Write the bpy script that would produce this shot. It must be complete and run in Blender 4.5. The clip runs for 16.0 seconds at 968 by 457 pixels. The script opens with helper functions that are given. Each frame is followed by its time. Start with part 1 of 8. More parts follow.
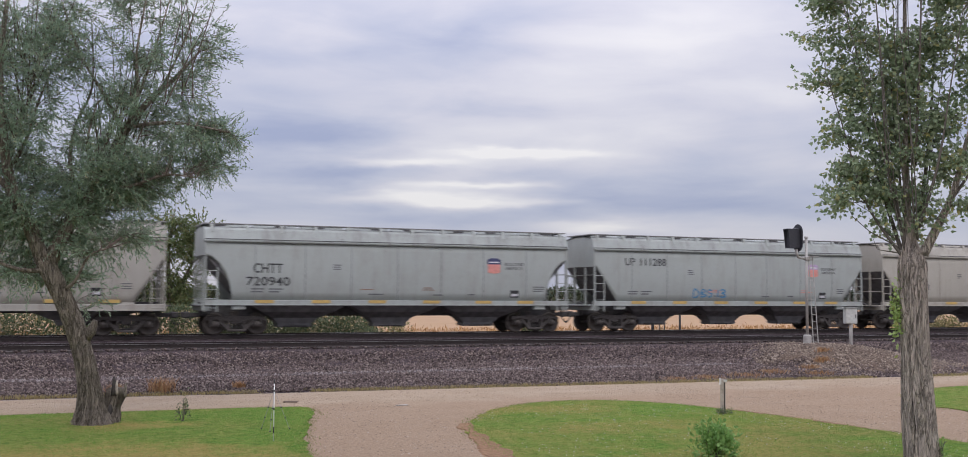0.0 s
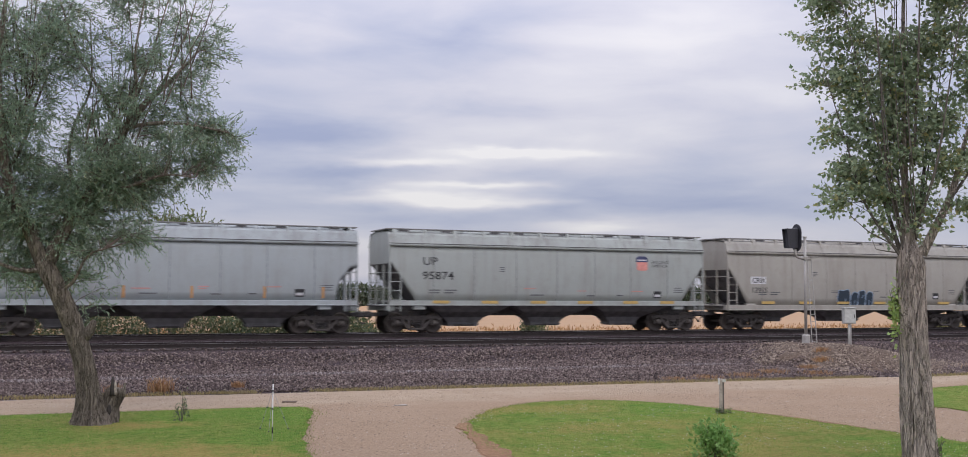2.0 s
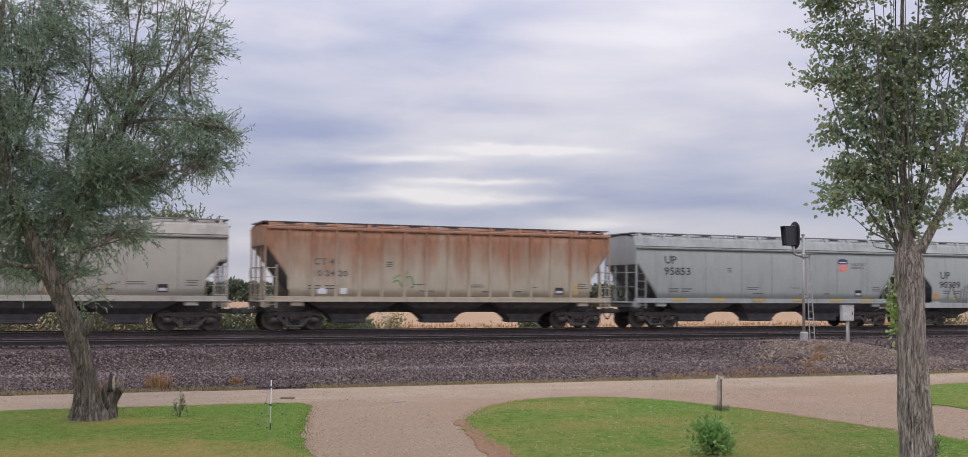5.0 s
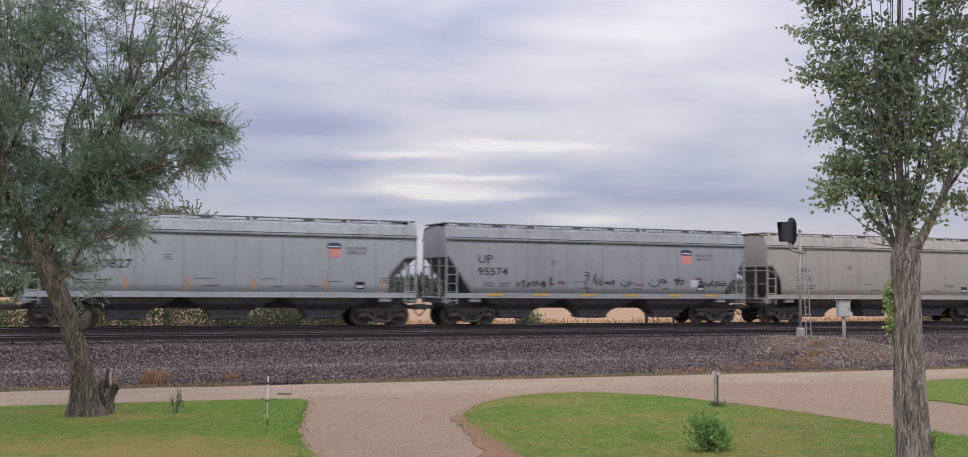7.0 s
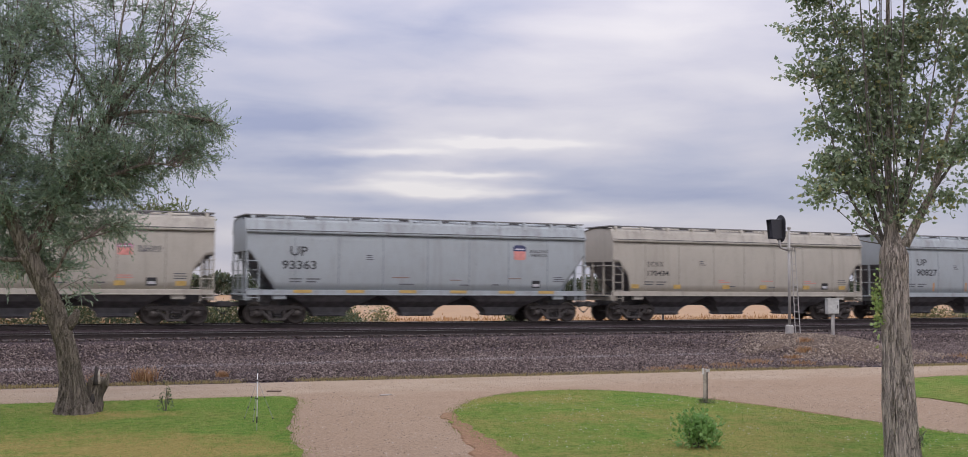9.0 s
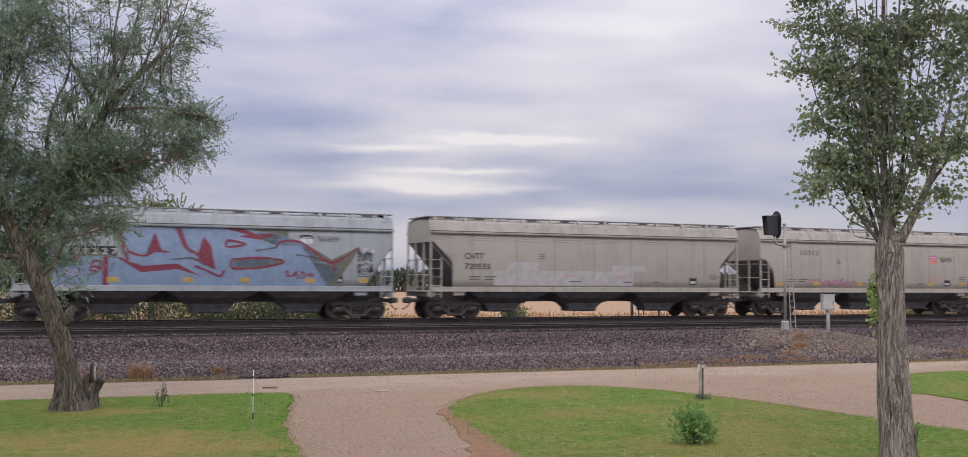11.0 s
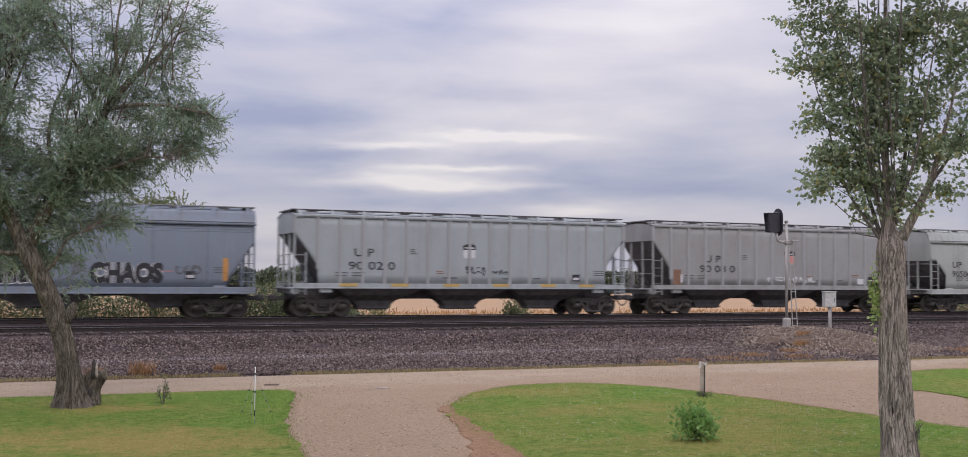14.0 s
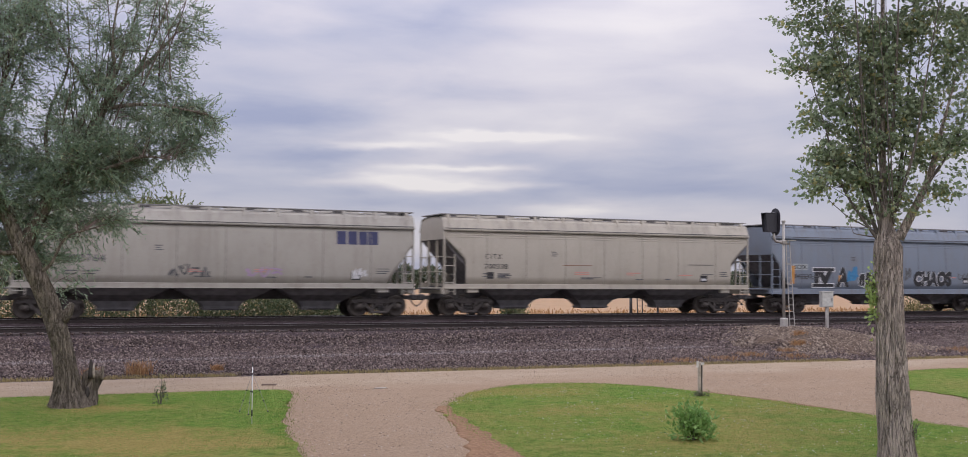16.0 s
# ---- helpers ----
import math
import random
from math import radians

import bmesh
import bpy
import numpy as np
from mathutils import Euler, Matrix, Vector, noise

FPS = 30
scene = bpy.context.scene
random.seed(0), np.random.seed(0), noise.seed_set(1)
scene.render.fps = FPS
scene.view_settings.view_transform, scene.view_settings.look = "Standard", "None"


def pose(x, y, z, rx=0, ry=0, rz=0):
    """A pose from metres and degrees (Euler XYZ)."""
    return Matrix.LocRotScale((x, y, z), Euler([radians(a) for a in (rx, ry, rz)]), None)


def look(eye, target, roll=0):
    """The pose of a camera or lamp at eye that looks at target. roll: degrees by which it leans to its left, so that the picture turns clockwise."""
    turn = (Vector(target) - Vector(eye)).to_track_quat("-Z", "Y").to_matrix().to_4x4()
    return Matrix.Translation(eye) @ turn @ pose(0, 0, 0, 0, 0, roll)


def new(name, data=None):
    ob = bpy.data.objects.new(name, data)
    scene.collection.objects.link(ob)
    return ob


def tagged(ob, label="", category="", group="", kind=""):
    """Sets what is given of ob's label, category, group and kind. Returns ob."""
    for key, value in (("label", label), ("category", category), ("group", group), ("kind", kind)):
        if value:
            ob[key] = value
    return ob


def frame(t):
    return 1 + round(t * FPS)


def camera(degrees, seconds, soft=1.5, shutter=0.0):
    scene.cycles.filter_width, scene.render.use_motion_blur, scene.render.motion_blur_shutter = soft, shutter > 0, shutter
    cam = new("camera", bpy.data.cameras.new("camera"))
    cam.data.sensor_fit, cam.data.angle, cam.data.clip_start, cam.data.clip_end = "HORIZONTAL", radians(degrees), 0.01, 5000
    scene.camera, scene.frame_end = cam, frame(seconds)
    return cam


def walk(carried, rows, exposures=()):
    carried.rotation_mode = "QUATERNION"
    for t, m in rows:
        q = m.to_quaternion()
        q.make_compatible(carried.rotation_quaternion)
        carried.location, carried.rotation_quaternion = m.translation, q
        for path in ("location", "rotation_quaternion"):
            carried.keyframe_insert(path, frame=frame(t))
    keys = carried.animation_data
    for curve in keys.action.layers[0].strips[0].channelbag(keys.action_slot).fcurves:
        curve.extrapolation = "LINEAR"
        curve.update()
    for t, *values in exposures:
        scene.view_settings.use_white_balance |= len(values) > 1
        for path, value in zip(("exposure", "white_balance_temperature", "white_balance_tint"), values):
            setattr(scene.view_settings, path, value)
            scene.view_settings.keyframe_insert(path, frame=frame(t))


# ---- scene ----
# World: x along the railway (the train runs towards +x), y away from the viewer, lawn at z = 0.
EYE = (0.0, 0.0, 3.07)
RAIL_Z = 1.30          # top of rail, track of the train
TRACK_Y = 47.345       # middle of the train's track
NEAR_Y = 43.05         # middle of the empty near track
NEAR_Z = 1.14          # top of rail, near track

cam = camera(48.27, 16.0, soft=0.85, shutter=0.2)


def aim(heading, pitch, roll):
    """A pose at EYE: heading from +y towards +x, pitch upwards, roll, all in degrees."""
    h, p = radians(heading), radians(pitch)
    way = Vector((math.sin(h) * math.cos(p), math.cos(h) * math.cos(p), math.sin(p)))
    return look(EYE, Vector(EYE) + way * 10, roll)


walk(cam, [
    (0.0, aim(22.357, 3.484, 0.309)),
    (0.5, aim(22.383, 3.493, 0.301)),
    (1.0, aim(22.392, 3.493, 0.294)),
    (1.5, aim(22.402, 3.487, 0.296)),
    (2.0, aim(22.422, 3.483, 0.293)),
    (2.5, aim(22.441, 3.460, 0.277)),
    (3.0, aim(22.453, 3.428, 0.279)),
    (3.5, aim(22.455, 3.412, 0.316)),
    (4.0, aim(22.456, 3.389, 0.366)),
    (6.5, aim(22.598, 3.146, 0.469)),
    (7.0, aim(22.668, 3.089, 0.433)),
    (7.5, aim(22.755, 3.040, 0.401)),
    (8.0, aim(22.866, 2.998, 0.390)),
    (8.5, aim(23.019, 2.976, 0.395)),
    (9.0, aim(23.205, 2.956, 0.414)),
    (11.5, aim(23.420, 2.702, 0.398)),
    (12.0, aim(23.381, 2.650, 0.384)),
    (12.5, aim(23.365, 2.616, 0.381)),
    (13.0, aim(23.352, 2.609, 0.400)),
    (13.5, aim(23.331, 2.610, 0.417)),
    (14.0, aim(23.337, 2.607, 0.411)),
    (14.5, aim(23.379, 2.603, 0.402)),
    (15.0, aim(23.433, 2.603, 0.395)),
    (15.5, aim(23.471, 2.603, 0.386)),
    (16.0, aim(23.472, 2.602, 0.398)),],
    exposures=[(0.0, 0.02, 6500, 10), (4.0, 0.0, 6520, 11), (8.0, -0.02, 6570, 12), (12.0, -0.04, 6630, 13), (16.0, -0.04, 6650, 13)])

# ---- light: a bright overcast sky, thin cloud before a low sun ----
SUN_AZ, SUN_EL = 205.0, 48.0   # degrees, azimuth from +y towards +x


def make_sky():
    world = bpy.data.worlds.new("overcast_sky")
    scene.world = world
    world.use_nodes = True
    nt = world.node_tree
    nt.nodes.clear()
    N, L = nt.nodes.new, nt.links.new

    def math_node(op, a, b=None, c=None, clamp=False):
        n = N("ShaderNodeMath")
        n.operation, n.use_clamp = op, clamp
        for i, v in enumerate((a, b, c)):
            if v is None:
                continue
            if isinstance(v, (int, float)):
                n.inputs[i].default_value = v
            else:
                L(v, n.inputs[i])
        return n.outputs[0]

    coord = N("ShaderNodeTexCoord").outputs["Generated"]
    sep = N("ShaderNodeSeparateXYZ")
    L(coord, sep.inputs[0])
    X, Y, Z = sep.outputs
    up = math_node("MAXIMUM", Z, 0.0)
    # cloud sheets: long level bands, finer towards the horizon
    az = math_node("ARCTAN2", X, Y)
    el = math_node("ARCSINE", Z)
    comb = N("ShaderNodeCombineXYZ")
    L(math_node("MULTIPLY", az, 3.6), comb.inputs[0])
    L(math_node("MULTIPLY", math_node("POWER", math_node("MAXIMUM", el, 0.0), 0.75), 13.0), comb.inputs[1])

    def cloud(scale, detail, rough, w, warp):
        n = N("ShaderNodeTexNoise")
        n.noise_dimensions = "4D"
        n.inputs["W"].default_value = w
        n.inputs["Scale"].default_value = scale
        n.inputs["Detail"].default_value = detail
        n.inputs["Roughness"].default_value = rough
        n.inputs["Distortion"].default_value = warp
        L(comb.outputs[0], n.inputs["Vector"])
        return n.outputs[0]

    big = cloud(0.75, 2.5, 0.5, 3.0, 0.4)
    fine = cloud(1.9, 6.0, 0.52, 7.0, 0.4)
    mix = math_node("ADD", math_node("MULTIPLY", big, 0.62), math_node("MULTIPLY", fine, 0.38))
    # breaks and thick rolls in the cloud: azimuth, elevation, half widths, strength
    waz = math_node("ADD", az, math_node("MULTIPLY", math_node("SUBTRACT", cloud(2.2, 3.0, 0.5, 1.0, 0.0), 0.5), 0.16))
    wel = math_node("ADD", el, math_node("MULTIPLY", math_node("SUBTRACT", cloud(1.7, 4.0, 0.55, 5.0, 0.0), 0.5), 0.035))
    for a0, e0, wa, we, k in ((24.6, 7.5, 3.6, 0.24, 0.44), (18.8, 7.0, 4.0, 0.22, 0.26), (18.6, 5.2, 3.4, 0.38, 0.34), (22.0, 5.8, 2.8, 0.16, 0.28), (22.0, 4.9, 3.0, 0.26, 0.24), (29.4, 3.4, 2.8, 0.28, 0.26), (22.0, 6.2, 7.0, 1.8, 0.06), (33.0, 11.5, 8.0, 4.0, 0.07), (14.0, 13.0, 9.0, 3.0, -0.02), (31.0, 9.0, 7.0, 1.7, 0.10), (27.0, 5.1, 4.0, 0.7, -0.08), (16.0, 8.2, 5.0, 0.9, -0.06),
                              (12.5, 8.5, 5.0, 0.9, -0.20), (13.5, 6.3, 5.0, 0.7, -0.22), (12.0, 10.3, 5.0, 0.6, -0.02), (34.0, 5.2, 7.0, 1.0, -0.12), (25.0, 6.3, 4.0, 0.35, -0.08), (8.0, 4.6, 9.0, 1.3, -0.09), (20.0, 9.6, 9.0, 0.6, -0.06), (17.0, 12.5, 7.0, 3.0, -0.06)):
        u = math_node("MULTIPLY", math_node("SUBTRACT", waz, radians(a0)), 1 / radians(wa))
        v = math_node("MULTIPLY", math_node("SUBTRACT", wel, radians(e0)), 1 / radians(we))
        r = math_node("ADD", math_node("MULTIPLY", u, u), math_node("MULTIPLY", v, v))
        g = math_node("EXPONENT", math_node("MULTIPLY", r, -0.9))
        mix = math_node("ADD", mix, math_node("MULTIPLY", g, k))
    ramp = N("ShaderNodeValToRGB")
    L(mix, ramp.inputs[0])
    cr = ramp.color_ramp
    cr.elements[0].position, cr.elements[0].color = 0.34, (0.415, 0.455, 0.66, 1)
    cr.elements[1].position, cr.elements[1].color = 0.80, (1.02, 0.985, 1.0, 1)
    e = cr.elements.new(0.45)
    e.color = (0.58, 0.60, 0.755, 1)
    e = cr.elements.new(0.55)
    e.color = (0.725, 0.715, 0.825, 1)
    # overcast: the zenith is about three times as bright as the horizon
    lift = math_node("ADD", math_node("MULTIPLY", math_node("POWER", up, 1.5), 2.05), 0.67)
    scale = N("ShaderNodeVectorMath")
    scale.operation = "SCALE"
    L(ramp.outputs[0], scale.inputs[0])
    L(lift, scale.inputs["Scale"])
    # a little of the clear sky's own colour
    sky = N("ShaderNodeTexSky")
    sky.sky_type = "NISHITA"
    sky.sun_disc = False
    sky.sun_elevation = radians(SUN_EL)
    sky.sun_rotation = radians(SUN_AZ)
    bg = N("ShaderNodeBackground")
    bg.inputs["Strength"].default_value = 1.0
    L(scale.outputs[0], bg.inputs["Color"])
    bg2 = N("ShaderNodeBackground")
    bg2.inputs["Strength"].default_value = 0.012
    L(sky.outputs[0], bg2.inputs["Color"])
    add = N("ShaderNodeAddShader")
    L(bg.outputs[0], add.inputs[0])
    L(bg2.outputs[0], add.inputs[1])
    out = N("ShaderNodeOutputWorld")
    L(add.outputs[0], out.inputs[0])


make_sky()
sun_data = bpy.data.lights.new("sun", "SUN")
sun_data.energy, sun_data.angle, sun_data.color = 0.75, radians(25), (1.0, 0.96, 0.9)
sun = new("sun", sun_data)
az, el = radians(SUN_AZ), radians(SUN_EL)
sun.matrix_world = look((0, 0, 60), Vector((0, 0, 60)) - Vector((math.sin(az) * math.cos(el), math.cos(az) * math.cos(el), math.sin(el))))

# ---- materials ----
MATS = {}


class Nodes:
    """Short hand for building one node material."""

    def __init__(self, name):
        self.m = bpy.data.materials.new(name)
        self.m.use_nodes = True
        self.t = self.m.node_tree
        self.b = self.t.nodes["Principled BSDF"]

    def link(self, a, b):
        self.t.links.new(a, b)

    def coord(self, scale=(1, 1, 1), which="Object"):
        c = self.t.nodes.new("ShaderNodeTexCoord")
        m = self.t.nodes.new("ShaderNodeMapping")
        m.inputs["Scale"].default_value = scale
        self.link(c.outputs[which], m.inputs[0])
        return m.outputs[0]

    def world(self, scale=(1, 1, 1)):
        g = self.t.nodes.new("ShaderNodeNewGeometry")
        m = self.t.nodes.new("ShaderNodeMapping")
        m.inputs["Scale"].default_value = scale
        self.link(g.outputs["Position"], m.inputs[0])
        return m.outputs[0]

    def noise(self, vec, scale, detail=4.0, rough=0.55, lo=0.3, hi=0.7):
        n = self.t.nodes.new("ShaderNodeTexNoise")
        n.inputs["Scale"].default_value = scale
        n.inputs["Detail"].default_value = detail
        n.inputs["Roughness"].default_value = rough
        if vec is not None:
            self.link(vec, n.inputs["Vector"])
        r = self.t.nodes.new("ShaderNodeMapRange")
        r.inputs["From Min"].default_value = lo
        r.inputs["From Max"].default_value = hi
        self.link(n.outputs[0], r.inputs[0])
        return r.outputs[0]

    def voronoi(self, vec, scale, out="Color"):
        n = self.t.nodes.new("ShaderNodeTexVoronoi")
        n.inputs["Scale"].default_value = scale
        if vec is not None:
            self.link(vec, n.inputs["Vector"])
        return n.outputs[out]

    def mix(self, fac, a, b, mode="MIX"):
        n = self.t.nodes.new("ShaderNodeMix")
        n.data_type, n.blend_type = "RGBA", mode
        for sock, v in ((n.inputs[0], fac), (n.inputs[6], a), (n.inputs[7], b)):
            if isinstance(v, (int, float)):
                sock.default_value = v
            elif isinstance(v, tuple):
                sock.default_value = (*v, 1) if len(v) == 3 else v
            else:
                self.link(v, sock)
        return n.outputs[2]

    def mul(self, a, b, op="MULTIPLY"):
        n = self.t.nodes.new("ShaderNodeMath")
        n.operation = op
        for s, v in zip(n.inputs, (a, b)):
            if isinstance(v, (int, float)):
                s.default_value = v
            else:
                self.link(v, s)
        return n.outputs[0]

    def random(self, island=False):
        if island:
            return self.t.nodes.new("ShaderNodeNewGeometry").outputs["Random Per Island"]
        return self.t.nodes.new("ShaderNodeObjectInfo").outputs["Random"]

    def bump(self, height, strength, dist):
        n = self.t.nodes.new("ShaderNodeBump")
        n.inputs["Strength"].default_value = strength
        n.inputs["Distance"].default_value = dist
        self.link(height, n.inputs["Height"])
        self.link(n.outputs[0], self.b.inputs["Normal"])

    def done(self, color, rough, metal=0.0, gloss=0.5):
        self.b.inputs["Specular IOR Level"].default_value = gloss
        for sock, v in ((self.b.inputs["Base Color"], color), (self.b.inputs["Roughness"], rough), (self.b.inputs["Metallic"], metal)):
            if isinstance(v, (int, float)):
                sock.default_value = v
            elif isinstance(v, tuple):
                sock.default_value = (*v, 1)
            else:
                self.link(v, sock)
        return self.m


def tone(c, k):
    return tuple(min(1.0, v * k) for v in c)


def plain(name, color, rough=0.6, metal=0.0, grain=12.0, vary=0.25, bump=0.2, dist=0.01):
    """Painted, cast or natural surface: two scales of mottling and fine relief."""
    if name in MATS:
        return MATS[name]
    n = Nodes(name)
    v = n.coord()
    a = n.noise(v, grain, 5)
    b = n.noise(v, grain * 0.11, 3)
    c = n.mix(a, tone(color, 1 - vary), tone(color, 1 + vary))
    c = n.mix(n.mul(b, 0.5), c, tone(color, 0.72))
    n.bump(a, bump, dist)
    MATS[name] = n.done(c, rough, metal)
    return MATS[name]


def car_paint(name, color, dirt=(0.16, 0.13, 0.10), amount=0.45, rust=0.0):
    """Weathered paint of a freight car: run-down streaks, blotches, dust and rust."""
    if name in MATS:
        return MATS[name]
    n = Nodes(name)
    rnd = n.random()
    g = n.t.nodes.new("ShaderNodeTexCoord")
    off = n.t.nodes.new("ShaderNodeVectorMath")
    off.operation = "ADD"
    n.link(g.outputs["Object"], off.inputs[0])
    comb = n.t.nodes.new("ShaderNodeCombineXYZ")
    n.link(n.mul(rnd, 90.0), comb.inputs[0])
    n.link(comb.outputs[0], off.inputs[1])

    def mapped(s):
        m = n.t.nodes.new("ShaderNodeMapping")
        m.inputs["Scale"].default_value = s
        n.link(off.outputs[0], m.inputs[0])
        return m.outputs[0]

    streak = n.noise(mapped((2.0, 1, 0.12)), 1.3, 7, 0.62, 0.52, 0.80)
    blotch = n.noise(mapped((0.32, 1, 0.55)), 1.1, 5, 0.6, 0.36, 0.72)
    grain = n.noise(mapped((1, 1, 1)), 38.0, 3, 0.6, 0.3, 0.7)
    c = n.mix(grain, tone(color, 0.93), tone(color, 1.06))
    c = n.mix(n.mul(blotch, amount * 0.6), c, tone(color, 0.74))
    c = n.mix(n.mul(streak, amount * 0.75), c, dirt)
    soot = n.noise(mapped((0.7, 1, 0.35)), 2.4, 8, 0.72, 0.46, 0.78)
    c = n.mix(n.mul(soot, amount * 0.55), c, tone(dirt, 1.15))
    specks = n.noise(mapped((1.0, 1, 0.6)), 9.0, 6, 0.7, 0.60, 0.74)
    c = n.mix(n.mul(specks, amount * 0.7), c, tone(dirt, 0.7))
    spots = n.noise(mapped((1.4, 1, 0.5)), 3.3, 7, 0.7, 0.62, 0.80)
    red = n.mix(n.noise(mapped((2, 1, 0.4)), 5.0, 5), (0.20, 0.075, 0.035), (0.40, 0.165, 0.075))
    c = n.mix(n.mul(spots, 0.25 + rust * 0.5), c, red)
    if rust > 0.5:
        # rust that has run down from the roof's edge
        sep = n.t.nodes.new("ShaderNodeSeparateXYZ")
        n.link(g.outputs["Object"], sep.inputs[0])
        high = n.mul(n.mul(sep.outputs[2], 0.30), -0.92, "ADD")
        run = n.mul(n.noise(mapped((0.9, 1, 0.10)), 1.5, 5, 0.6, 0.2, 0.8), n.noise(mapped((0.3, 1, 0.2)), 1.0, 3, 0.5, 0.2, 0.8), "ADD")
        run = n.mul(n.mul(run, 0.75), high, "ADD")
        m = n.t.nodes.new("ShaderNodeMapRange")
        m.inputs["From Min"].default_value, m.inputs["From Max"].default_value = 0.55, 1.05
        n.link(run, m.inputs[0])
        c = n.mix(n.mul(m.outputs[0], 0.85), c, red)
    n.bump(n.noise(mapped((0.5, 1, 0.35)), 1.6, 2), 0.25, 0.03)
    MATS[name] = n.done(c, 0.62)
    return MATS[name]


def leaf_mat(name, dark, light, dry, share, rough=0.5, see=0.25, gloss=0.5):
    if name in MATS:
        return MATS[name]
    n = Nodes(name)
    r = n.random(island=True)
    ramp = n.t.nodes.new("ShaderNodeValToRGB")
    n.link(r, ramp.inputs[0])
    e = ramp.color_ramp.elements
    e[0].position, e[0].color = 0.0, (*dark, 1)
    e[1].position, e[1].color = 1.0, (*dry, 1)
    k = e.new(1 - share)
    k.color = (*light, 1)
    k = e.new(min(0.999, 1 - share * 0.5))
    k.color = (*dry, 1)
    c = n.mix(n.noise(n.world(), 1.3, 2), ramp.outputs[0], dark, "MIX")
    c = n.mix(0.55, ramp.outputs[0], c)
    tr = n.t.nodes.new("ShaderNodeBsdfTranslucent")
    n.link(c, tr.inputs[0])
    mx = n.t.nodes.new("ShaderNodeMixShader")
    mx.inputs[0].default_value = see
    n.link(n.b.outputs[0], mx.inputs[1])
    n.link(tr.outputs[0], mx.inputs[2])
    n.link(mx.outputs[0], n.t.nodes["Material Output"].inputs[0])
    MATS[name] = n.done(c, rough, 0.0, gloss)
    return MATS[name]


def bark_mat(name, color, scale):
    """Long shaggy plates with dark furrows between them, flaking and paler at their edges."""
    n = Nodes(name)

    def ridged(stretch, size, detail, wander, edge):
        t = n.t.nodes.new("ShaderNodeTexNoise")
        t.inputs["Scale"].default_value, t.inputs["Detail"].default_value = size, detail
        t.inputs["Roughness"].default_value, t.inputs["Distortion"].default_value = 0.6, wander
        n.link(n.coord((1, 1, stretch)), t.inputs["Vector"])
        r = n.t.nodes.new("ShaderNodeMapRange")
        r.inputs["From Min"].default_value, r.inputs["From Max"].default_value = 0.0, edge
        n.link(n.mul(n.mul(t.outputs[0], -0.5, "ADD"), 0.0, "ABSOLUTE"), r.inputs[0])
        return r.outputs[0]

    plates = ridged(0.17, scale * 0.42, 4.0, 1.0, 0.055)
    splits = ridged(0.13, scale * 0.95, 4.0, 0.8, 0.06)
    chips = n.noise(n.coord((1, 1, 0.40)), scale * 2.2, 6, 0.7, 0.32, 0.68)
    a = n.mul(n.mul(plates, n.mul(n.mul(splits, 0.55), 0.45, "ADD")), n.mul(n.mul(chips, 0.5), 0.5, "ADD"))
    b = n.noise(n.coord((1, 1, 0.5)), 2.4, 4)
    a = n.mul(a, 0.62, "POWER")
    c = n.mix(a, tone(color, 0.15), tone(color, 1.35))
    c = n.mix(n.mul(chips, 0.35), c, tone(color, 0.85))
    c = n.mix(n.mul(b, 0.28), c, tone(color, 0.70))
    n.bump(a, 1.0, 0.07)
    return n.done(c, 0.92, 0.0, 0.2)


def gravel_mat(name, colors, scale, patch, rough=0.95, bump=0.7):
    n = Nodes(name)
    v = n.world()
    cell = n.voronoi(v, scale)
    sep = n.t.nodes.new("ShaderNodeSeparateColor")
    n.link(cell, sep.inputs[0])
    r = n.t.nodes.new("ShaderNodeValToRGB")
    n.link(sep.outputs[0], r.inputs[0])
    e = r.color_ramp.elements
    e[0].color, e[1].color = (*colors[0], 1), (*colors[-1], 1)
    for i, c in enumerate(colors[1:-1]):
        k = e.new((i + 1) / (len(colors) - 1))
        k.color = (*c, 1)
    big = n.noise(v, 0.35, 5, 0.6, 0.35, 0.7)
    fine = n.noise(v, 7.0, 6, 0.65, 0.35, 0.7)
    c = n.mix(n.mul(big, 0.75), r.outputs[0], patch)
    c = n.mix(n.mul(fine, 0.4), c, tone(patch, 0.62))
    n.bump(n.mul(n.voronoi(v, scale, "Distance"), fine, "ADD"), bump, 0.03)
    return n.done(c, rough, 0.0, 0.12)


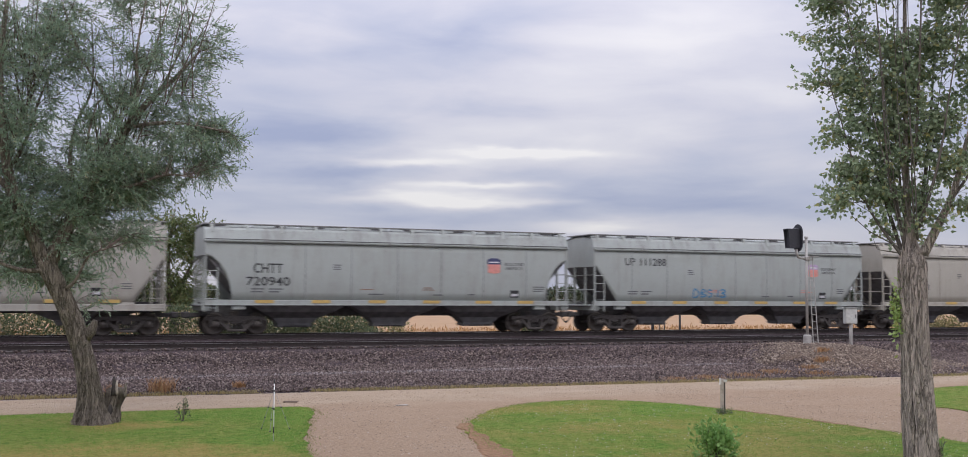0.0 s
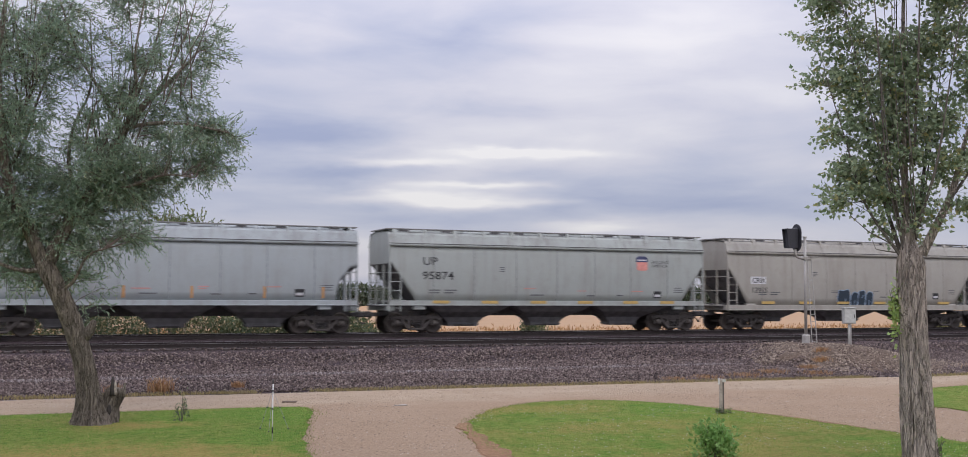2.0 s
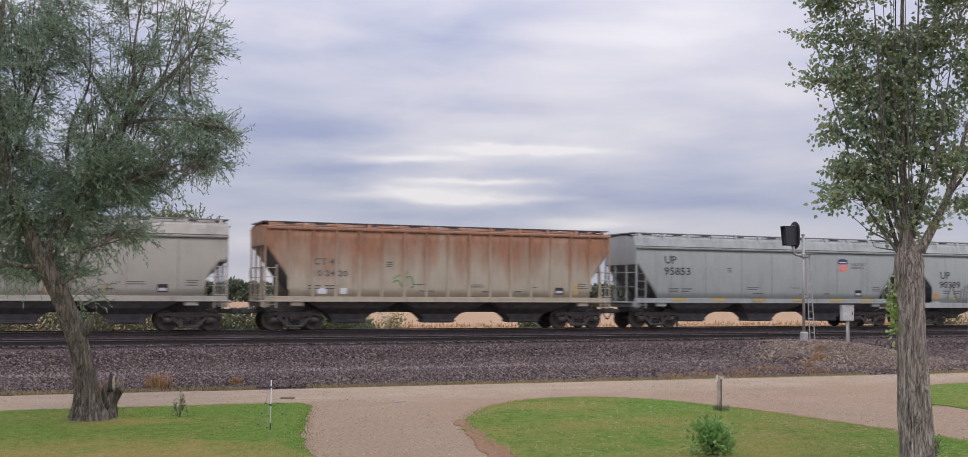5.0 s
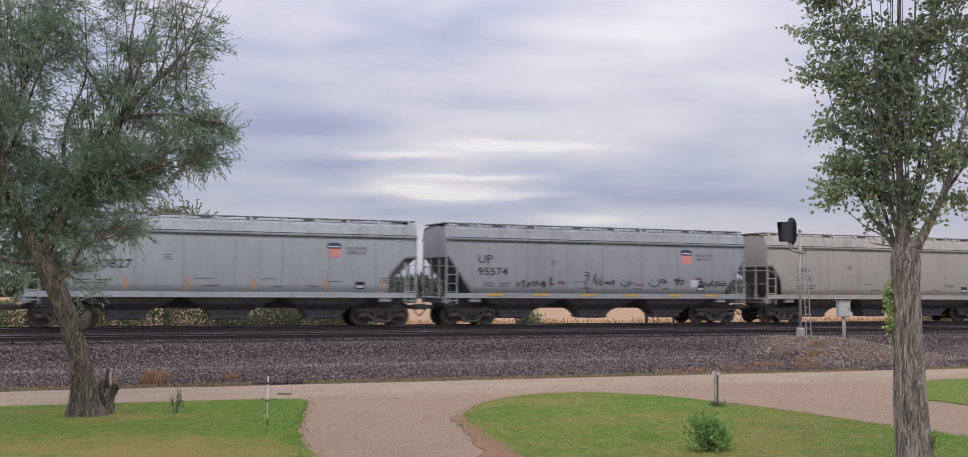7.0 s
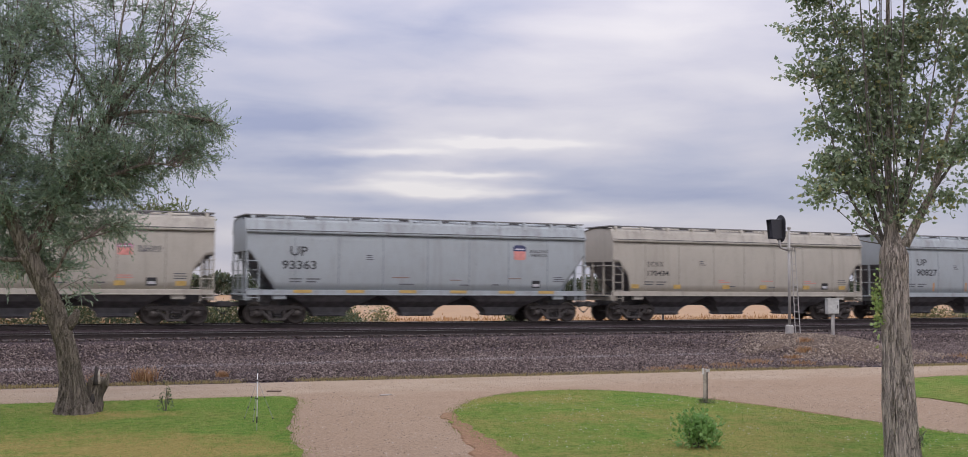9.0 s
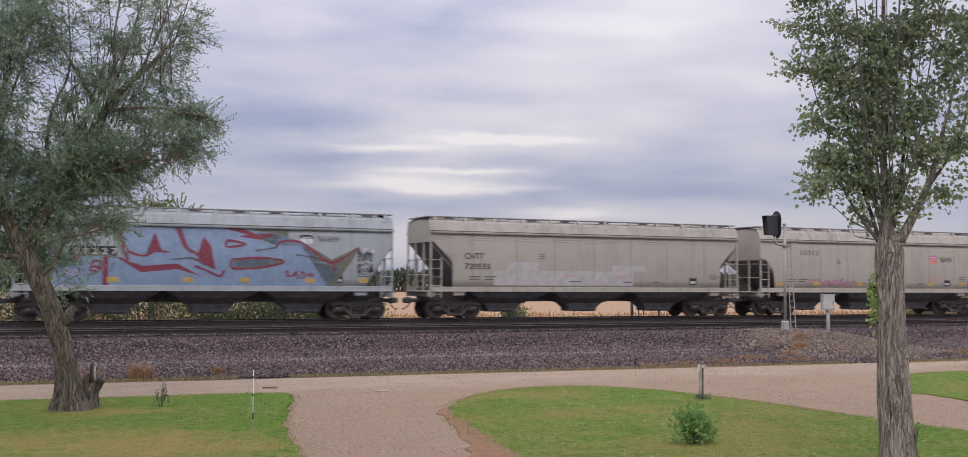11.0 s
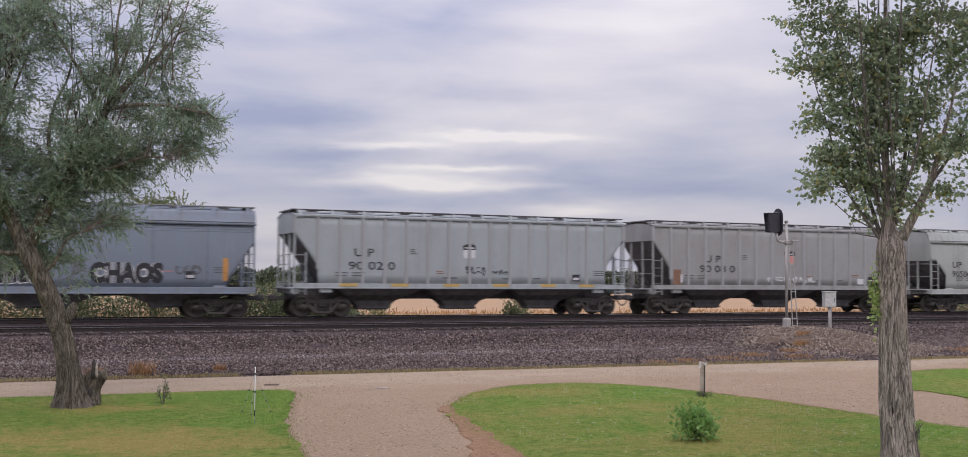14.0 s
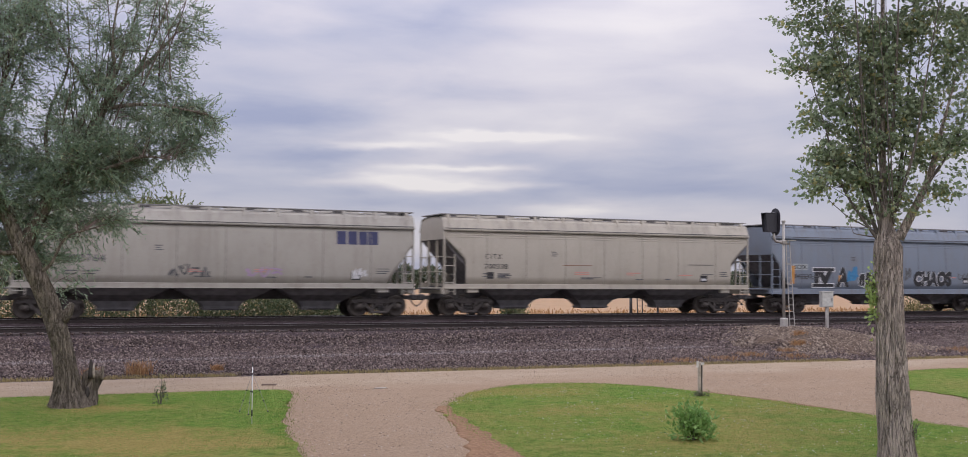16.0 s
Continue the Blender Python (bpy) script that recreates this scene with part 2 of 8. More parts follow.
def lane_mat():
    """Packed gravel: grains, scattered pebbles, worn tracks and damp patches."""
    n = Nodes("road_gravel")
    v = n.world()
    grain = n.noise(v, 13.0, 6, 0.85, 0.36, 0.64)
    mid = n.noise(v, 3.2, 6, 0.7, 0.38, 0.66)
    big = n.noise(v, 0.45, 5, 0.6, 0.36, 0.66)
    worn = n.noise(n.world((0.35, 0.6, 1)), 0.9, 6, 0.62, 0.42, 0.70)
    c = n.mix(grain, (0.190, 0.130, 0.083), (0.490, 0.368, 0.250))
    c = n.mix(n.mul(mid, 0.55), c, (0.275, 0.196, 0.120))
    c = n.mix(n.mul(worn, 0.50), c, (0.450, 0.355, 0.262))
    c = n.mix(n.mul(big, 0.35), c, (0.335, 0.232, 0.140))
    dust = n.noise(n.world((0.35, 0.9, 1)), 0.8, 6, 0.62, 0.46, 0.66)
    c = n.mix(n.mul(dust, 0.40), c, (0.500, 0.400, 0.295))
    sep = n.t.nodes.new("ShaderNodeSeparateXYZ")
    n.link(v, sep.inputs[0])
    edge = n.mul(n.mul(n.mul(sep.outputs[1], -0.55), 16.3, "ADD"), n.mul(big, 0.8), "ADD")
    clampr = n.t.nodes.new("ShaderNodeMapRange")
    n.link(edge, clampr.inputs[0])
    red = n.mix(grain, (0.180, 0.112, 0.070), (0.430, 0.302, 0.205))
    c = n.mix(n.mul(clampr.outputs[0], 0.55), n.mix(0.45, c, (0.445, 0.360, 0.268)), red)
    damp = n.noise(n.world((0.5, 1.1, 1)), 1.3, 6, 0.68, 0.56, 0.72)
    c = n.mix(n.mul(damp, 0.35), c, (0.205, 0.150, 0.095))
    n.bump(n.mul(grain, mid, "ADD"), 0.8, 0.02)
    return n.done(c, 0.95, 0.0, 0.12)


# ---- mesh helpers ----
class Geo:
    """Collects vertices and faces of one mesh."""

    def __init__(self):
        self.v, self.f = [], []

    def add(self, verts, faces):
        k = len(self.v)
        self.v += [tuple(p) for p in verts]
        self.f += [tuple(i + k for i in f) for f in faces]
        return self

    def box(self, x0, x1, y0, y1, z0, z1):
        p = [(x, y, z) for x in (x0, x1) for y in (y0, y1) for z in (z0, z1)]
        return self.add(p, [(0, 1, 3, 2), (4, 6, 7, 5), (0, 4, 5, 1), (2, 3, 7, 6), (0, 2, 6, 4), (1, 5, 7, 3)])

    def cbox(self, x0, x1, y0, y1, z0, z1, c=0.02):
        """Box with all edges chamfered by c."""
        cx, cy, cz = (x0 + x1) / 2, (y0 + y1) / 2, (z0 + z1) / 2
        hx, hy, hz = (x1 - x0) / 2, (y1 - y0) / 2, (z1 - z0) / 2
        bm = bmesh.new()
        pts = []
        for sx in (-1, 1):
            for sy in (-1, 1):
                for sz in (-1, 1):
                    for d in ((c, c, 0), (c, 0, c), (0, c, c)):
                        pts.append(bm.verts.new((cx + sx * (hx - d[0]), cy + sy * (hy - d[1]), cz + sz * (hz - d[2]))))
        bmesh.ops.convex_hull(bm, input=pts)
        bmesh.ops.dissolve_limit(bm, angle_limit=0.01, verts=bm.verts, edges=bm.edges)
        bm.verts.index_update()
        self.add([v.co for v in bm.verts], [[v.index for v in f.verts] for f in bm.faces])
        bm.free()
        return self

    def tube(self, pts, radii, n=8, caps=True):
        """Tapered tube through pts; radii a number or one for each point."""
        pts = [Vector(p) for p in pts]
        if isinstance(radii, (int, float)):
            radii = [radii] * len(pts)
        k = len(self.v)
        side = None
        for i, p in enumerate(pts):
            d = (pts[min(i + 1, len(pts) - 1)] - pts[max(i - 1, 0)]).normalized()
            if side is None:
                side = d.cross(Vector((0, 1, 0)) if abs(d.y) < 0.9 else Vector((1, 0, 0))).normalized()
            side = (side - d * side.dot(d)).normalized()
            other = d.cross(side)
            for j in range(n):
                a = 2 * math.pi * (j + 0.5) / n
                self.v.append(tuple(p + (side * math.cos(a) + other * math.sin(a)) * radii[i]))
        for i in range(len(pts) - 1):
            for j in range(n):
                a, b = k + i * n + j, k + i * n + (j + 1) % n
                self.f.append((a, b, b + n, a + n))
        if caps:
            self.f.append(tuple(k + j for j in reversed(range(n))))
            self.f.append(tuple(k + (len(pts) - 1) * n + j for j in range(n)))
        return self

    def bar(self, a, b, r, n=6):
        return self.tube([a, b], r, n)

    def prism(self, outline, y0, y1):
        """An outline in (x, z), counter-clockwise from -y, drawn out from y0 to y1."""
        n = len(outline)
        p = [(x, y0, z) for x, z in outline] + [(x, y1, z) for x, z in outline]
        f = [tuple(range(n)), tuple(reversed(range(n, 2 * n)))]
        f += [(i, i + n, (i + 1) % n + n, (i + 1) % n) for i in range(n)]
        return self.add(p, f)

    def grid(self, rows):
        """Rows of points, joined to a sheet."""
        k, w = len(self.v), len(rows[0])
        for r in rows:
            self.v += [tuple(p) for p in r]
        for i in range(len(rows) - 1):
            for j in range(w - 1):
                a = k + i * w + j
                self.f.append((a, a + 1, a + w + 1, a + w))
        return self

    def lathe(self, profile, centre, n=24):
        """(r, y) profile turned round the y axis at centre."""
        rows = []
        for i in range(n + 1):
            a = 2 * math.pi * i / n
            rows.append([(centre[0] + r * math.cos(a), centre[1] + y, centre[2] + r * math.sin(a)) for r, y in profile])
        return self.grid(rows)

    def mesh(self, name, material=None, smooth=False):
        m = bpy.data.meshes.new(name)
        m.from_pydata(self.v, [], self.f)
        m.update()
        bm = bmesh.new()
        bm.from_mesh(m)
        bmesh.ops.recalc_face_normals(bm, faces=bm.faces)
        bm.to_mesh(m)
        bm.free()
        if material:
            m.materials.append(material)
        if smooth:
            m.polygons.foreach_set("use_smooth", [True] * len(m.polygons))
        return m


def big_mesh(name, verts, quads, material):
    """A large mesh from arrays, one row of corners for each face."""
    m = bpy.data.meshes.new(name)
    verts, quads = np.asarray(verts, np.float32), np.asarray(quads, np.int32)
    k = quads.shape[1]
    m.vertices.add(len(verts))
    m.vertices.foreach_set("co", verts.ravel())
    m.loops.add(quads.size)
    m.loops.foreach_set("vertex_index", quads.ravel())
    m.polygons.add(len(quads))
    m.polygons.foreach_set("loop_start", np.arange(len(quads), dtype=np.int32) * k)
    m.update(calc_edges=True)
    m.validate()
    m.materials.append(material)
    return m


def thing(name, label, category, at=(0, 0, 0), group="", kind="", rz=0.0):
    ob = new(name)
    ob.empty_display_size = 0.2
    ob.matrix_basis = pose(*at, 0, 0, rz)
    return tagged(ob, label, category, group, kind)


def part(name, data, material, parent, label="", smooth=False):
    """Links a Geo, or a finished mesh, as one mesh object under a thing or a part."""
    mesh = data.mesh(name, None, smooth) if isinstance(data, Geo) else data
    ob = new(name, mesh)
    ob.parent = parent
    if material:
        if not mesh.materials:
            mesh.materials.append(None)
        ob.material_slots[0].link = "OBJECT"
        ob.material_slots[0].material = material
    if label:
        ob["label"] = label
    return ob


def solid(name, geo, material, label, category, kind="", group="", smooth=False):
    ob = new(name, geo.mesh(name, material, smooth) if isinstance(geo, Geo) else geo)
    return tagged(ob, label, category, group, kind)


def fract(*a):
    return noise.noise(Vector(a))


# ---- ground ----
MAT_GROUND = gravel_mat("dirt_gravel", [(0.25, 0.20, 0.155), (0.36, 0.29, 0.235), (0.44, 0.37, 0.31)], 26.0, (0.345, 0.275, 0.225))
MAT_ROAD = lane_mat()
MAT_BALLAST = gravel_mat("ballast_stone", [(0.022, 0.016, 0.018), (0.056, 0.041, 0.045), (0.088, 0.066, 0.070), (0.145, 0.115, 0.116)], 15.0, (0.056, 0.041, 0.044), bump=1.0)


def lawn_mat():
    n = Nodes("mown_grass")
    v = n.world()
    fine = n.noise(v, 18.0, 6, 0.8, 0.36, 0.64)
    mid = n.noise(v, 1.6, 7, 0.72, 0.42, 0.60)
    big = n.noise(v, 0.28, 5, 0.65, 0.42, 0.62)
    c = n.mix(fine, (0.074, 0.160, 0.021), (0.235, 0.372, 0.071))
    c = n.mix(n.mul(mid, 0.55), c, (0.262, 0.340, 0.078))
    c = n.mix(n.mul(big, 0.62), c, (0.350, 0.290, 0.100))
    tuft = n.noise(v, 5.0, 5, 0.7, 0.44, 0.62)
    c = n.mix(n.mul(tuft, 0.62), c, (0.058, 0.130, 0.018))
    c = n.mix(n.mul(n.noise(n.world((1, 1.0, 1)), 8.5, 4, 0.7, 0.54, 0.72), 0.40), c, (0.33, 0.40, 0.12))
    # dried-out turf: middle x, y, half widths, share
    sep = n.t.nodes.new("ShaderNodeSeparateXYZ")
    n.link(v, sep.inputs[0])
    for x0, y0, wx, wy, k in ((1.4, 20.8, 3.6, 2.4, 0.95), (1.9, 26.5, 1.1, 0.5, 0.85), (2.2, 26.0, 1.5, 0.8, 0.75), (12.2, 26.0, 2.2, 1.2, 0.65), (14.5, 22.3, 3.4, 2.0, 0.55), (13.5, 17.8, 3.4, 2.0, 0.55), (10.4, 20.0, 1.8, 2.2, 0.40)):
        u, w = n.mul(n.mul(sep.outputs[0], -x0, "ADD"), 1 / wx), n.mul(n.mul(sep.outputs[1], -y0, "ADD"), 1 / wy)
        r = n.mul(n.mul(u, u), n.mul(w, w), "ADD")
        r = n.mul(n.mul(r, -1.0), n.mul(n.mul(mid, big, "ADD"), 0.9), "ADD")
        m = n.t.nodes.new("ShaderNodeMapRange")
        m.inputs["From Min"].default_value, m.inputs["From Max"].default_value = -0.6, 0.9
        n.link(r, m.inputs[0])
        c = n.mix(n.mul(m.outputs[0], k), c, n.mix(fine, (0.230, 0.178, 0.050), (0.450, 0.365, 0.130)))
    n.bump(fine, 0.8, 0.04)
    return n.done(c, 0.95, 0.0, 0.08)


MAT_LAWN = lawn_mat()


def make_ground():
    g = Geo()
    xs = [-3000, -800, -300, -120, -60] + [i * 4.0 for i in range(-12, 26)] + [130, 200, 400, 900, 3000]
    ys = [-800, -200, -60] + [i * 4.0 for i in range(-10, 15)] + [80, 140, 210, 400, 900, 3800]
    rows = []
    for y in ys:
        rows.append([(x, y, -0.03 + 0.02 * fract(x * 0.2, y * 0.2, 1.0)) for x in xs])
    g.grid(rows)
    solid("ground", g, MAT_GROUND, "level ground of pale packed dirt", "ground", "structure", smooth=True)


def smooth_outline(points, steps=12):
    """A closed Catmull-Rom outline through a few corners."""
    out, n = [], len(points)
    for i in range(n):
        p0, p1, p2, p3 = (Vector(points[(i + k - 1) % n]) for k in range(4))
        for s in range(steps):
            t = s / steps
            out.append(0.5 * (2 * p1 + (p2 - p0) * t + (2 * p0 - 5 * p1 + 4 * p2 - p3) * t * t + (3 * p1 - p0 - 3 * p2 + p3) * t ** 3))
    return out


def slab(name, outline, top, base, material, label, category, ragged=1.0):
    """A low sheet with a ragged, rounded edge, cut into a fine grid-free fan by triangulation."""
    bm = bmesh.new()
    ring = []
    n = len(outline)
    for i, p in enumerate(outline):
        r = ragged * 0.16 * fract(p[0] * 1.3, p[1] * 1.3, top) + 0.10 * fract(p[0] * 5, p[1] * 5, 3.0)
        d = (Vector(outline[(i + 1) % n]) - Vector(outline[i - 1])).normalized()
        ring.append((p[0] + d.y * r, p[1] - d.x * r, d))
    tops = [bm.verts.new((x, y, top)) for x, y, d in ring]
    feet = [bm.verts.new((x + d.y * 0.10, y - d.x * 0.10, base)) for x, y, d in ring]
    bm.faces.new(tops)
    for i in range(n):
        j = (i + 1) % n
        bm.faces.new((tops[i], feet[i], feet[j], tops[j]))
    bmesh.ops.triangulate(bm, faces=[f for f in bm.faces if len(f.verts) > 4])
    bmesh.ops.recalc_face_normals(bm, faces=bm.faces)
    m = bpy.data.meshes.new(name)
    bm.to_mesh(m)
    bm.free()
    m.materials.append(material)
    return tagged(new(name, m), label, category, "", "structure")


LEFT_LAWN = [(-26, 29.6), (-8, 29.5), (-0.8, 29.35), (3.0, 29.2), (6.0, 29.05), (6.75, 28.3), (6.2, 26.1), (5.55, 23.8), (5.1, 21.9), (4.6, 18.5), (3.4, 12.0), (0, 8.0), (-26, 8.0)]
RIGHT_LAWN = [(6.9, 10.0), (7.9, 16.0), (8.45, 20.4), (9.1, 23.0), (10.1, 25.0), (11.3, 26.6), (12.8, 27.75), (14.3, 28.05), (15.6, 27.6), (16.5, 26.4), (17.05, 24.8), (17.5, 22.6), (17.7, 20.4), (18.1, 17.3), (18.7, 12.0), (18.0, 8.0), (8.0, 8.0)]
FAR_LAWN = [(23.1, 22.0), (23.3, 23.6), (24.6, 25.8), (27.2, 27.6), (30.5, 28.1), (40, 27.6), (60, 26.5), (60, 14.0), (24.0, 14.0)]


def make_road():
    """The gravel lane beside the railway and the two drives that leave it."""
    lane = [(-60, 29.2), (-10, 29.25), (2, 29.0), (5.2, 28.6), (6.0, 26.2), (5.3, 23.8), (4.9, 21.9), (4.4, 18.5), (3.4, 10.0), (7.2, 10.0), (8.1, 16.0), (8.7, 20.4), (9.3, 23.0),
            (10.4, 24.8), (11.6, 26.3), (13.0, 27.4), (14.3, 27.7), (15.4, 27.3), (16.2, 26.2), (16.8, 24.6), (17.3, 22.4), (17.5, 20.2), (17.9, 17.0), (18.4, 10.0), (25.5, 10.0),
            (24.4, 21.5), (24.4, 23.4), (25.2, 25.4), (27.4, 27.2), (30.5, 27.8), (45, 27.2), (120, 24.0), (120, 27.5), (45, 31.6), (22, 32.6), (8, 33.2), (-10, 33.7), (-60, 34.5)]
    slab("road", lane, 0.012, -0.08, MAT_ROAD, "tan gravel lane with a curved drive branching off", "road")


GRASS = leaf_mat("grass_blades", (0.110, 0.222, 0.040), (0.262, 0.425, 0.098), (0.48, 0.41, 0.18), 0.26, see=0.6, gloss=0.1)
EDGE = leaf_mat("edge_grass", (0.150, 0.195, 0.048), (0.235, 0.275, 0.085), (0.34, 0.26, 0.13), 0.40, see=0.6, gloss=0.1)
DRY = leaf_mat("dry_grass", (0.22, 0.19, 0.075), (0.36, 0.30, 0.13), (0.42, 0.31, 0.14), 0.4, see=0.4)


def inside(p, poly):
    x, y = p
    hit = False
    for (x0, y0), (x1, y1) in zip(poly, poly[1:] + poly[:1]):
        if (y0 > y) != (y1 > y) and x < (x1 - x0) * (y - y0) / (y1 - y0) + x0:
            hit = not hit
    return hit


def blades(name, spots, height, width, material, label, category, seed):
    """Bent grass blades, two quads each, standing on the given (x, y, z) spots."""
    rng = np.random.default_rng(seed)
    s = np.asarray(spots)
    n = len(s)
    a = rng.uniform(0, 2 * np.pi, n)
    h = height * rng.uniform(0.45, 1.25, n)
    lean = rng.uniform(0.1, 0.9, n) * h
    b = rng.uniform(0, 2 * np.pi, n)
    side = np.stack([np.cos(a), np.sin(a), 0 * a], 1) * (width * rng.uniform(0.6, 1.3, n))[:, None]
    tip = s + np.stack([np.cos(b) * lean, np.sin(b) * lean, h], 1)
    mid = s + np.stack([np.cos(b) * lean * 0.3, np.sin(b) * lean * 0.3, h * 0.6], 1)
    v = np.stack([s - side, s + side, mid + side * 0.8, mid - side * 0.8, tip + side * 0.2, tip - side * 0.2], 1).reshape(-1, 3)
    k = np.arange(n)[:, None] * 6
    q = np.concatenate([k + [0, 1, 2, 3], k + [3, 2, 4, 5]], 1).reshape(-1, 4)
    return tagged(new(name, big_mesh(name, v, q, material)), label, category, "", "stuff")


def make_lawns():
    for poly, name, label, top in ((LEFT_LAWN, "lawn", "mown green lawn with dry brownish patches", 0.03),
                                   (RIGHT_LAWN, "lawn", "rounded mown lawn between two gravel drives", 0.03),
                                   (FAR_LAWN, "lawn", "strip of mown green lawn beyond a drive", 0.03)):
        slab(name, [(p.x, p.y) for p in smooth_outline(poly)], top, -0.06, MAT_LAWN, label, "lawn")
    rng = random.Random(4)
    spots = []
    for poly, box, count in ((LEFT_LAWN, (-2, 7, 19, 29.6), 48000), (RIGHT_LAWN, (8, 19, 14, 28.2), 62000), (FAR_LAWN, (23, 36, 20, 28.5), 15000)):
        ring = [(p.x, p.y) for p in smooth_outline(poly)]
        k = 0
        while k < count:
            p = (rng.uniform(box[0], box[1]), rng.uniform(box[2], box[3]))
            k += 1
            worn = max(0.55 * math.exp(-((p[0] - 14.2) / 3.4) ** 2 - ((p[1] - 21.0) / 4.5) ** 2), math.exp(-((p[0] - 1.4) / 3.4) ** 2 - ((p[1] - 20.8) / 2.2) ** 2), math.exp(-((p[0] - 2.2) / 1.4) ** 2 - ((p[1] - 26.0) / 0.8) ** 2))
            if inside(p, ring) and rng.random() > 0.9 * worn + 0.5 * fract(p[0] * 0.7, p[1] * 0.7, 2.0):
                spots.append((p[0], p[1], 0.025))
    blades("lawn_grass", spots, 0.026, 0.005, GRASS, "short green grass blades of the lawns", "grass", 5)
    # longer uncut grass hanging over the lawns' edges
    spots = []
    for poly in (LEFT_LAWN, RIGHT_LAWN, FAR_LAWN):
        ring = smooth_outline(poly)
        for p, q in zip(ring, ring[1:] + ring[:1]):
            if 15 < p.y < 29.6 and -3 < p.x < 36 and (p.x < 7 or p.x > 7.5):
                for i in range(int((q - p).length * 90)):
                    t, o = rng.random(), rng.gauss(0, 0.13) * (1.0 + 1.5 * fract(p.x * 0.9, p.y * 0.9, 6.0))
                    spots.append((p.x + (q.x - p.x) * t + o, p.y + (q.y - p.y) * t + rng.gauss(0, 0.10), 0.012))
    blades("lawn_edge_grass", spots, 0.040, 0.005, EDGE, "ragged longer grass along the lawns' edges", "grass", 15)
    # dry grass along the foot of the ballast and at the lawn's edges
    spots = []
    for i in range(15000):
        x = rng.uniform(-4, 45)
        y = toe(x) - 0.2 + rng.gauss(0, 0.22)
        if fract(x * 0.35, y, 7.0) > -0.4:
            spots.append((x, y, 0.0))
    blades("verge_grass", spots, 0.09, 0.008, DRY, "thin strip of dry grass along the stone bank", "grass", 6)


# ---- railway ----
def toe(x):
    return 34.25 - 0.055 * x if x > 0 else 34.25


def bank(x):
    """The cross-section of the stone bank at x, from its foot over both tracks to the far side."""
    t = toe(x)
    return [(t - 0.4, -0.06), (t, 0.02), (t + 1.5, 0.16), (38.3, 0.30), (39.5, 0.40), (40.6, 0.70), (41.3, 0.85), (41.85, 0.90), (44.4, 0.93), (45.2, 1.06), (45.95, 1.115), (48.75, 1.115), (49.4, 1.05), (51.4, 0.1), (52.6, -0.06)]


def bank_z(x, y):
    p = bank(x)
    for (y0, z0), (y1, z1) in zip(p, p[1:]):
        if y0 <= y <= y1:
            z = z0 + (z1 - z0) * (y - y0) / (y1 - y0)
            break
    else:
        z = -0.06
    d = math.hypot((x - 31.9) / 5.2, (y - 37.7) / 4.4)
    if d < 1:
        z += 0.68 * (1 - d * d) ** 2 * (1 if y < 41.0 else max(0, 1 - (y - 41.0) / 0.6))
    return z


def make_bank():
    g = Geo()
    rows = []
    xs = [-300, -120, -60, -30] + [i * 0.5 for i in range(-40, 150)] + [90, 120, 200, 400]
    for x in xs:
        ys = []
        p = bank(x)
        for (y0, z0), (y1, z1) in zip(p, p[1:]):
            ys += [y0 + (y1 - y0) * i / 4 for i in range(4)]
        ys.append(p[-1][0])
        row = []
        for y in ys:
            z = bank_z(x, y)
            if y < 41.3:
                z += 0.05 * fract(x * 1.1, y * 1.1, 0) + 0.03 * fract(x * 3.3, y * 3.3, 2)
            row.append((x, y, z))
        rows.append(row)
    g.grid(rows)
    solid("ballast_bank", g, MAT_BALLAST, "sloping bank of dark crushed-stone ballast", "ballast", "structure", smooth=True)


def make_mound():
    """Paler earth and stone heaped round the signal's foot."""
    n = 40
    rows = []
    for i in range(n + 1):
        row = []
        for j in range(n + 1):
            x, y = 26.0 + 12.0 * i / n, 32.5 + 8.7 * j / n
            d = math.hypot((x - 32.4) / 3.8, (y - 36.8) / 3.4) + 0.30 * fract(x * 0.8, y * 0.8, 5)
            row.append((x, y, bank_z(x, y) + 0.05 * fract(x * 1.1, y * 1.1, 0) + 0.03 * fract(x * 3.3, y * 3.3, 2) + 0.035 + min(0.0, 0.9 - d) * 0.5))
        rows.append(row)
    solid("earth_mound", Geo().grid(rows), gravel_mat("pale_fill", [(0.055, 0.040, 0.031), (0.130, 0.096, 0.072), (0.24, 0.19, 0.150)], 14.0, (0.125, 0.085, 0.060), bump=1.0), "low mound of pale tan earth and stone", "mound", "structure", smooth=True)




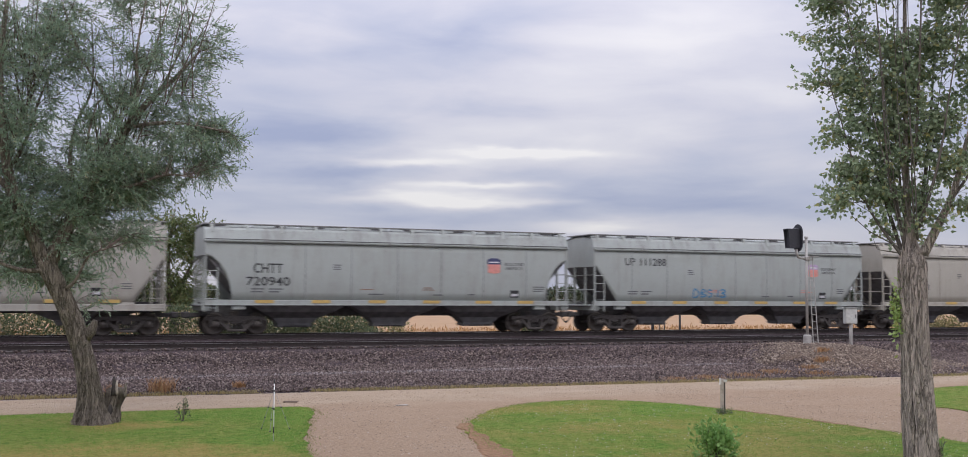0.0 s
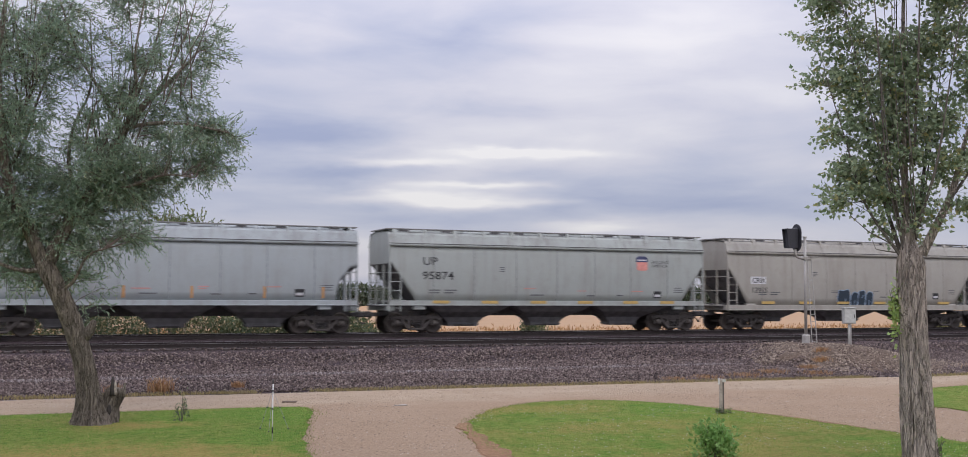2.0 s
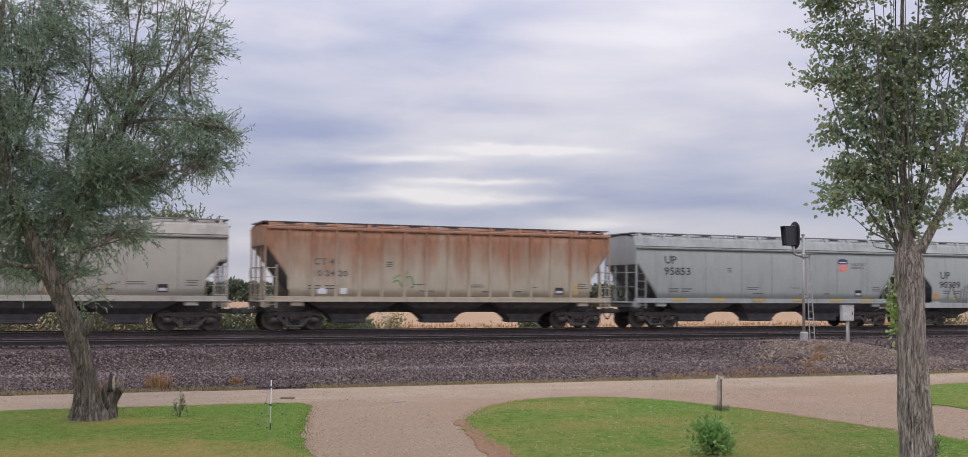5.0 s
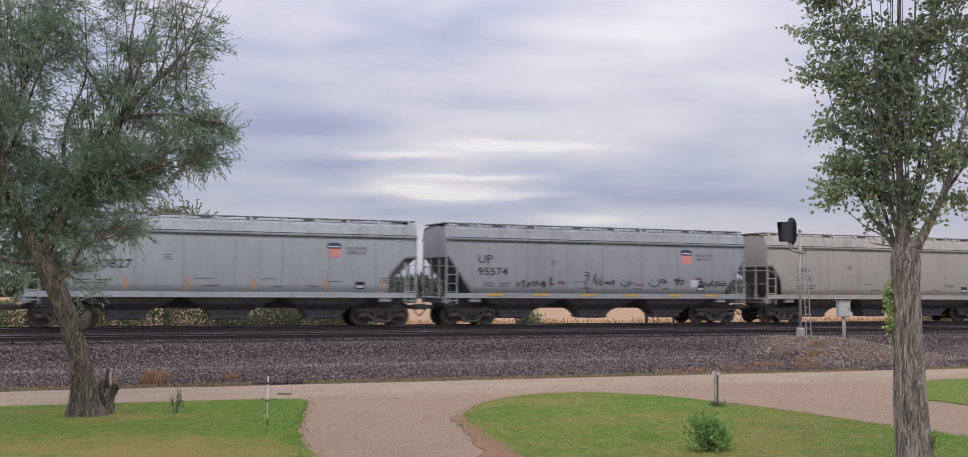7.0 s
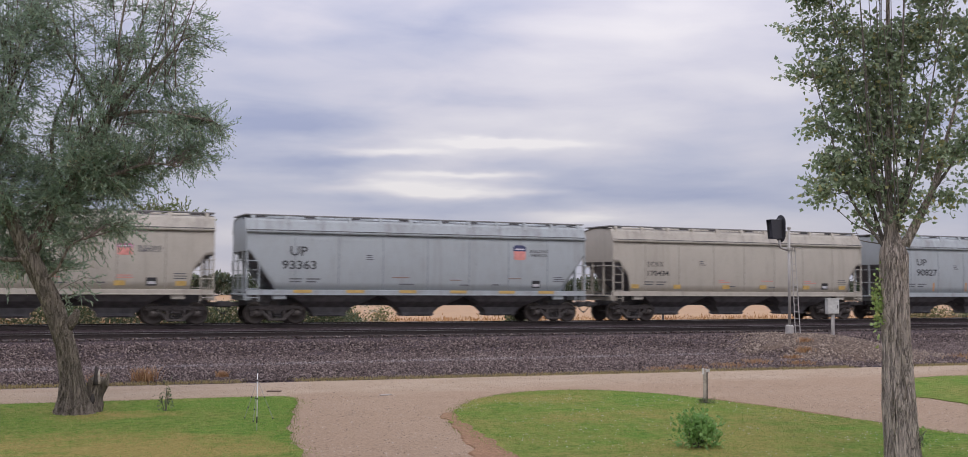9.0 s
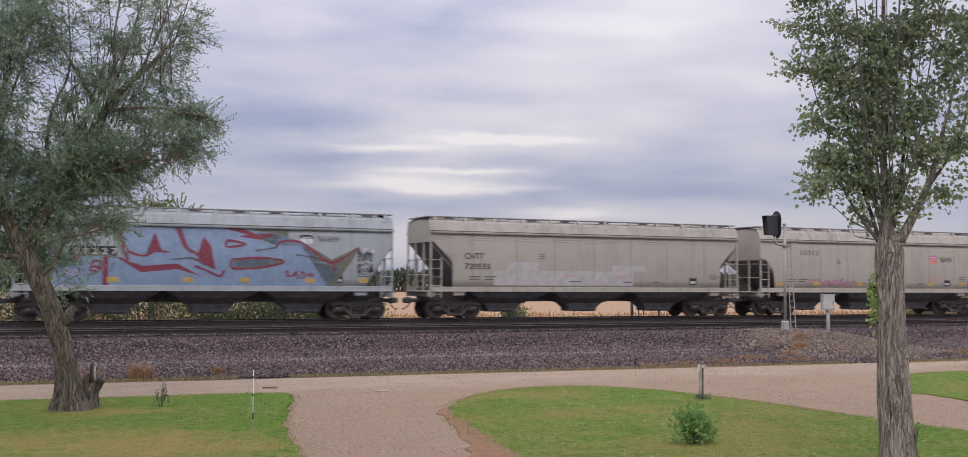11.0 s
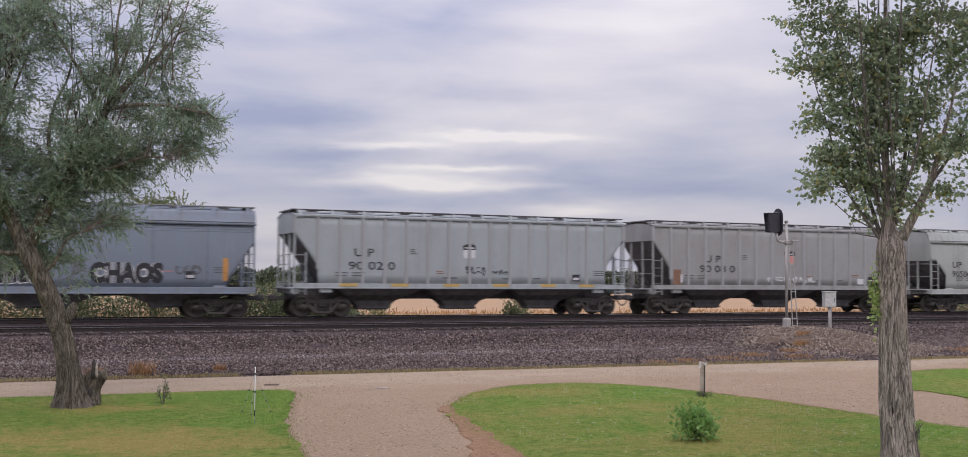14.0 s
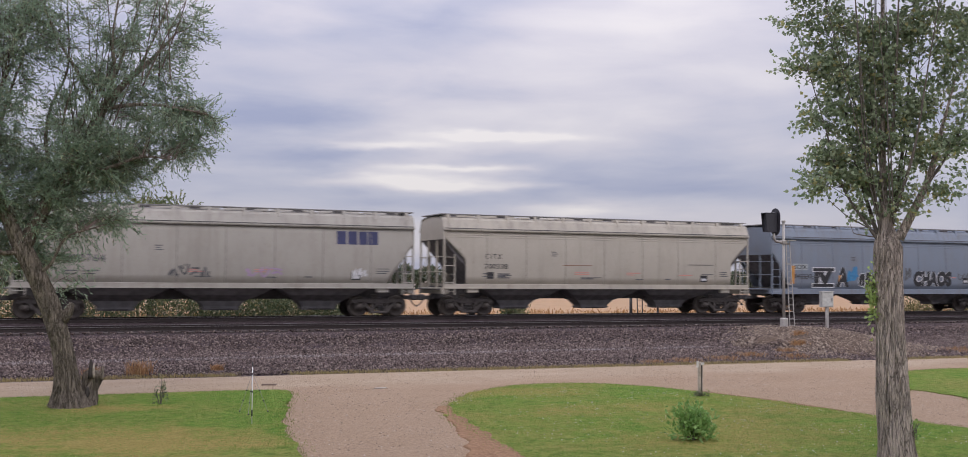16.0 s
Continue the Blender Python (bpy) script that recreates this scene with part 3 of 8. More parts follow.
def stones(name, spots, size, material, label, seed):
    """Loose angular stones, each a crooked octahedron."""
    rng = np.random.default_rng(seed)
    s = np.asarray(spots)
    n = len(s)
    base = np.array([(1, 0, 0), (0, 1, 0), (-1, 0, 0), (0, -1, 0), (0, 0, 1), (0, 0, -1)], float)
    a = rng.uniform(0, 2 * np.pi, n)
    ca, sa = np.cos(a)[:, None], np.sin(a)[:, None]
    v = base[None] * (size * rng.uniform(0.55, 1.35, (n, 1, 1))) * rng.uniform(0.55, 1.2, (n, 6, 1))
    v = v + size * 0.3 * rng.uniform(-1, 1, (n, 6, 3))
    x, y = v[..., 0] * ca - v[..., 1] * sa, v[..., 0] * sa + v[..., 1] * ca
    v = np.stack([x, y, v[..., 2] * 0.8], 2) + s[:, None]
    f = np.array([(0, 1, 4), (1, 2, 4), (2, 3, 4), (3, 0, 4), (1, 0, 5), (2, 1, 5), (3, 2, 5), (0, 3, 5)])
    q = (np.arange(n)[:, None, None] * 6 + f[None]).reshape(-1, 3)
    return tagged(new(name, big_mesh(name, v.reshape(-1, 3), q, material)), label, "stones", "", "stuff")


def stone_mat(name, cols):
    n = Nodes(name)
    ramp = n.t.nodes.new("ShaderNodeValToRGB")
    n.link(n.random(island=True), ramp.inputs[0])
    e = ramp.color_ramp.elements
    e[0].color, e[1].color = (*cols[0], 1), (*cols[-1], 1)
    for i, c in enumerate(cols[1:-1]):
        k = e.new((i + 1) / (len(cols) - 1))
        k.color = (*c, 1)
    c = n.mix(n.mul(n.noise(n.world(), 0.6, 4), 0.35), ramp.outputs[0], cols[1])
    n.bump(n.noise(n.world(), 60.0, 3), 0.4, 0.01)
    return n.done(c, 0.9, 0.0, 0.25)


def make_stones():
    rng = random.Random(9)
    dark = stone_mat("ballast_pieces", [(0.022, 0.016, 0.0145), (0.080, 0.058, 0.053), (0.138, 0.102, 0.094), (0.30, 0.245, 0.215)])
    pale = stone_mat("fill_pieces", [(0.045, 0.033, 0.027), (0.145, 0.108, 0.084), (0.36, 0.295, 0.235)])
    a, b, bench = [], [], []
    for i in range(115000):
        x = rng.uniform(-4, 56)
        t = toe(x)
        y = rng.uniform(t - 0.1, 41.75)
        z = bank_z(x, y) + 0.012 - 0.05 * max(0.0, y - 40.8)
        d = math.hypot((x - 32.4) / 4.1, (y - 36.9) / 3.6) + 0.40 * fract(x * 0.7, y * 0.7, 5) + 0.25 * rng.uniform(-1, 1)
        if d < 0.95:
            b.append((x, y, z))
        elif 36.95 < y < 37.65 and x < 27 and rng.random() < 0.5 + 0.5 * fract(x * 0.5, y, 9.0):
            bench.append((x, y, z))
        else:
            a.append((x, y, z))
    for i in range(9000):
        x = rng.uniform(-4, 62)
        a.append((x, rng.uniform(41.85, 46.3), 0.925 + 0.03 * rng.random()))
    for i in range(122):
        for k in range(12):
            a.append((-6 + (i + 0.5) * 0.508 + rng.gauss(0, 0.075), rng.uniform(41.52, 41.95), 0.925 + 0.055 * rng.random()))
    c = []
    for i in range(26000):
        x, y = rng.uniform(-3, 34), rng.uniform(17, 33.5)
        if (y > 29.3 or 4.5 < x < 9.5 or 17.6 < x < 23.5) and fract(x * 0.6, y * 0.9, 2.0) + rng.random() > 0.35:
            c.append((x, y, 0.014))
    stones("road_pebbles", c, 0.018, stone_mat("road_pebble", [(0.15, 0.11, 0.08), (0.30, 0.225, 0.165), (0.42, 0.335, 0.25), (0.56, 0.48, 0.40)]), "loose tan pebbles on the gravel lane", 3)
    stones("ballast_stones", a, 0.047, dark, "loose dark purplish ballast stones", 1)
    stones("fill_stones", b, 0.066, pale, "paler tan stones heaped round the signal", 2)
    stones("bench_stones", bench, 0.052, stone_mat("bench_pieces", [(0.060, 0.050, 0.050), (0.155, 0.130, 0.128), (0.36, 0.32, 0.305)]), "line of paler grey stones along the bank", 14)


MAT_RAIL = plain("rail_steel", (0.058, 0.046, 0.044), 0.55, 0.6, 20, 0.3, 0.2)
MAT_RAILTOP = plain("worn_rail_head", (0.66, 0.64, 0.63), 0.32, 0.9, 30, 0.15, 0.05)
MAT_TIE = plain("tie_timber", (0.078, 0.064, 0.060), 0.95, 0, 9, 0.4, 0.6, 0.02)


def make_track(y, z, label, worn):
    track = thing("railway_track", label, "railway track", (0, y, 0), kind="structure")
    # rail: foot, web and head, 0.17 m high
    prof = [(-0.075, -0.171), (0.075, -0.171), (0.075, -0.158), (0.012, -0.138), (0.010, -0.045), (0.036, -0.034), (0.037, -0.008), (0.028, -0.0015), (-0.028, -0.0015), (-0.037, -0.008), (-0.036, -0.034), (-0.010, -0.045), (-0.012, -0.138), (-0.075, -0.158)]
    for s in (-0.753, 0.753):
        g = Geo()
        n = len(prof)
        pts = [(x, s + a, z + b) for x in (-400.0, 500.0) for a, b in prof]
        g.add(pts, [(i, (i + 1) % n, (i + 1) % n + n, i + n) for i in range(n)] + [tuple(range(n)), tuple(range(n, 2 * n))])
        rail = part("rail", g, MAT_RAIL, track, "steel rail, rusty on its sides")
        part("rail_head", Geo().box(-400, 500, s - 0.029, s + 0.029, z - 0.003, z), MAT_RAILTOP if worn else MAT_RAIL, rail, "worn running surface")
    shapes = []
    for k in range(4):
        g = Geo().cbox(-0.115, 0.115, -1.3, 1.3, -0.18, 0, 0.015)
        g.v = [(a + 0.012 * fract(a * 9, b * 3, k + c), b + 0.03 * fract(b, k * 3.0, a), c + 0.008 * fract(b * 2, a * 7, k)) for a, b, c in g.v]
        shapes.append(g.mesh("tie", MAT_TIE))
    rng = random.Random(int(y))
    for i in range(136):
        ob = part("tie", shapes[rng.randrange(4)], None, track)
        ob.location = (-6 + i * 0.508 + rng.uniform(-0.03, 0.03), rng.uniform(-0.05, 0.05), z - 0.171 + rng.uniform(-0.012, 0.004))
        ob.rotation_euler[2] = rng.uniform(-0.02, 0.02)
    g = Geo()
    for i in range(136):
        x = -6 + i * 0.508
        for s in (-0.753, 0.753):
            g.box(x - 0.09, x + 0.09, s - 0.17, s + 0.17, z - 0.172, z - 0.156)
            g.box(x - 0.05, x + 0.05, s - 0.10, s - 0.06, z - 0.160, z - 0.135)
    ob = part("tie_plates", g, MAT_RAIL, track)
    ob["kind"] = "stuff"
    return track


make_ground()
make_road()
make_lawns()
make_bank()
make_mound()
make_stones()
make_track(TRACK_Y, RAIL_Z, "main railway track with polished rails", True)
make_track(NEAR_Y, NEAR_Z, "empty siding track with rusty rails on timber ties", True)


# ---- the train ----
MAT_UNDER = plain("underframe_grime", (0.088, 0.082, 0.082), 0.9, 0, 6, 0.35, 0.4, 0.02)
# grime of the bays; on slope sheets and closing plates it also paints shade
MAT_HOPPER = plain("hopper_grime_and_shade", (0.185, 0.178, 0.182), 0.85, 0, 3, 0.35, 0.4, 0.02)
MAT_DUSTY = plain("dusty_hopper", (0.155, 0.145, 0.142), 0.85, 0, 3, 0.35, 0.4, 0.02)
MAT_TRUCK = plain("truck_casting", (0.092, 0.080, 0.074), 0.85, 0.1, 14, 0.4, 0.5, 0.02)
MAT_WHEEL = plain("wheel_steel", (0.10, 0.084, 0.074), 0.7, 0.3, 10, 0.3, 0.3, 0.01)
MAT_CAP = plain("bearing_cap", (0.115, 0.10, 0.09), 0.6, 0.5, 10, 0.3, 0.2, 0.01)
MAT_BLACK = plain("black_lettering", (0.030, 0.030, 0.033), 0.6, 0, 8, 0.3, 0.1)
MAT_GREY_INK = plain("faded_lettering", (0.12, 0.12, 0.125), 0.7, 0, 8, 0.4, 0.1)
MAT_WHITE = plain("white_lettering", (0.66, 0.66, 0.67), 0.6, 0, 8, 0.12, 0.1)
MAT_YELLOW = plain("yellow_reflector", (0.55, 0.37, 0.12), 0.5, 0, 8, 0.2, 0.1)
MAT_ORANGE = plain("orange_reflector", (0.58, 0.28, 0.08), 0.5, 0, 8, 0.2, 0.1)
MAT_RUST = plain("rusty_patch", (0.25, 0.135, 0.085), 0.8, 0, 6, 0.35, 0.2)
MAT_RED = plain("faded_red_paint", (0.66, 0.27, 0.23), 0.6, 0, 8, 0.25, 0.1)
MAT_BLUE = plain("navy_paint", (0.045, 0.050, 0.125), 0.6, 0, 8, 0.2, 0.1)
MAT_SKYBLUE = plain("blue_spray", (0.05, 0.22, 0.42), 0.6, 0, 8, 0.25, 0.1)
MAT_TEAL = plain("teal_spray", (0.10, 0.215, 0.30), 0.6, 0, 5, 0.3, 0.1)
MAT_MOSS = plain("moss_green_spray", (0.15, 0.26, 0.15), 0.6, 0, 5, 0.3, 0.1)
MAT_GREEN = plain("green_spray", (0.12, 0.30, 0.12), 0.6, 0, 8, 0.25, 0.1)
MAT_PINK = plain("pink_spray", (0.46, 0.20, 0.29), 0.6, 0, 8, 0.25, 0.1)
MAT_BLUEFIELD = plain("soft_blue_spray", (0.235, 0.320, 0.445), 0.6, 0, 4, 0.15, 0.1)
MAT_CRIMSON = plain("crimson_spray", (0.23, 0.045, 0.07), 0.6, 0, 8, 0.25, 0.1)
MAT_COVER = plain("fresh_cover_paint", (0.50, 0.475, 0.46), 0.6, 0, 3, 0.15, 0.1)
MAT_OLIVE = plain("grey_olive_spray", (0.17, 0.17, 0.13), 0.6, 0, 8, 0.25, 0.1)
MAT_LILAC = plain("lilac_spray", (0.42, 0.30, 0.46), 0.6, 0, 8, 0.25, 0.1)
MAT_BLUEFILL = plain("pale_blue_spray", (0.33, 0.43, 0.56), 0.6, 0, 5, 0.2, 0.1)
MAT_DARKTEAL = plain("dark_teal_spray", (0.022, 0.038, 0.058), 0.6, 0, 8, 0.25, 0.1)

COATS = {
    "grey": ("grey", (0.368, 0.392, 0.372), 0.50, 0.0),
    "cool": ("cool_grey", (0.366, 0.398, 0.408), 0.45, 0.0),
    "silver": ("silver", (0.322, 0.342, 0.356), 0.55, 0.0),
    "tan": ("tan", (0.420, 0.390, 0.334), 0.45, 0.0),
    "beige": ("beige", (0.448, 0.411, 0.346), 0.45, 0.0),
    "dull": ("dull_tan", (0.378, 0.357, 0.316), 0.55, 0.05),
    "blue": ("blue_grey", (0.198, 0.234, 0.286), 0.50, 0.0),
    "pale": ("pale_grey", (0.394, 0.416, 0.390), 0.45, 0.06),
    "rust": ("rusted", (0.45, 0.385, 0.29), 0.45, 0.75),
    "rib": ("ribbed_grey", (0.335, 0.334, 0.328), 0.62, 0.12),
}
PAINT = {k: car_paint(n + "_car_paint", c, amount=a, rust=r) for k, (n, c, a, r) in COATS.items()}
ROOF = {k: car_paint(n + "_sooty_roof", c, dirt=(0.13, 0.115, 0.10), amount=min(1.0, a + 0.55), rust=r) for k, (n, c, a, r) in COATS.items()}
SILLS = {k: car_paint(n + "_grimy_sill", c, amount=min(1.0, a + 0.30), rust=max(r, 0.30 if k == "pale" else 0.12)) for k, (n, c, a, r) in COATS.items()}
# paler coat for the side posts: the light they catch is painted in
RIBS = car_paint("lit_pale_rib", (0.375, 0.378, 0.380), amount=0.35)
SEAM = {k: plain(n + "_weld_seam", tone(c, 0.74), 0.8, 0, 5, 0.3, 0.2) for k, (n, c, a, r) in COATS.items()}

EAVE, SILL, TOP = 3.96, 1.46, 4.70


def sill(style):
    """Lower edge of the side sheets over the rail."""
    return 1.28 if style in ("hex", "drop") else SILL


def eave(style):
    return 4.40 if style == "rib" else EAVE


def bulge(z, style):
    """Half width of a car body at height z over the rail."""
    if style == "rib":
        return 1.52
    u = min(1, max(0, (z - sill(style)) / (EAVE - sill(style))))
    return 1.50 + 0.085 * math.sin(math.pi * u) ** 0.8


# end openings: metres in from the car's end, height over the sill
CUTS = {
    "tri": ((0.0, 1.66), (0.12, 1.66), (1.26, 0.0)),
    "drop": ((0.0, 1.80), (0.12, 1.80), (1.26, 0.0)),
    "hex": ((0.0, 1.62), (0.40, 1.62), (1.14, 0.80), (1.16, 0.0)),
    "low": ((0.0, 1.46), (0.38, 1.42), (0.84, 0.80), (0.95, 0.30), (0.96, 0.0)),
    "wide": ((0.0, 1.55), (0.58, 1.52), (1.28, 0.75), (1.30, 0.0)),
    "round": ((0.0, 1.90), (0.30, 1.80), (0.62, 1.52), (0.88, 1.10), (1.05, 0.66), (1.12, 0.30), (1.13, 0.0)),
    "notch": ((0.0, 2.05), (0.14, 2.05), (1.08, 1.12), (1.12, 0.0)),
    "rib": ((0.0, 2.20), (0.06, 2.20), (1.06, 0.80), (1.10, 0.0)),
}


def cut_z(d, style):
    """Lower edge of the side sheet, d metres from the car's end."""
    for (d0, z0), (d1, z1) in zip(CUTS[style], CUTS[style][1:]):
        if d <= d1:
            return sill(style) + z0 + (z1 - z0) * (d - d0) / (d1 - d0)
    return sill(style)


def side_sheet(h, style, sgn):
    w = CUTS[style][-1][0]
    ds = [a[0] + (b[0] - a[0]) * i / 3 for a, b in zip(CUTS[style], CUTS[style][1:]) for i in range(3)] + [w - 0.001]
    xs = [-h + d for d in ds] + [-h + w + (2 * h - 2 * w) * i / 12 for i in range(1, 12)] + [h - d for d in reversed(ds)]
    out, inn = [], []
    for x in xs:
        lo = cut_z(h - abs(x), style)
        zs = [lo + (eave(style) - lo) * i / 7 for i in range(8)]
        out.append([(x, sgn * bulge(z, style), z) for z in zs])
        inn.append([(x, sgn * (bulge(z, style) - 0.035), z) for z in zs])
    g = Geo()
    g.grid(out)
    g.grid(inn)
    n, m = len(xs), 8
    for i in range(n - 1):
        for j in (0, m - 1):
            a, b = i * m + j, (i + 1) * m + j
            g.f.append((a, b, b + n * m, a + n * m))
    for j in range(m - 1):
        for i in (0, n - 1):
            a, b = i * m + j, i * m + j + 1
            g.f.append((a, b, b + n * m, a + n * m))
    return g


SHARED = {}


def shared(key, build, smooth=False):
    if key not in SHARED:
        SHARED[key] = build().mesh(key[0] if isinstance(key, tuple) else key, None, smooth)
        SHARED[key].materials.append(None)
    return SHARED[key]


def wheel_geo():
    g = Geo()
    # the flange lies on the inner side (+y here)
    g.lathe([(0.001, -0.075), (0.10, -0.075), (0.13, -0.045), (0.34, -0.025), (0.39, -0.068), (0.455, -0.068), (0.457, 0.03), (0.485, 0.045), (0.48, 0.065), (0.39, 0.068), (0.34, 0.0), (0.13, 0.03), (0.001, 0.03)], (0, 0, 0.457), 28)
    return g


def frame_geo():
    g = Geo()
    y0, y1 = -0.09, 0.09
    g.prism([(-1.22, 0.60), (-0.80, 0.665), (-0.42, 0.60), (0.42, 0.60), (0.80, 0.665), (1.22, 0.60), (1.22, 0.72), (0.82, 0.785), (0.44, 0.80), (-0.44, 0.80), (-0.82, 0.785), (-1.22, 0.72)], y0, y1)
    for s in (-1, 1):
        a = [(s * 0.66, 0.66), (s * 0.80, 0.60), (s * 0.36, 0.17), (s * 0.24, 0.25)]
        g.prism(a if s > 0 else a[::-1], y0 + 0.01, y1 - 0.01)
        b = [(s * 0.26, 0.22), (s * 0.38, 0.22), (s * 0.40, 0.64), (s * 0.28, 0.64)]
        g.prism(b if s > 0 else b[::-1], y0, y1)
        # pedestal jaws round the bearing
        g.cbox(s * 0.89 - 0.20, s * 0.89 - 0.13, y0, y1, 0.34, 0.68, 0.012)
        g.cbox(s * 0.89 + 0.13, s * 0.89 + 0.20, y0, y1, 0.34, 0.68, 0.012)
    g.cbox(-0.38, 0.38, y0 - 0.02, y1 + 0.02, 0.14, 0.24, 0.02)
    return g


def spring_geo():
    g = Geo()
    for x in (-0.17, 0.0, 0.17):
        pts = [(x + 0.065 * math.cos(i * 0.9), 0.065 * math.sin(i * 0.9), 0.24 + i * 0.0105) for i in range(36)]
        g.tube(pts, 0.016, 5)
    return g


def ladder_geo(height, wide, rungs):
    g = Geo()
    for x in (0, wide):
        g.box(x - 0.028, x + 0.028, -0.012, 0.022, 0, height)
    for i in range(rungs):
        z = 0.16 + (height - 0.3) * i / (rungs - 1)
        g.bar((0, -0.015, z), (wide, -0.015, z), 0.016, 6)
    return g


def coupler_geo():
    g = Geo()
    g.cbox(-0.25, 0.40, -0.09, 0.09, 0.74, 0.92, 0.02)
    g.cbox(0.36, 0.66, -0.17, 0.15, 0.70, 0.97, 0.05)
    g.cbox(0.56, 0.74, -0.15, -0.02, 0.72, 0.95, 0.04)
    return g


def hose_geo():
    g = Geo()
    g.tube([(0.05, -0.30, 0.80), (0.25, -0.33, 0.74), (0.45, -0.30, 0.52), (0.62, -0.22, 0.42), (0.72, -0.15, 0.46)], 0.026, 6)
    return g


def add_truck(car, x):
    t = part("truck", shared("truck", lambda: Geo().cbox(-0.20, 0.20, -1.06, 1.06, 0.46, 0.72, 0.03).cbox(-0.16, 0.16, -0.3, 0.3, 0.72, 0.98, 0.02)), MAT_TRUCK, car, "four-wheeled freight truck")
    t.location = (x, 0, 0)
    for s in (-1, 1):
        f = part("side_frame", shared("side_frame", frame_geo), MAT_TRUCK, t)
        f.location = (0, s * 1.0, 0)
        k = part("spring", shared("spring", spring_geo), MAT_UNDER, t)
        k.location = (0, s * 1.0, 0)
        a = part("axle", shared("axle", lambda: Geo().tube([(0, -1.12, 0.457), (0, -0.7, 0.457), (0, 0.7, 0.457), (0, 1.12, 0.457)], 0.075, 10)), MAT_WHEEL, t)
        a.location = (s * 0.89, 0, 0)
        for e in (-1, 1):
            w = part("wheel", shared("wheel", wheel_geo, True), MAT_WHEEL, t)
            w.location = (s * 0.89, e * 0.753, 0)
            if e > 0:
                w.rotation_euler[2] = math.pi
            c = part("bearing_cap", shared("bearing_cap", lambda: Geo().lathe([(0.001, -0.09), (0.07, -0.09), (0.10, -0.06), (0.13, -0.055), (0.135, 0.08), (0.001, 0.08)], (0, 0, 0.457), 14), True), MAT_CAP, t)
            c.location = (s * 0.89, e * 1.08, 0)
            if e > 0:
                c.rotation_euler[2] = math.pi


def lettering(text, u0, z0, wide, high, spec, name="lettering"):
    """Painted characters on the near side, wrapped to the bulge of the sheet."""
    c = bpy.data.curves.new(name, "FONT")
    c.body, c.size, c.resolution_u = text, 1.0, 3
    c.fill_mode = "FRONT"
    c.offset = spec.get("heavy", 0.012)
    c.extrude = 0.001
    tmp = bpy.data.objects.new(name, c)
    m = bpy.data.meshes.new_from_object(tmp)
    bpy.data.objects.remove(tmp)
    n = len(m.vertices)
    co = np.empty(n * 3, np.float32)
    m.vertices.foreach_get("co", co)
    co = co.reshape(-1, 3)
    lo, hi = co.min(0), co.max(0)
    x = u0 + (co[:, 0] - lo[0]) / (hi[0] - lo[0]) * wide
    z = z0 + (co[:, 1] - lo[1]) / (hi[1] - lo[1]) * high
    y = np.array([-(bulge(a, spec["style"]) + spec.get("proud", 0.006)) for a in z]) - co[:, 2] * 0.5
    m.vertices.foreach_set("co", np.stack([x, y, z], 1).astype(np.float32).ravel())
    m.update()
    m.materials.clear()
    return m


def letters_of(m, name):
    """The pieces of a lettering mesh, each as a mesh of its own."""
    bm = bmesh.new()
    bm.from_mesh(m)
    left = set(bm.faces)
    out = []
    while left:
        todo = [next(iter(left))]
        left.discard(todo[0])
        isle = []
        while todo:
            f = todo.pop()
            isle.append(f)
            for v in f.verts:
                for o in v.link_faces:
                    if o in left:
                        left.discard(o)
                        todo.append(o)
        index, verts, faces = {}, [], []
        for f in isle:
            for v in f.verts:
                if v not in index:
                    index[v] = len(verts)
                    verts.append(tuple(v.co))
            faces.append([index[v] for v in f.verts])
        one = bpy.data.meshes.new(name)
        one.from_pydata(verts, [], faces)
        one.update()
        out.append((min(v[0] for v in verts), one))
    bm.free()
    return [one for _, one in sorted(out, key=lambda q: q[0])]


def patch(spec, outline, proud=0.005):
    """A flat painted patch, outline in (x, z) on the near side, a few millimetres proud."""
    g = Geo()
    n = len(outline)
    low, high = min(z for x, z in outline), max(z for x, z in outline)
    if high - low > 0.45:
        # tall patches are cut in strips, so that they follow the curved side
        bm = bmesh.new()
        bmesh.ops.triangulate(bm, faces=[bm.faces.new([bm.verts.new((x, 0, z)) for x, z in outline])], ngon_method="EAR_CLIP")
        for i in range(math.ceil(low / 0.12), math.ceil(high / 0.12)):
            bmesh.ops.bisect_plane(bm, geom=bm.verts[:] + bm.edges[:] + bm.faces[:], dist=1e-5, plane_co=(0, 0, 0.12 * i), plane_no=(0, 0, 1))
        bm.verts.index_update()
        top = [(v.co.x, -(bulge(v.co.z, spec["style"]) + proud), v.co.z) for v in bm.verts]
        faces = [tuple(v.index for v in f.verts) for f in bm.faces]
        bm.free()
        return g.add(top, faces)
    p = [(x, -(bulge(z, spec["style"]) + proud), z) for x, z in outline]
    q = [(x, -(bulge(z, spec["style"]) - 0.01), z) for x, z in outline]
    return g.add(p + q, [tuple(range(n))] + [(i, i + n, (i + 1) % n + n, (i + 1) % n) for i in range(n)])


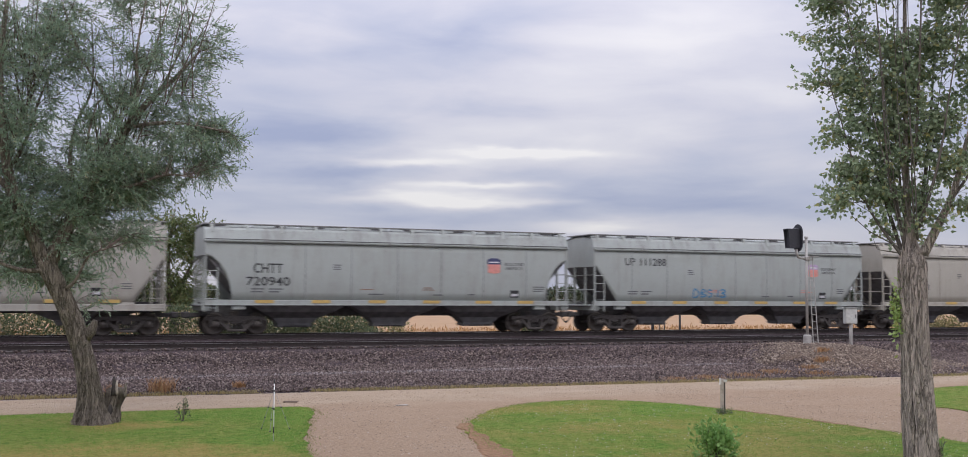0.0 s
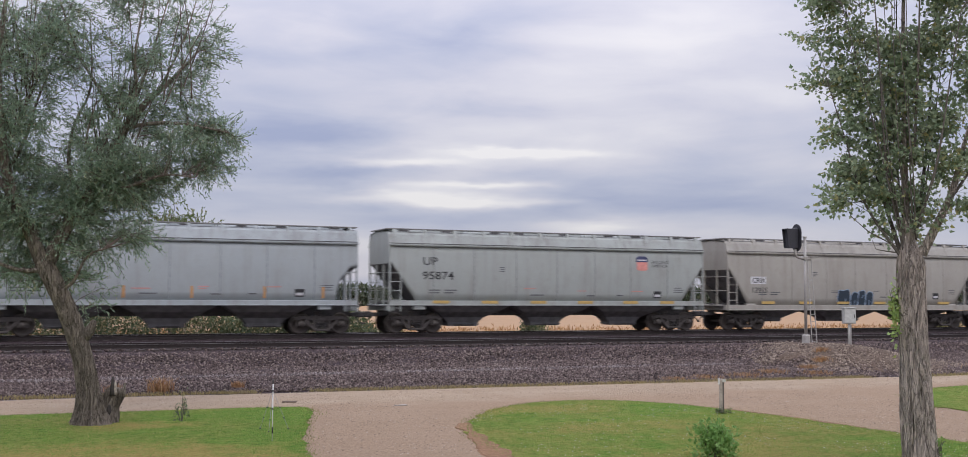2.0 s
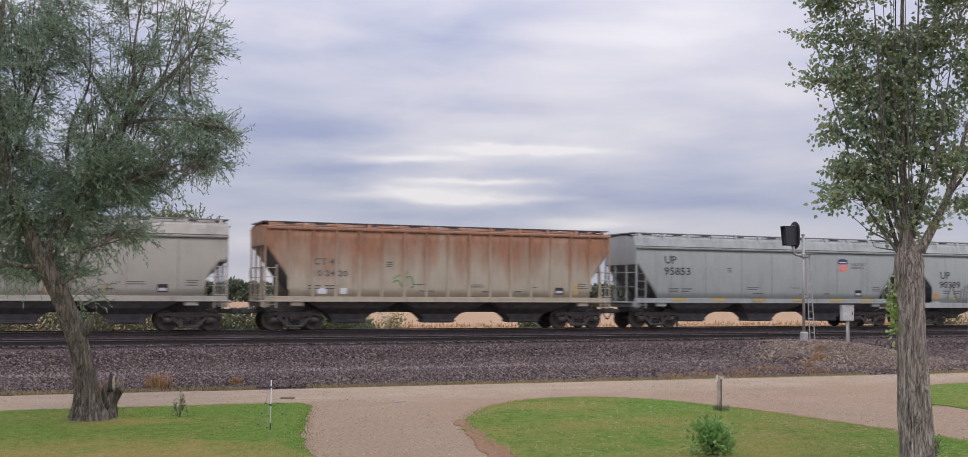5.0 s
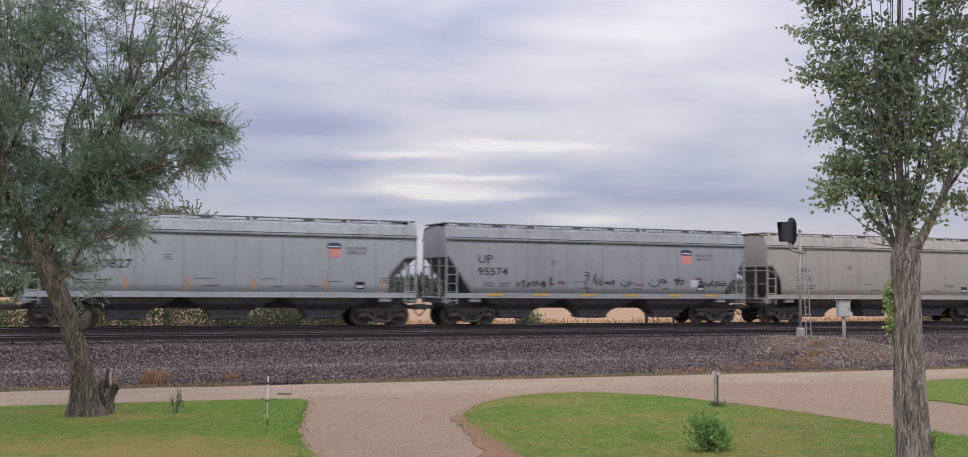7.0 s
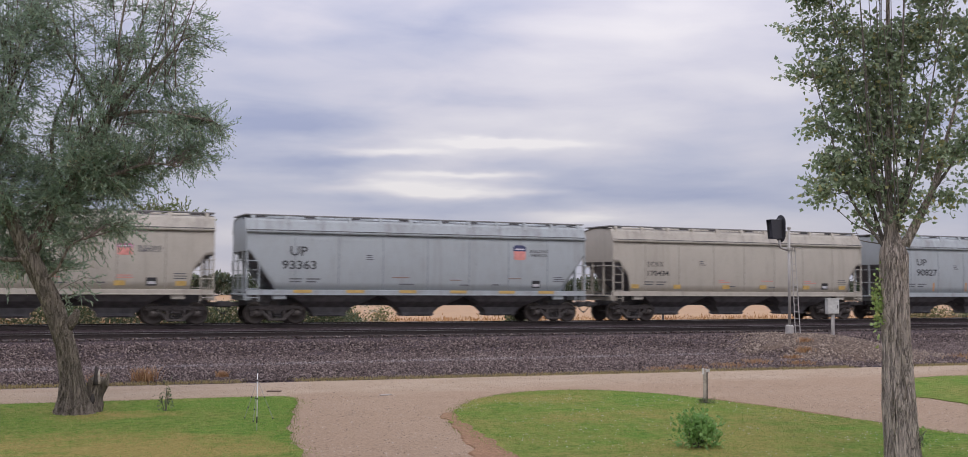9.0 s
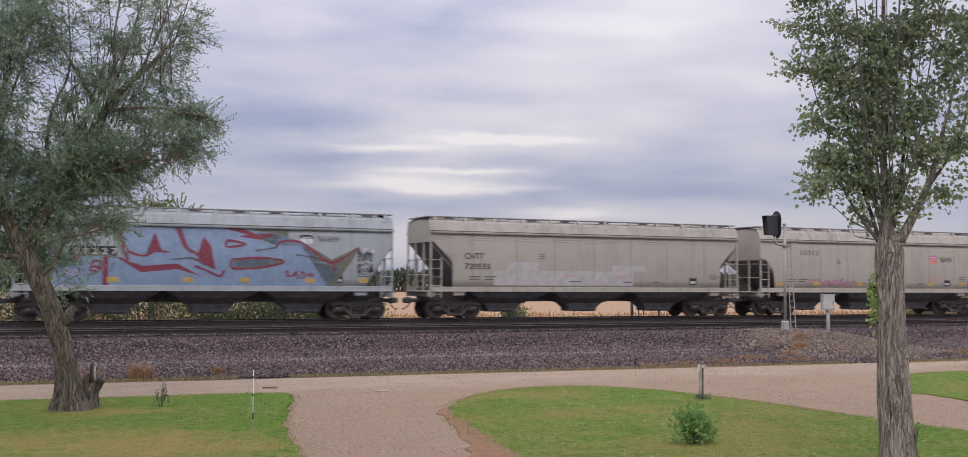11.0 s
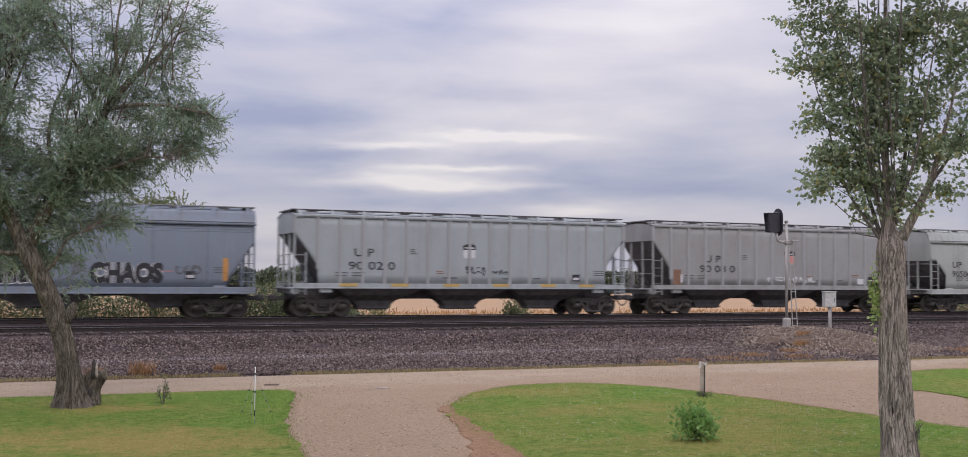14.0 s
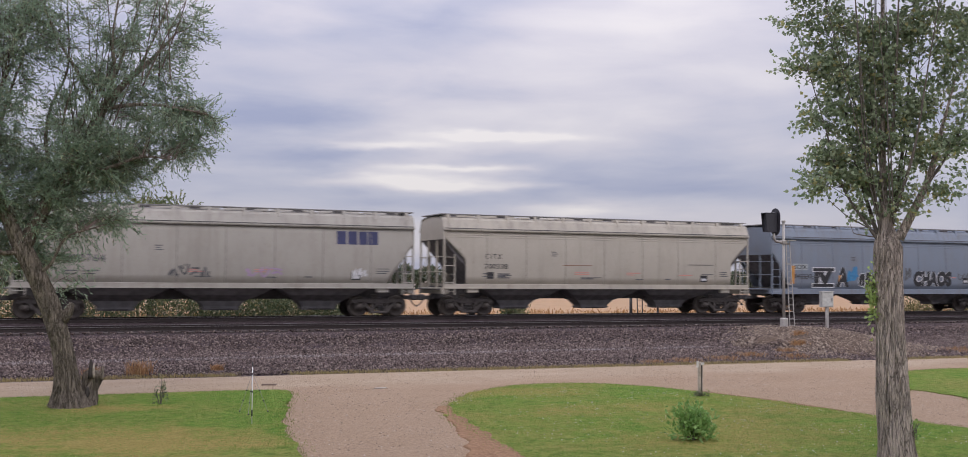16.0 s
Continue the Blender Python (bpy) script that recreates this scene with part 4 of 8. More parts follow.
def strokes(spec, lines, wide, proud=0.007):
    """Sprayed strokes: ribbons that follow each line of (x, z)."""
    g = Geo()
    for line in lines:
        line = [Vector(p) for p in line]
        fine = []
        for i in range(len(line) - 1):
            p0, p1, p2, p3 = line[max(i - 1, 0)], line[i], line[i + 1], line[min(i + 2, len(line) - 1)]
            for s in range(4):
                t = s / 4
                fine.append(0.5 * (2 * p1 + (p2 - p0) * t + (2 * p0 - 5 * p1 + 4 * p2 - p3) * t * t + (3 * p1 - p0 - 3 * p2 + p3) * t ** 3))
        fine.append(line[-1])
        rows = []
        for i, p in enumerate(fine):
            d = (fine[min(i + 1, len(fine) - 1)] - fine[max(i - 1, 0)]).normalized()
            k = Vector((-d.y, d.x)) * wide * (0.35 + 0.3 * abs(math.sin(i * 0.7 + len(line))))
            rows.append([(q.x, -(bulge(q.y, spec["style"]) + proud), q.y) for q in (p - k, p + k)])
        g.grid(rows)
    return g


# loose loops, hooks and zigzags
CURLS = ([[(0, 0.1), (0.2, 0.8), (0.35, 0.2), (0.55, 0.9), (0.75, 0.1), (1.0, 0.5)]], [[(0.1, 0.5), (0.5, 0.95), (0.8, 0.5), (0.4, 0.1), (0.2, 0.6), (0.9, 0.8)]], [[(0, 0.75), (0.3, 0.25), (0.7, 0.2), (1.0, 0.8)], [(0.3, 0.75), (0.35, 0.6)], [(0.65, 0.8), (0.7, 0.65)]],
         [[(0, 0.2), (0.4, 0.5), (0.2, 0.9), (0.05, 0.6), (0.6, 0.3), (1.0, 0.35)]], [[(0.1, 0.95), (0.15, 0.0)], [(0.0, 0.6), (0.5, 0.8), (0.9, 0.4), (0.5, 0.15)]], [[(0.0, 0.3), (0.5, 0.45), (1.0, 0.3)], [(0.1, 0.7), (0.9, 0.75)]])


def scribble(rng, x0, z0, wide, high, letters):
    """A row of loose hand-drawn signs that spell nothing."""
    lines = []
    for i in range(letters):
        x, w = x0 + wide * i / letters, wide / letters * 0.82
        k, lift = rng.uniform(0.75, 1.05), rng.uniform(0, 0.15)
        for line in rng.choice(CURLS):
            lines.append([(x + w * (a + 0.14 * rng.uniform(-1, 1)), z0 + high * (lift + k * b * 0.95 + 0.12 * rng.uniform(-1, 1))) for a, b in line])
    return lines


def bubble(rng, x, z, w, h):
    """One fat, lumpy letter shape of block graffiti."""
    lean, out = rng.uniform(-0.05, 0.12) * h, []
    for i in range(16):
        a = 2 * math.pi * i / 16
        c, d = math.cos(a), math.sin(a)
        k = 1 + 0.10 * rng.uniform(-1, 1)
        px, pz = abs(c) ** 0.55 * (1 if c > 0 else -1) * k, abs(d) ** 0.55 * (1 if d > 0 else -1) * k
        out.append((x + w / 2 + px * w * 0.50 + lean * pz * 0.5, z + h / 2 + pz * h * 0.5))
    return out


def shield(car, x, z, w, h, spec, top, low):
    """The railway's shield emblem as plain coloured shapes."""
    base = part("emblem", patch(spec, [(x - w * 0.5, z + h * 0.62), (x - w * 0.5, z + h * 0.14), (x - w * 0.42, z + h * 0.03), (x, z), (x + w * 0.42, z + h * 0.03), (x + w * 0.5, z + h * 0.14), (x + w * 0.5, z + h * 0.62)], 0.006), low, car, "plain shield-shaped emblem")
    part("emblem_band", patch(spec, [(x - w * 0.54, z + h * 0.60), (x + w * 0.54, z + h * 0.60), (x + w * 0.54, z + h * 0.88), (x + w * 0.3, z + h), (x - w * 0.3, z + h), (x - w * 0.54, z + h * 0.88)], 0.008), top, base)
    part("emblem_bar", patch(spec, [(x - w * 0.4, z + h * 0.70), (x + w * 0.4, z + h * 0.70), (x + w * 0.4, z + h * 0.78), (x - w * 0.4, z + h * 0.78)], 0.010), MAT_WHITE, base)


def seam_geo(z0, z1, style):
    g = Geo()
    n = 8
    rows = []
    for i in range(n + 1):
        z = z0 + (z1 - z0) * i / n
        y = -bulge(z, style)
        rows.append([(-0.030, y + 0.004, z), (-0.014, y - 0.007, z), (0.014, y - 0.007, z), (0.030, y + 0.004, z)])
    return g.grid(rows)


def hopper_geo(p, deep):
    g = Geo()
    rings = []
    shape = ((p / 2, 1.44, 1.30), (p / 2 - 0.02, 1.42, 1.10), (p / 2 - 0.55, 0.80, 0.97), (1.22, 0.46, 0.64), (1.10, 0.42, 0.56), (1.06, 0.40, 0.42)) if deep else \
        ((p / 2 - 0.02, 1.42, 1.42), (p / 2 - 0.06, 1.40, 1.28), (p / 2 - 0.60, 1.10, 0.97), (1.00, 0.52, 0.70), (0.76, 0.42, 0.47), (0.72, 0.40, 0.30))
    for hx, hy, z in shape:
        rings.append([(-hx, -hy, z), (hx, -hy, z), (hx, hy, z), (-hx, hy, z), (-hx, -hy, z)])
    g.grid(rings)
    lip = 0.50 if deep else 0.37
    e = 1.12 if deep else 0.77
    g.box(-e, e, -0.46, 0.46, lip - 0.02, lip + 0.03)
    g.add([rings[-1][i] for i in range(4)], [(0, 1, 2, 3)])
    return g


CARS = []
GRATING = plain("galvanised_grating", (0.25, 0.245, 0.24), 0.7, 0.2, 18, 0.25, 0.2)


def hopper_car(left, right, style, paint, label, **o):
    """A covered grain hopper; left and right are the ends of its body along the track at the start."""
    h = (right - left) / 2
    B = 2 * h
    car = thing("hopper_car", label, "freight car", ((left + right) / 2, TRACK_Y, RAIL_Z), "cars of the grain train")
    CARS.append((car, (left + right) / 2))
    rng = random.Random(int(-left * 7) + 1000)
    pm = PAINT[paint]
    spec = {"style": style, "proud": 0.008 if style == "rib" else 0.006}
    for s in (-1, 1):
        part("side_sheet", side_sheet(h, style, s), pm, car, "", smooth=True)
    # roof: fascia, slope and crown
    prof = [(1.60, 3.92), (1.63, 3.93), (1.63, 3.985), (1.56, 4.00), (1.40, 4.42), (1.33, 4.51), (1.05, 4.56), (0.6, 4.60), (0.0, 4.63)]
    if style == "rib":
        prof = [(1.56, 4.36), (1.60, 4.37), (1.60, 4.44), (1.52, 4.45), (1.30, 4.50), (1.05, 4.55), (0.6, 4.60), (0.0, 4.62)]
    prof = prof + [(-a, b) for a, b in reversed(prof[:-1])]
    g = Geo()
    g.grid([[(x, a, b) for a, b in prof] for x in (-h - 0.02, h + 0.02)])
    low = [(a * 0.985, b - 0.03) for a, b in prof]
    g.grid([[(x, a, b) for a, b in low] for x in (-h - 0.02, h + 0.02)])
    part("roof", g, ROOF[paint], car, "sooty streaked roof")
    # end sheets above, slope sheets below
    for s in (-1, 1):
        zt = sill(style) + CUTS[style][0][1]
        wall = [(1.50, zt), (1.57, max(zt + 0.05, 3.6)), (1.58, 3.93), (1.37, 4.41), (1.30, 4.49), (0.6, 4.57), (0, 4.60)]
        if style == "rib":
            wall = [(1.50, zt), (1.51, max(zt + 0.05, 3.6)), (1.51, 4.38), (1.28, 4.47), (1.03, 4.52), (0.6, 4.57), (0, 4.59)]
        wall = [(-a, b) for a, b in wall] + list(reversed(wall[:-1]))
        n = len(wall)
        g = Geo().add([(s * (h - d), a, b) for d in (0.01, 0.05) for a, b in wall], [tuple(range(n)), tuple(range(n, 2 * n))] + [(i, (i + 1) % n, (i + 1) % n + n, i + n) for i in range(n)])
        part("end_sheet", g, pm, car)
        w0 = 1.95
        g = Geo()
        a, b = (s * (h - 0.03), zt), (s * (h - w0), 1.30)
        g.add([(a[0], -1.46, a[1]), (a[0], 1.46, a[1]), (b[0], 1.46, b[1]), (b[0], -1.46, b[1]), (a[0] - s * 0.05, -1.46, a[1] - 0.0), (a[0] - s * 0.05, 1.46, a[1]), (b[0] - s * 0.05, 1.46, b[1]), (b[0] - s * 0.05, -1.46, b[1])],
              [(0, 1, 2, 3), (7, 6, 5, 4), (0, 4, 5, 1), (1, 5, 6, 2), (2, 6, 7, 3), (3, 7, 4, 0)])
        # body-coloured sheet in shade: the shade is put into this darker colour
        part("slope_sheet", g, MAT_HOPPER, car, "grimy sloping end sheet, its shade painted in")
        # closing plates beside the slope, set back from the side sheets
        for y in (-1.38, 1.38):
            lean = [(a[0], a[1]), (b[0], b[1]), (b[0], zt + 0.10), (a[0], zt + 0.10)]
            # dark colour stands in for the shade inside the end opening
            part("gusset_plate", Geo().prism(lean if s > 0 else lean[::-1], y - 0.02, y + 0.02), MAT_HOPPER, car, "set-back closing plate with the recess's shade painted in")
        # end sill, posts, rails
        part("end_sill", Geo().cbox(min(s * (h - 0.28), s * (h + 0.06)), max(s * (h - 0.28), s * (h + 0.06)), -1.52, 1.52, 1.02, 1.30, 0.02), pm, car)
        for y in (-0.55, 0.55):
            part("end_post", Geo().cbox(s * (h - 0.06) - 0.045, s * (h - 0.06) + 0.045, y - 0.045, y + 0.045, 1.30, zt, 0.01), pm, car)
        g = Geo()
        for z in (2.02, 2.72):
            g.bar((s * (h + 0.02), -1.50, z), (s * (h + 0.02), 1.50, z), 0.019)
        part("handrail", g, pm, car)
        for y in (-1.54, 1.54):
            part("corner_post", Geo().cbox(s * (h - 0.04) - 0.04, s * (h - 0.04) + 0.04, y - 0.035, y + 0.035, 1.05, eave(style), 0.01), pm, car)
            k = part("ladder", shared("ladder", lambda: ladder_geo(1.85, 0.50, 5)), pm, car)
            k.location = (s * (h - 0.04) - (0.50 if s > 0 else 0), y - (0.045 if y < 0 else -0.045), 0.98)
        part("brake_platform", Geo().cbox(min(s * (h + 0.06), s * (h + 0.24)), max(s * (h + 0.06), s * (h + 0.24)), -1.3, 1.3, 1.20, 1.24, 0.008), MAT_UNDER, car)
        k = part("coupler", shared("coupler", coupler_geo), MAT_UNDER, car)
        k.location = (s * h, 0, 0)
        k.rotation_euler[2] = 0 if s > 0 else math.pi
        k = part("air_hose", shared("air_hose", hose_geo, True), MAT_UNDER, car)
        k.location = (s * h, 0, 0)
        k.rotation_euler[2] = 0 if s > 0 else math.pi
        add_truck(car, s * (h - 1.45))
        for y in (-1, 1):
            part("jacking_pad", Geo().cbox(s * (h - 1.45) - 0.28, s * (h - 1.45) + 0.28, min(y * 1.36, y * 1.57), max(y * 1.36, y * 1.57), 1.06, 1.36, 0.03), pm, car)
    # wheel-shaped hand brake on the rear end
    part("brake_wheel", Geo().tube([(-h - 0.12, 0.75 + 0.27 * math.cos(i * math.pi / 8), 2.45 + 0.27 * math.sin(i * math.pi / 8)) for i in range(17)], 0.018, 5), pm, car)
    # side sills, centre sill, bays
    for s in (-1, 1):
        z0 = sill(style) - (0.24 if o.get("deep") else 0.19)
        g = Geo().cbox(-h, h, min(s * 1.40, s * 1.60), max(s * 1.40, s * 1.60), z0, sill(style) + 0.015, 0.012)
        g.cbox(-h, h, min(s * 1.50, s * 1.64), max(s * 1.50, s * 1.64), z0 - 0.02, z0 + 0.025, 0.006)
        part("side_sill", g, SILLS[paint], car, "grimy rust-spotted sill")
    part("center_sill", Geo().cbox(-h, h, -0.28, 0.28, 0.92 if o.get("deep") else 0.78, 1.38, 0.02), MAT_UNDER, car)
    p = B * (0.315 if o.get("deep") else 0.258)
    for i in (-1, 0, 1):
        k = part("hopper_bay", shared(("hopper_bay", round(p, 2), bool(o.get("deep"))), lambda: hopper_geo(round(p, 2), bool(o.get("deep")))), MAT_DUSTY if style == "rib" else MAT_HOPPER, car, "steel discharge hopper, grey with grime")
        k.location = (i * p, 0, 0)
        k = part("gate", shared("gate", lambda: Geo().cbox(-0.5, 0.5, -0.55, 0.55, 0.30, 0.37, 0.01).bar((0, -0.85, 0.34), (0, 0.85, 0.34), 0.03)), MAT_UNDER, car)
        k.location = (i * p, 0, 0.135 if o.get("deep") else 0)
    g = Geo()
    g.tube([(-h + 3.0, 0.5, 0.95), (-h + 5.2, 0.5, 0.95)], 0.17, 12)
    part("air_tank", g, MAT_UNDER, car, smooth=True)
    # roof walkway and hatches
    n = int(B / 1.42)
    for s in (-1, 1):
        part("running_board", Geo().cbox(-h - 0.03, h + 0.03, min(s * 0.95, s * 1.31), max(s * 0.95, s * 1.31), TOP - 0.05, TOP, 0.006), MAT_UNDER if style == "rib" else GRATING, car)
        # added dark strips that draw the shadow lines at the roof's edge
        if style != "rib":
            for z, y in ((3.895, 1.60), (4.000, 1.585)):
                part("roof_seam", Geo().cbox(-h + 0.02, h - 0.02, min(s * (y - 0.03), s * y), max(s * (y - 0.03), s * y), z, z + 0.035, 0.008), MAT_UNDER, car, "dark strip that draws the eave's shadow line")
    for e in (-1, 1):
        part("running_board", Geo().cbox(min(e * (h - 0.40), e * (h + 0.03)), max(e * (h - 0.40), e * (h + 0.03)), -0.90, 0.90, TOP - 0.055, TOP, 0.006), GRATING, car)
    for i in range(n + 1):
        x = -h + 0.3 + (B - 0.6) * i / n
        for s in (-1, 1):
            k = part("bracket", shared(("bracket", s), lambda: Geo().add([(a, s * y, z) for a in (-0.07, 0.07) for y, z in ((1.45, 4.33), (1.33, 4.42), (1.22, TOP - 0.05), (1.345, TOP - 0.045))], [(0, 1, 2, 3), (7, 6, 5, 4), (0, 4, 5, 1), (1, 5, 6, 2), (2, 6, 7, 3), (3, 7, 4, 0)])), pm, car)
            k.location = (x, 0, 0)
    m = 8
    for i in range(m):
        k = part("roof_hatch", shared(("roof_hatch", round(B / m, 1)), lambda: Geo().cbox(-B / m * 0.46, B / m * 0.46, -0.38, 0.38, 4.55, 4.70, 0.04)), pm, car)
        k.location = (-h + B * (i + 0.5) / m, 0, rng.uniform(-0.025, 0.03))
        k = part("hatch_latch", shared("hatch_latch", lambda: Geo().cbox(-0.22, 0.22, -0.56, -0.40, 4.58, 4.70, 0.02).bar((-0.3, -0.5, 4.69), (0.3, -0.5, 4.71), 0.02)), MAT_UNDER, car)
        k.location = (-h + B * (i + rng.uniform(0.3, 0.7)) / m, 0, rng.uniform(-0.03, 0.015))
    # side pieces
    if style == "rib":
        kk = 16
        for i in range(kk + 1):
            d = 0.05 + (B - 0.1) * i / kk
            x = -h + d
            z0 = max(SILL, cut_z(min(d, B - d), style))
            if z0 > 3.7:
                continue
            for s in (-1, 1):
                k = part("side_post", shared(("side_post", s, round(z0, 1)), lambda: Geo().add([(a, s * b, z) for z in (z0, 4.38) for a, b in ((-0.075, 1.515), (-0.045, 1.60), (0.045, 1.60), (0.075, 1.515))], [(0, 1, 5, 4), (1, 2, 6, 5), (2, 3, 7, 6), (3, 0, 4, 7), (0, 3, 2, 1), (4, 5, 6, 7)])), pm if paint == "rust" else RIBS, car)
                k.location = (x, 0, 0)
    else:
        kk = 8
        for i in range(1, kk):
            k = part("weld_seam", shared(("weld_seam", style), lambda: seam_geo(sill(style) + 0.02, EAVE - 0.03, style), True), SEAM[paint], car)
            k.location = (-h + B * i / kk + rng.uniform(-0.1, 0.1), 0, 0)
        if o.get("lines"):
            for z in (3.62, 3.72, 3.82)[:o["lines"]]:
                part("side_bead", Geo().tube([(-h + 0.1, -bulge(z, style), z), (h - 0.1, -bulge(z, style), z)], 0.014, 6), pm, car)
    # lettering and marks
    def X(u):
        return -h + B * u

    def writing(items, material, name="lettering", proud=None, heavy=0.012):
        for text, u, z, w, cap in items:
            sp = dict(spec, heavy=heavy)
            if proud is not None:
                sp["proud"] = proud
            m = lettering(text, X(u), z, w, cap, sp, name)
            for one in letters_of(m, "letter") if cap > 0.2 else [m]:
                part("letter" if cap > 0.2 else name, one, material, car)

    def bars(items, material, name="lettering_bar"):
        for u, z, w, hh in items:
            x = X(u)
            part(name, patch(spec, [(x, z), (x + w, z), (x + w, z + hh), (x, z + hh)], 0.012 if style == "rib" else 0.006), material, car)

    ink = o.get("ink", MAT_BLACK)
    writing(o.get("text", ()), ink)
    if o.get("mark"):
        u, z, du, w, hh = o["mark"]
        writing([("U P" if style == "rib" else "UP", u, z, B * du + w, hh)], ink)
    writing(o.get("white_text", ()), MAT_WHITE, proud=0.02)
    writing(o.get("heavy", ()), MAT_WHITE, "graffiti_rim", heavy=0.125, proud=0.008)
    writing(o.get("heavy", ()), MAT_BLACK, "graffiti", heavy=0.075, proud=0.012)
    for u, z, w, hh in o.get("bands", ()):
        for grow_by, proud, material in ((0.05, 0.009, MAT_WHITE), (0.0, 0.0135, MAT_BLACK)):
            x0, x1, z0, z1 = X(u) - grow_by, X(u) + w + grow_by, z - grow_by, z + hh + grow_by
            part("graffiti", patch(spec, [(x0, z0), (x1, z0), (x1, z1), (x0, z1)], proud), material, car)
    bars(o.get("boxes", ()), o.get("box_mat", MAT_BLACK), "stencil_panel")
    if o.get("small", True):
        u0 = o.get("small_u", 0.115)
        bars([(u0, 1.92, 0.55, 0.05), (u0 + 0.045, 1.92, 0.6, 0.05), (u0, 1.80, 0.5, 0.05), (u0 + 0.045, 1.80, 0.45, 0.05), (0.42, 1.72, 0.7, 0.05), (0.60, 1.70, 0.45, 0.05), (0.70, 1.72, 0.35, 0.05)], MAT_GREY_INK)
        bars([(0.325, 2.98 - 0.09 * i, rng.uniform(0.22, 0.34), 0.04) for i in range(3)], MAT_GREY_INK)
        bars([(u, z, rng.uniform(0.3, 0.8), 0.035) for u in (0.40, 0.57, 0.75) for z in (2.02, 1.93) if rng.random() < 0.6], rng.choice((MAT_GREY_INK, MAT_RUST, MAT_RED)))
        bars([(0.895, 2.10 - 0.10 * i, rng.uniform(0.4, 0.6), 0.035) for i in range(3)], MAT_GREY_INK)
        x = X(0.825)
        b = part("stencil_panel", patch(spec, [(x, 1.62), (x + 0.42, 1.62), (x + 0.42, 1.95), (x, 1.95)], 0.006), MAT_BLACK, car, "black inspection stencil panel")
        for i, (a, c) in enumerate(((0.05, 0.20), (0.24, 0.13))):
            part("stencil_mark", patch(spec, [(x + a, 1.68), (x + a + c, 1.68), (x + a + c, 1.80), (x + a, 1.80)], 0.009), MAT_WHITE, b)
    if o.get("emblem"):
        u, z, w, hh, top, low = o["emblem"]
        shield(car, X(u), z, w, hh, spec, top, low)
        if o.get("slogan", True):
            writing([("BUILDING", u + 0.033, z + hh * 0.52, 0.95, 0.145), ("AMERICA", u + 0.033, z + hh * 0.25, 0.90, 0.145)], MAT_GREY_INK)
    for u, z, w, hh, material in o.get("marks", ()):
        part("painted_mark", patch(spec, [(X(u), z), (X(u) + w, z), (X(u) + w, z + hh), (X(u), z + hh)], 0.007), material, car)
    kind = o.get("stripes", "sill")
    if kind == "sill":
        for u in (0.125, 0.27, 0.42, 0.57, 0.72, 0.845):
            x = X(u)
            part("reflector", Geo().cbox(x, x + 0.80, -1.618, -1.598, 1.345, 1.478, 0.003), MAT_YELLOW, car)
    elif kind == "upright":
        for u in (0.085, 0.23, 0.38, 0.55, 0.74, 0.90):
            x = X(u)
            part("reflector", patch(spec, [(x, 1.56), (x + 0.10, 1.56), (x + 0.10, 2.05), (x, 2.05)], 0.007), MAT_ORANGE, car)
    elif kind == "square":
        for u in (0.068, 0.225, 0.415, 0.565, 0.745, 0.90):
            x = X(u)
            part("reflector", patch(spec, [(x, 1.62), (x + 0.42, 1.62), (x + 0.42, 1.82), (x, 1.82)], 0.016), MAT_YELLOW, car)
    for i, (lines, wide, material) in enumerate(o.get("spray", ())):
        part("graffiti", strokes(spec, [[(X(a), b) for a, b in line] for line in lines], wide, 0.012 + 0.003 * i), material, car, "sprayed graffiti strokes")
    for u, z, w, hh, letters, wide, material in o.get("tags", ()):
        part("graffiti", strokes(spec, scribble(rng, X(u), z, w, hh, letters), wide, 0.012), material, car, "scrawled graffiti tag")
    for u, z, w, hh, letters, material, rim in o.get("fat", ()):
        for i in range(letters):
            x, wide = X(u) + w * i / letters, w / letters
            one = random.Random(rng.random())
            out = bubble(one, x, z, wide * 0.96, hh * one.uniform(0.85, 1.1))
            part("graffiti", patch(spec, out, 0.012), material, car)
            cx, top = x + wide * one.uniform(0.40, 0.60), z + hh * one.uniform(0.45, 0.75)
            inner = [[(cx, top - hh * 0.14), (cx + wide * 0.30, top)]] if i % 2 else [[(cx, z + hh * 0.05), (cx + wide * 0.08, z + hh * 0.45)]]
            part("graffiti_rim", strokes(spec, [out + out[:2]] + inner, 0.034, 0.017), rim, car, "thin sprayed outline")
    for i, (shape, material) in enumerate(o.get("fills", ())):
        part("graffiti", patch(spec, [(X(a), b) for a, b in shape], 0.009 + 0.0015 * (i > 0) + 0.0015 * (material == MAT_CRIMSON)), material, car, "filled graffiti shape")
    for shape, wide, material in o.get("rims", ()):
        part("graffiti_rim", strokes(spec, [[(X(a), b) for a, b in shape + shape[:1]]], wide, 0.0155), material, car, "sprayed outline")
    return car


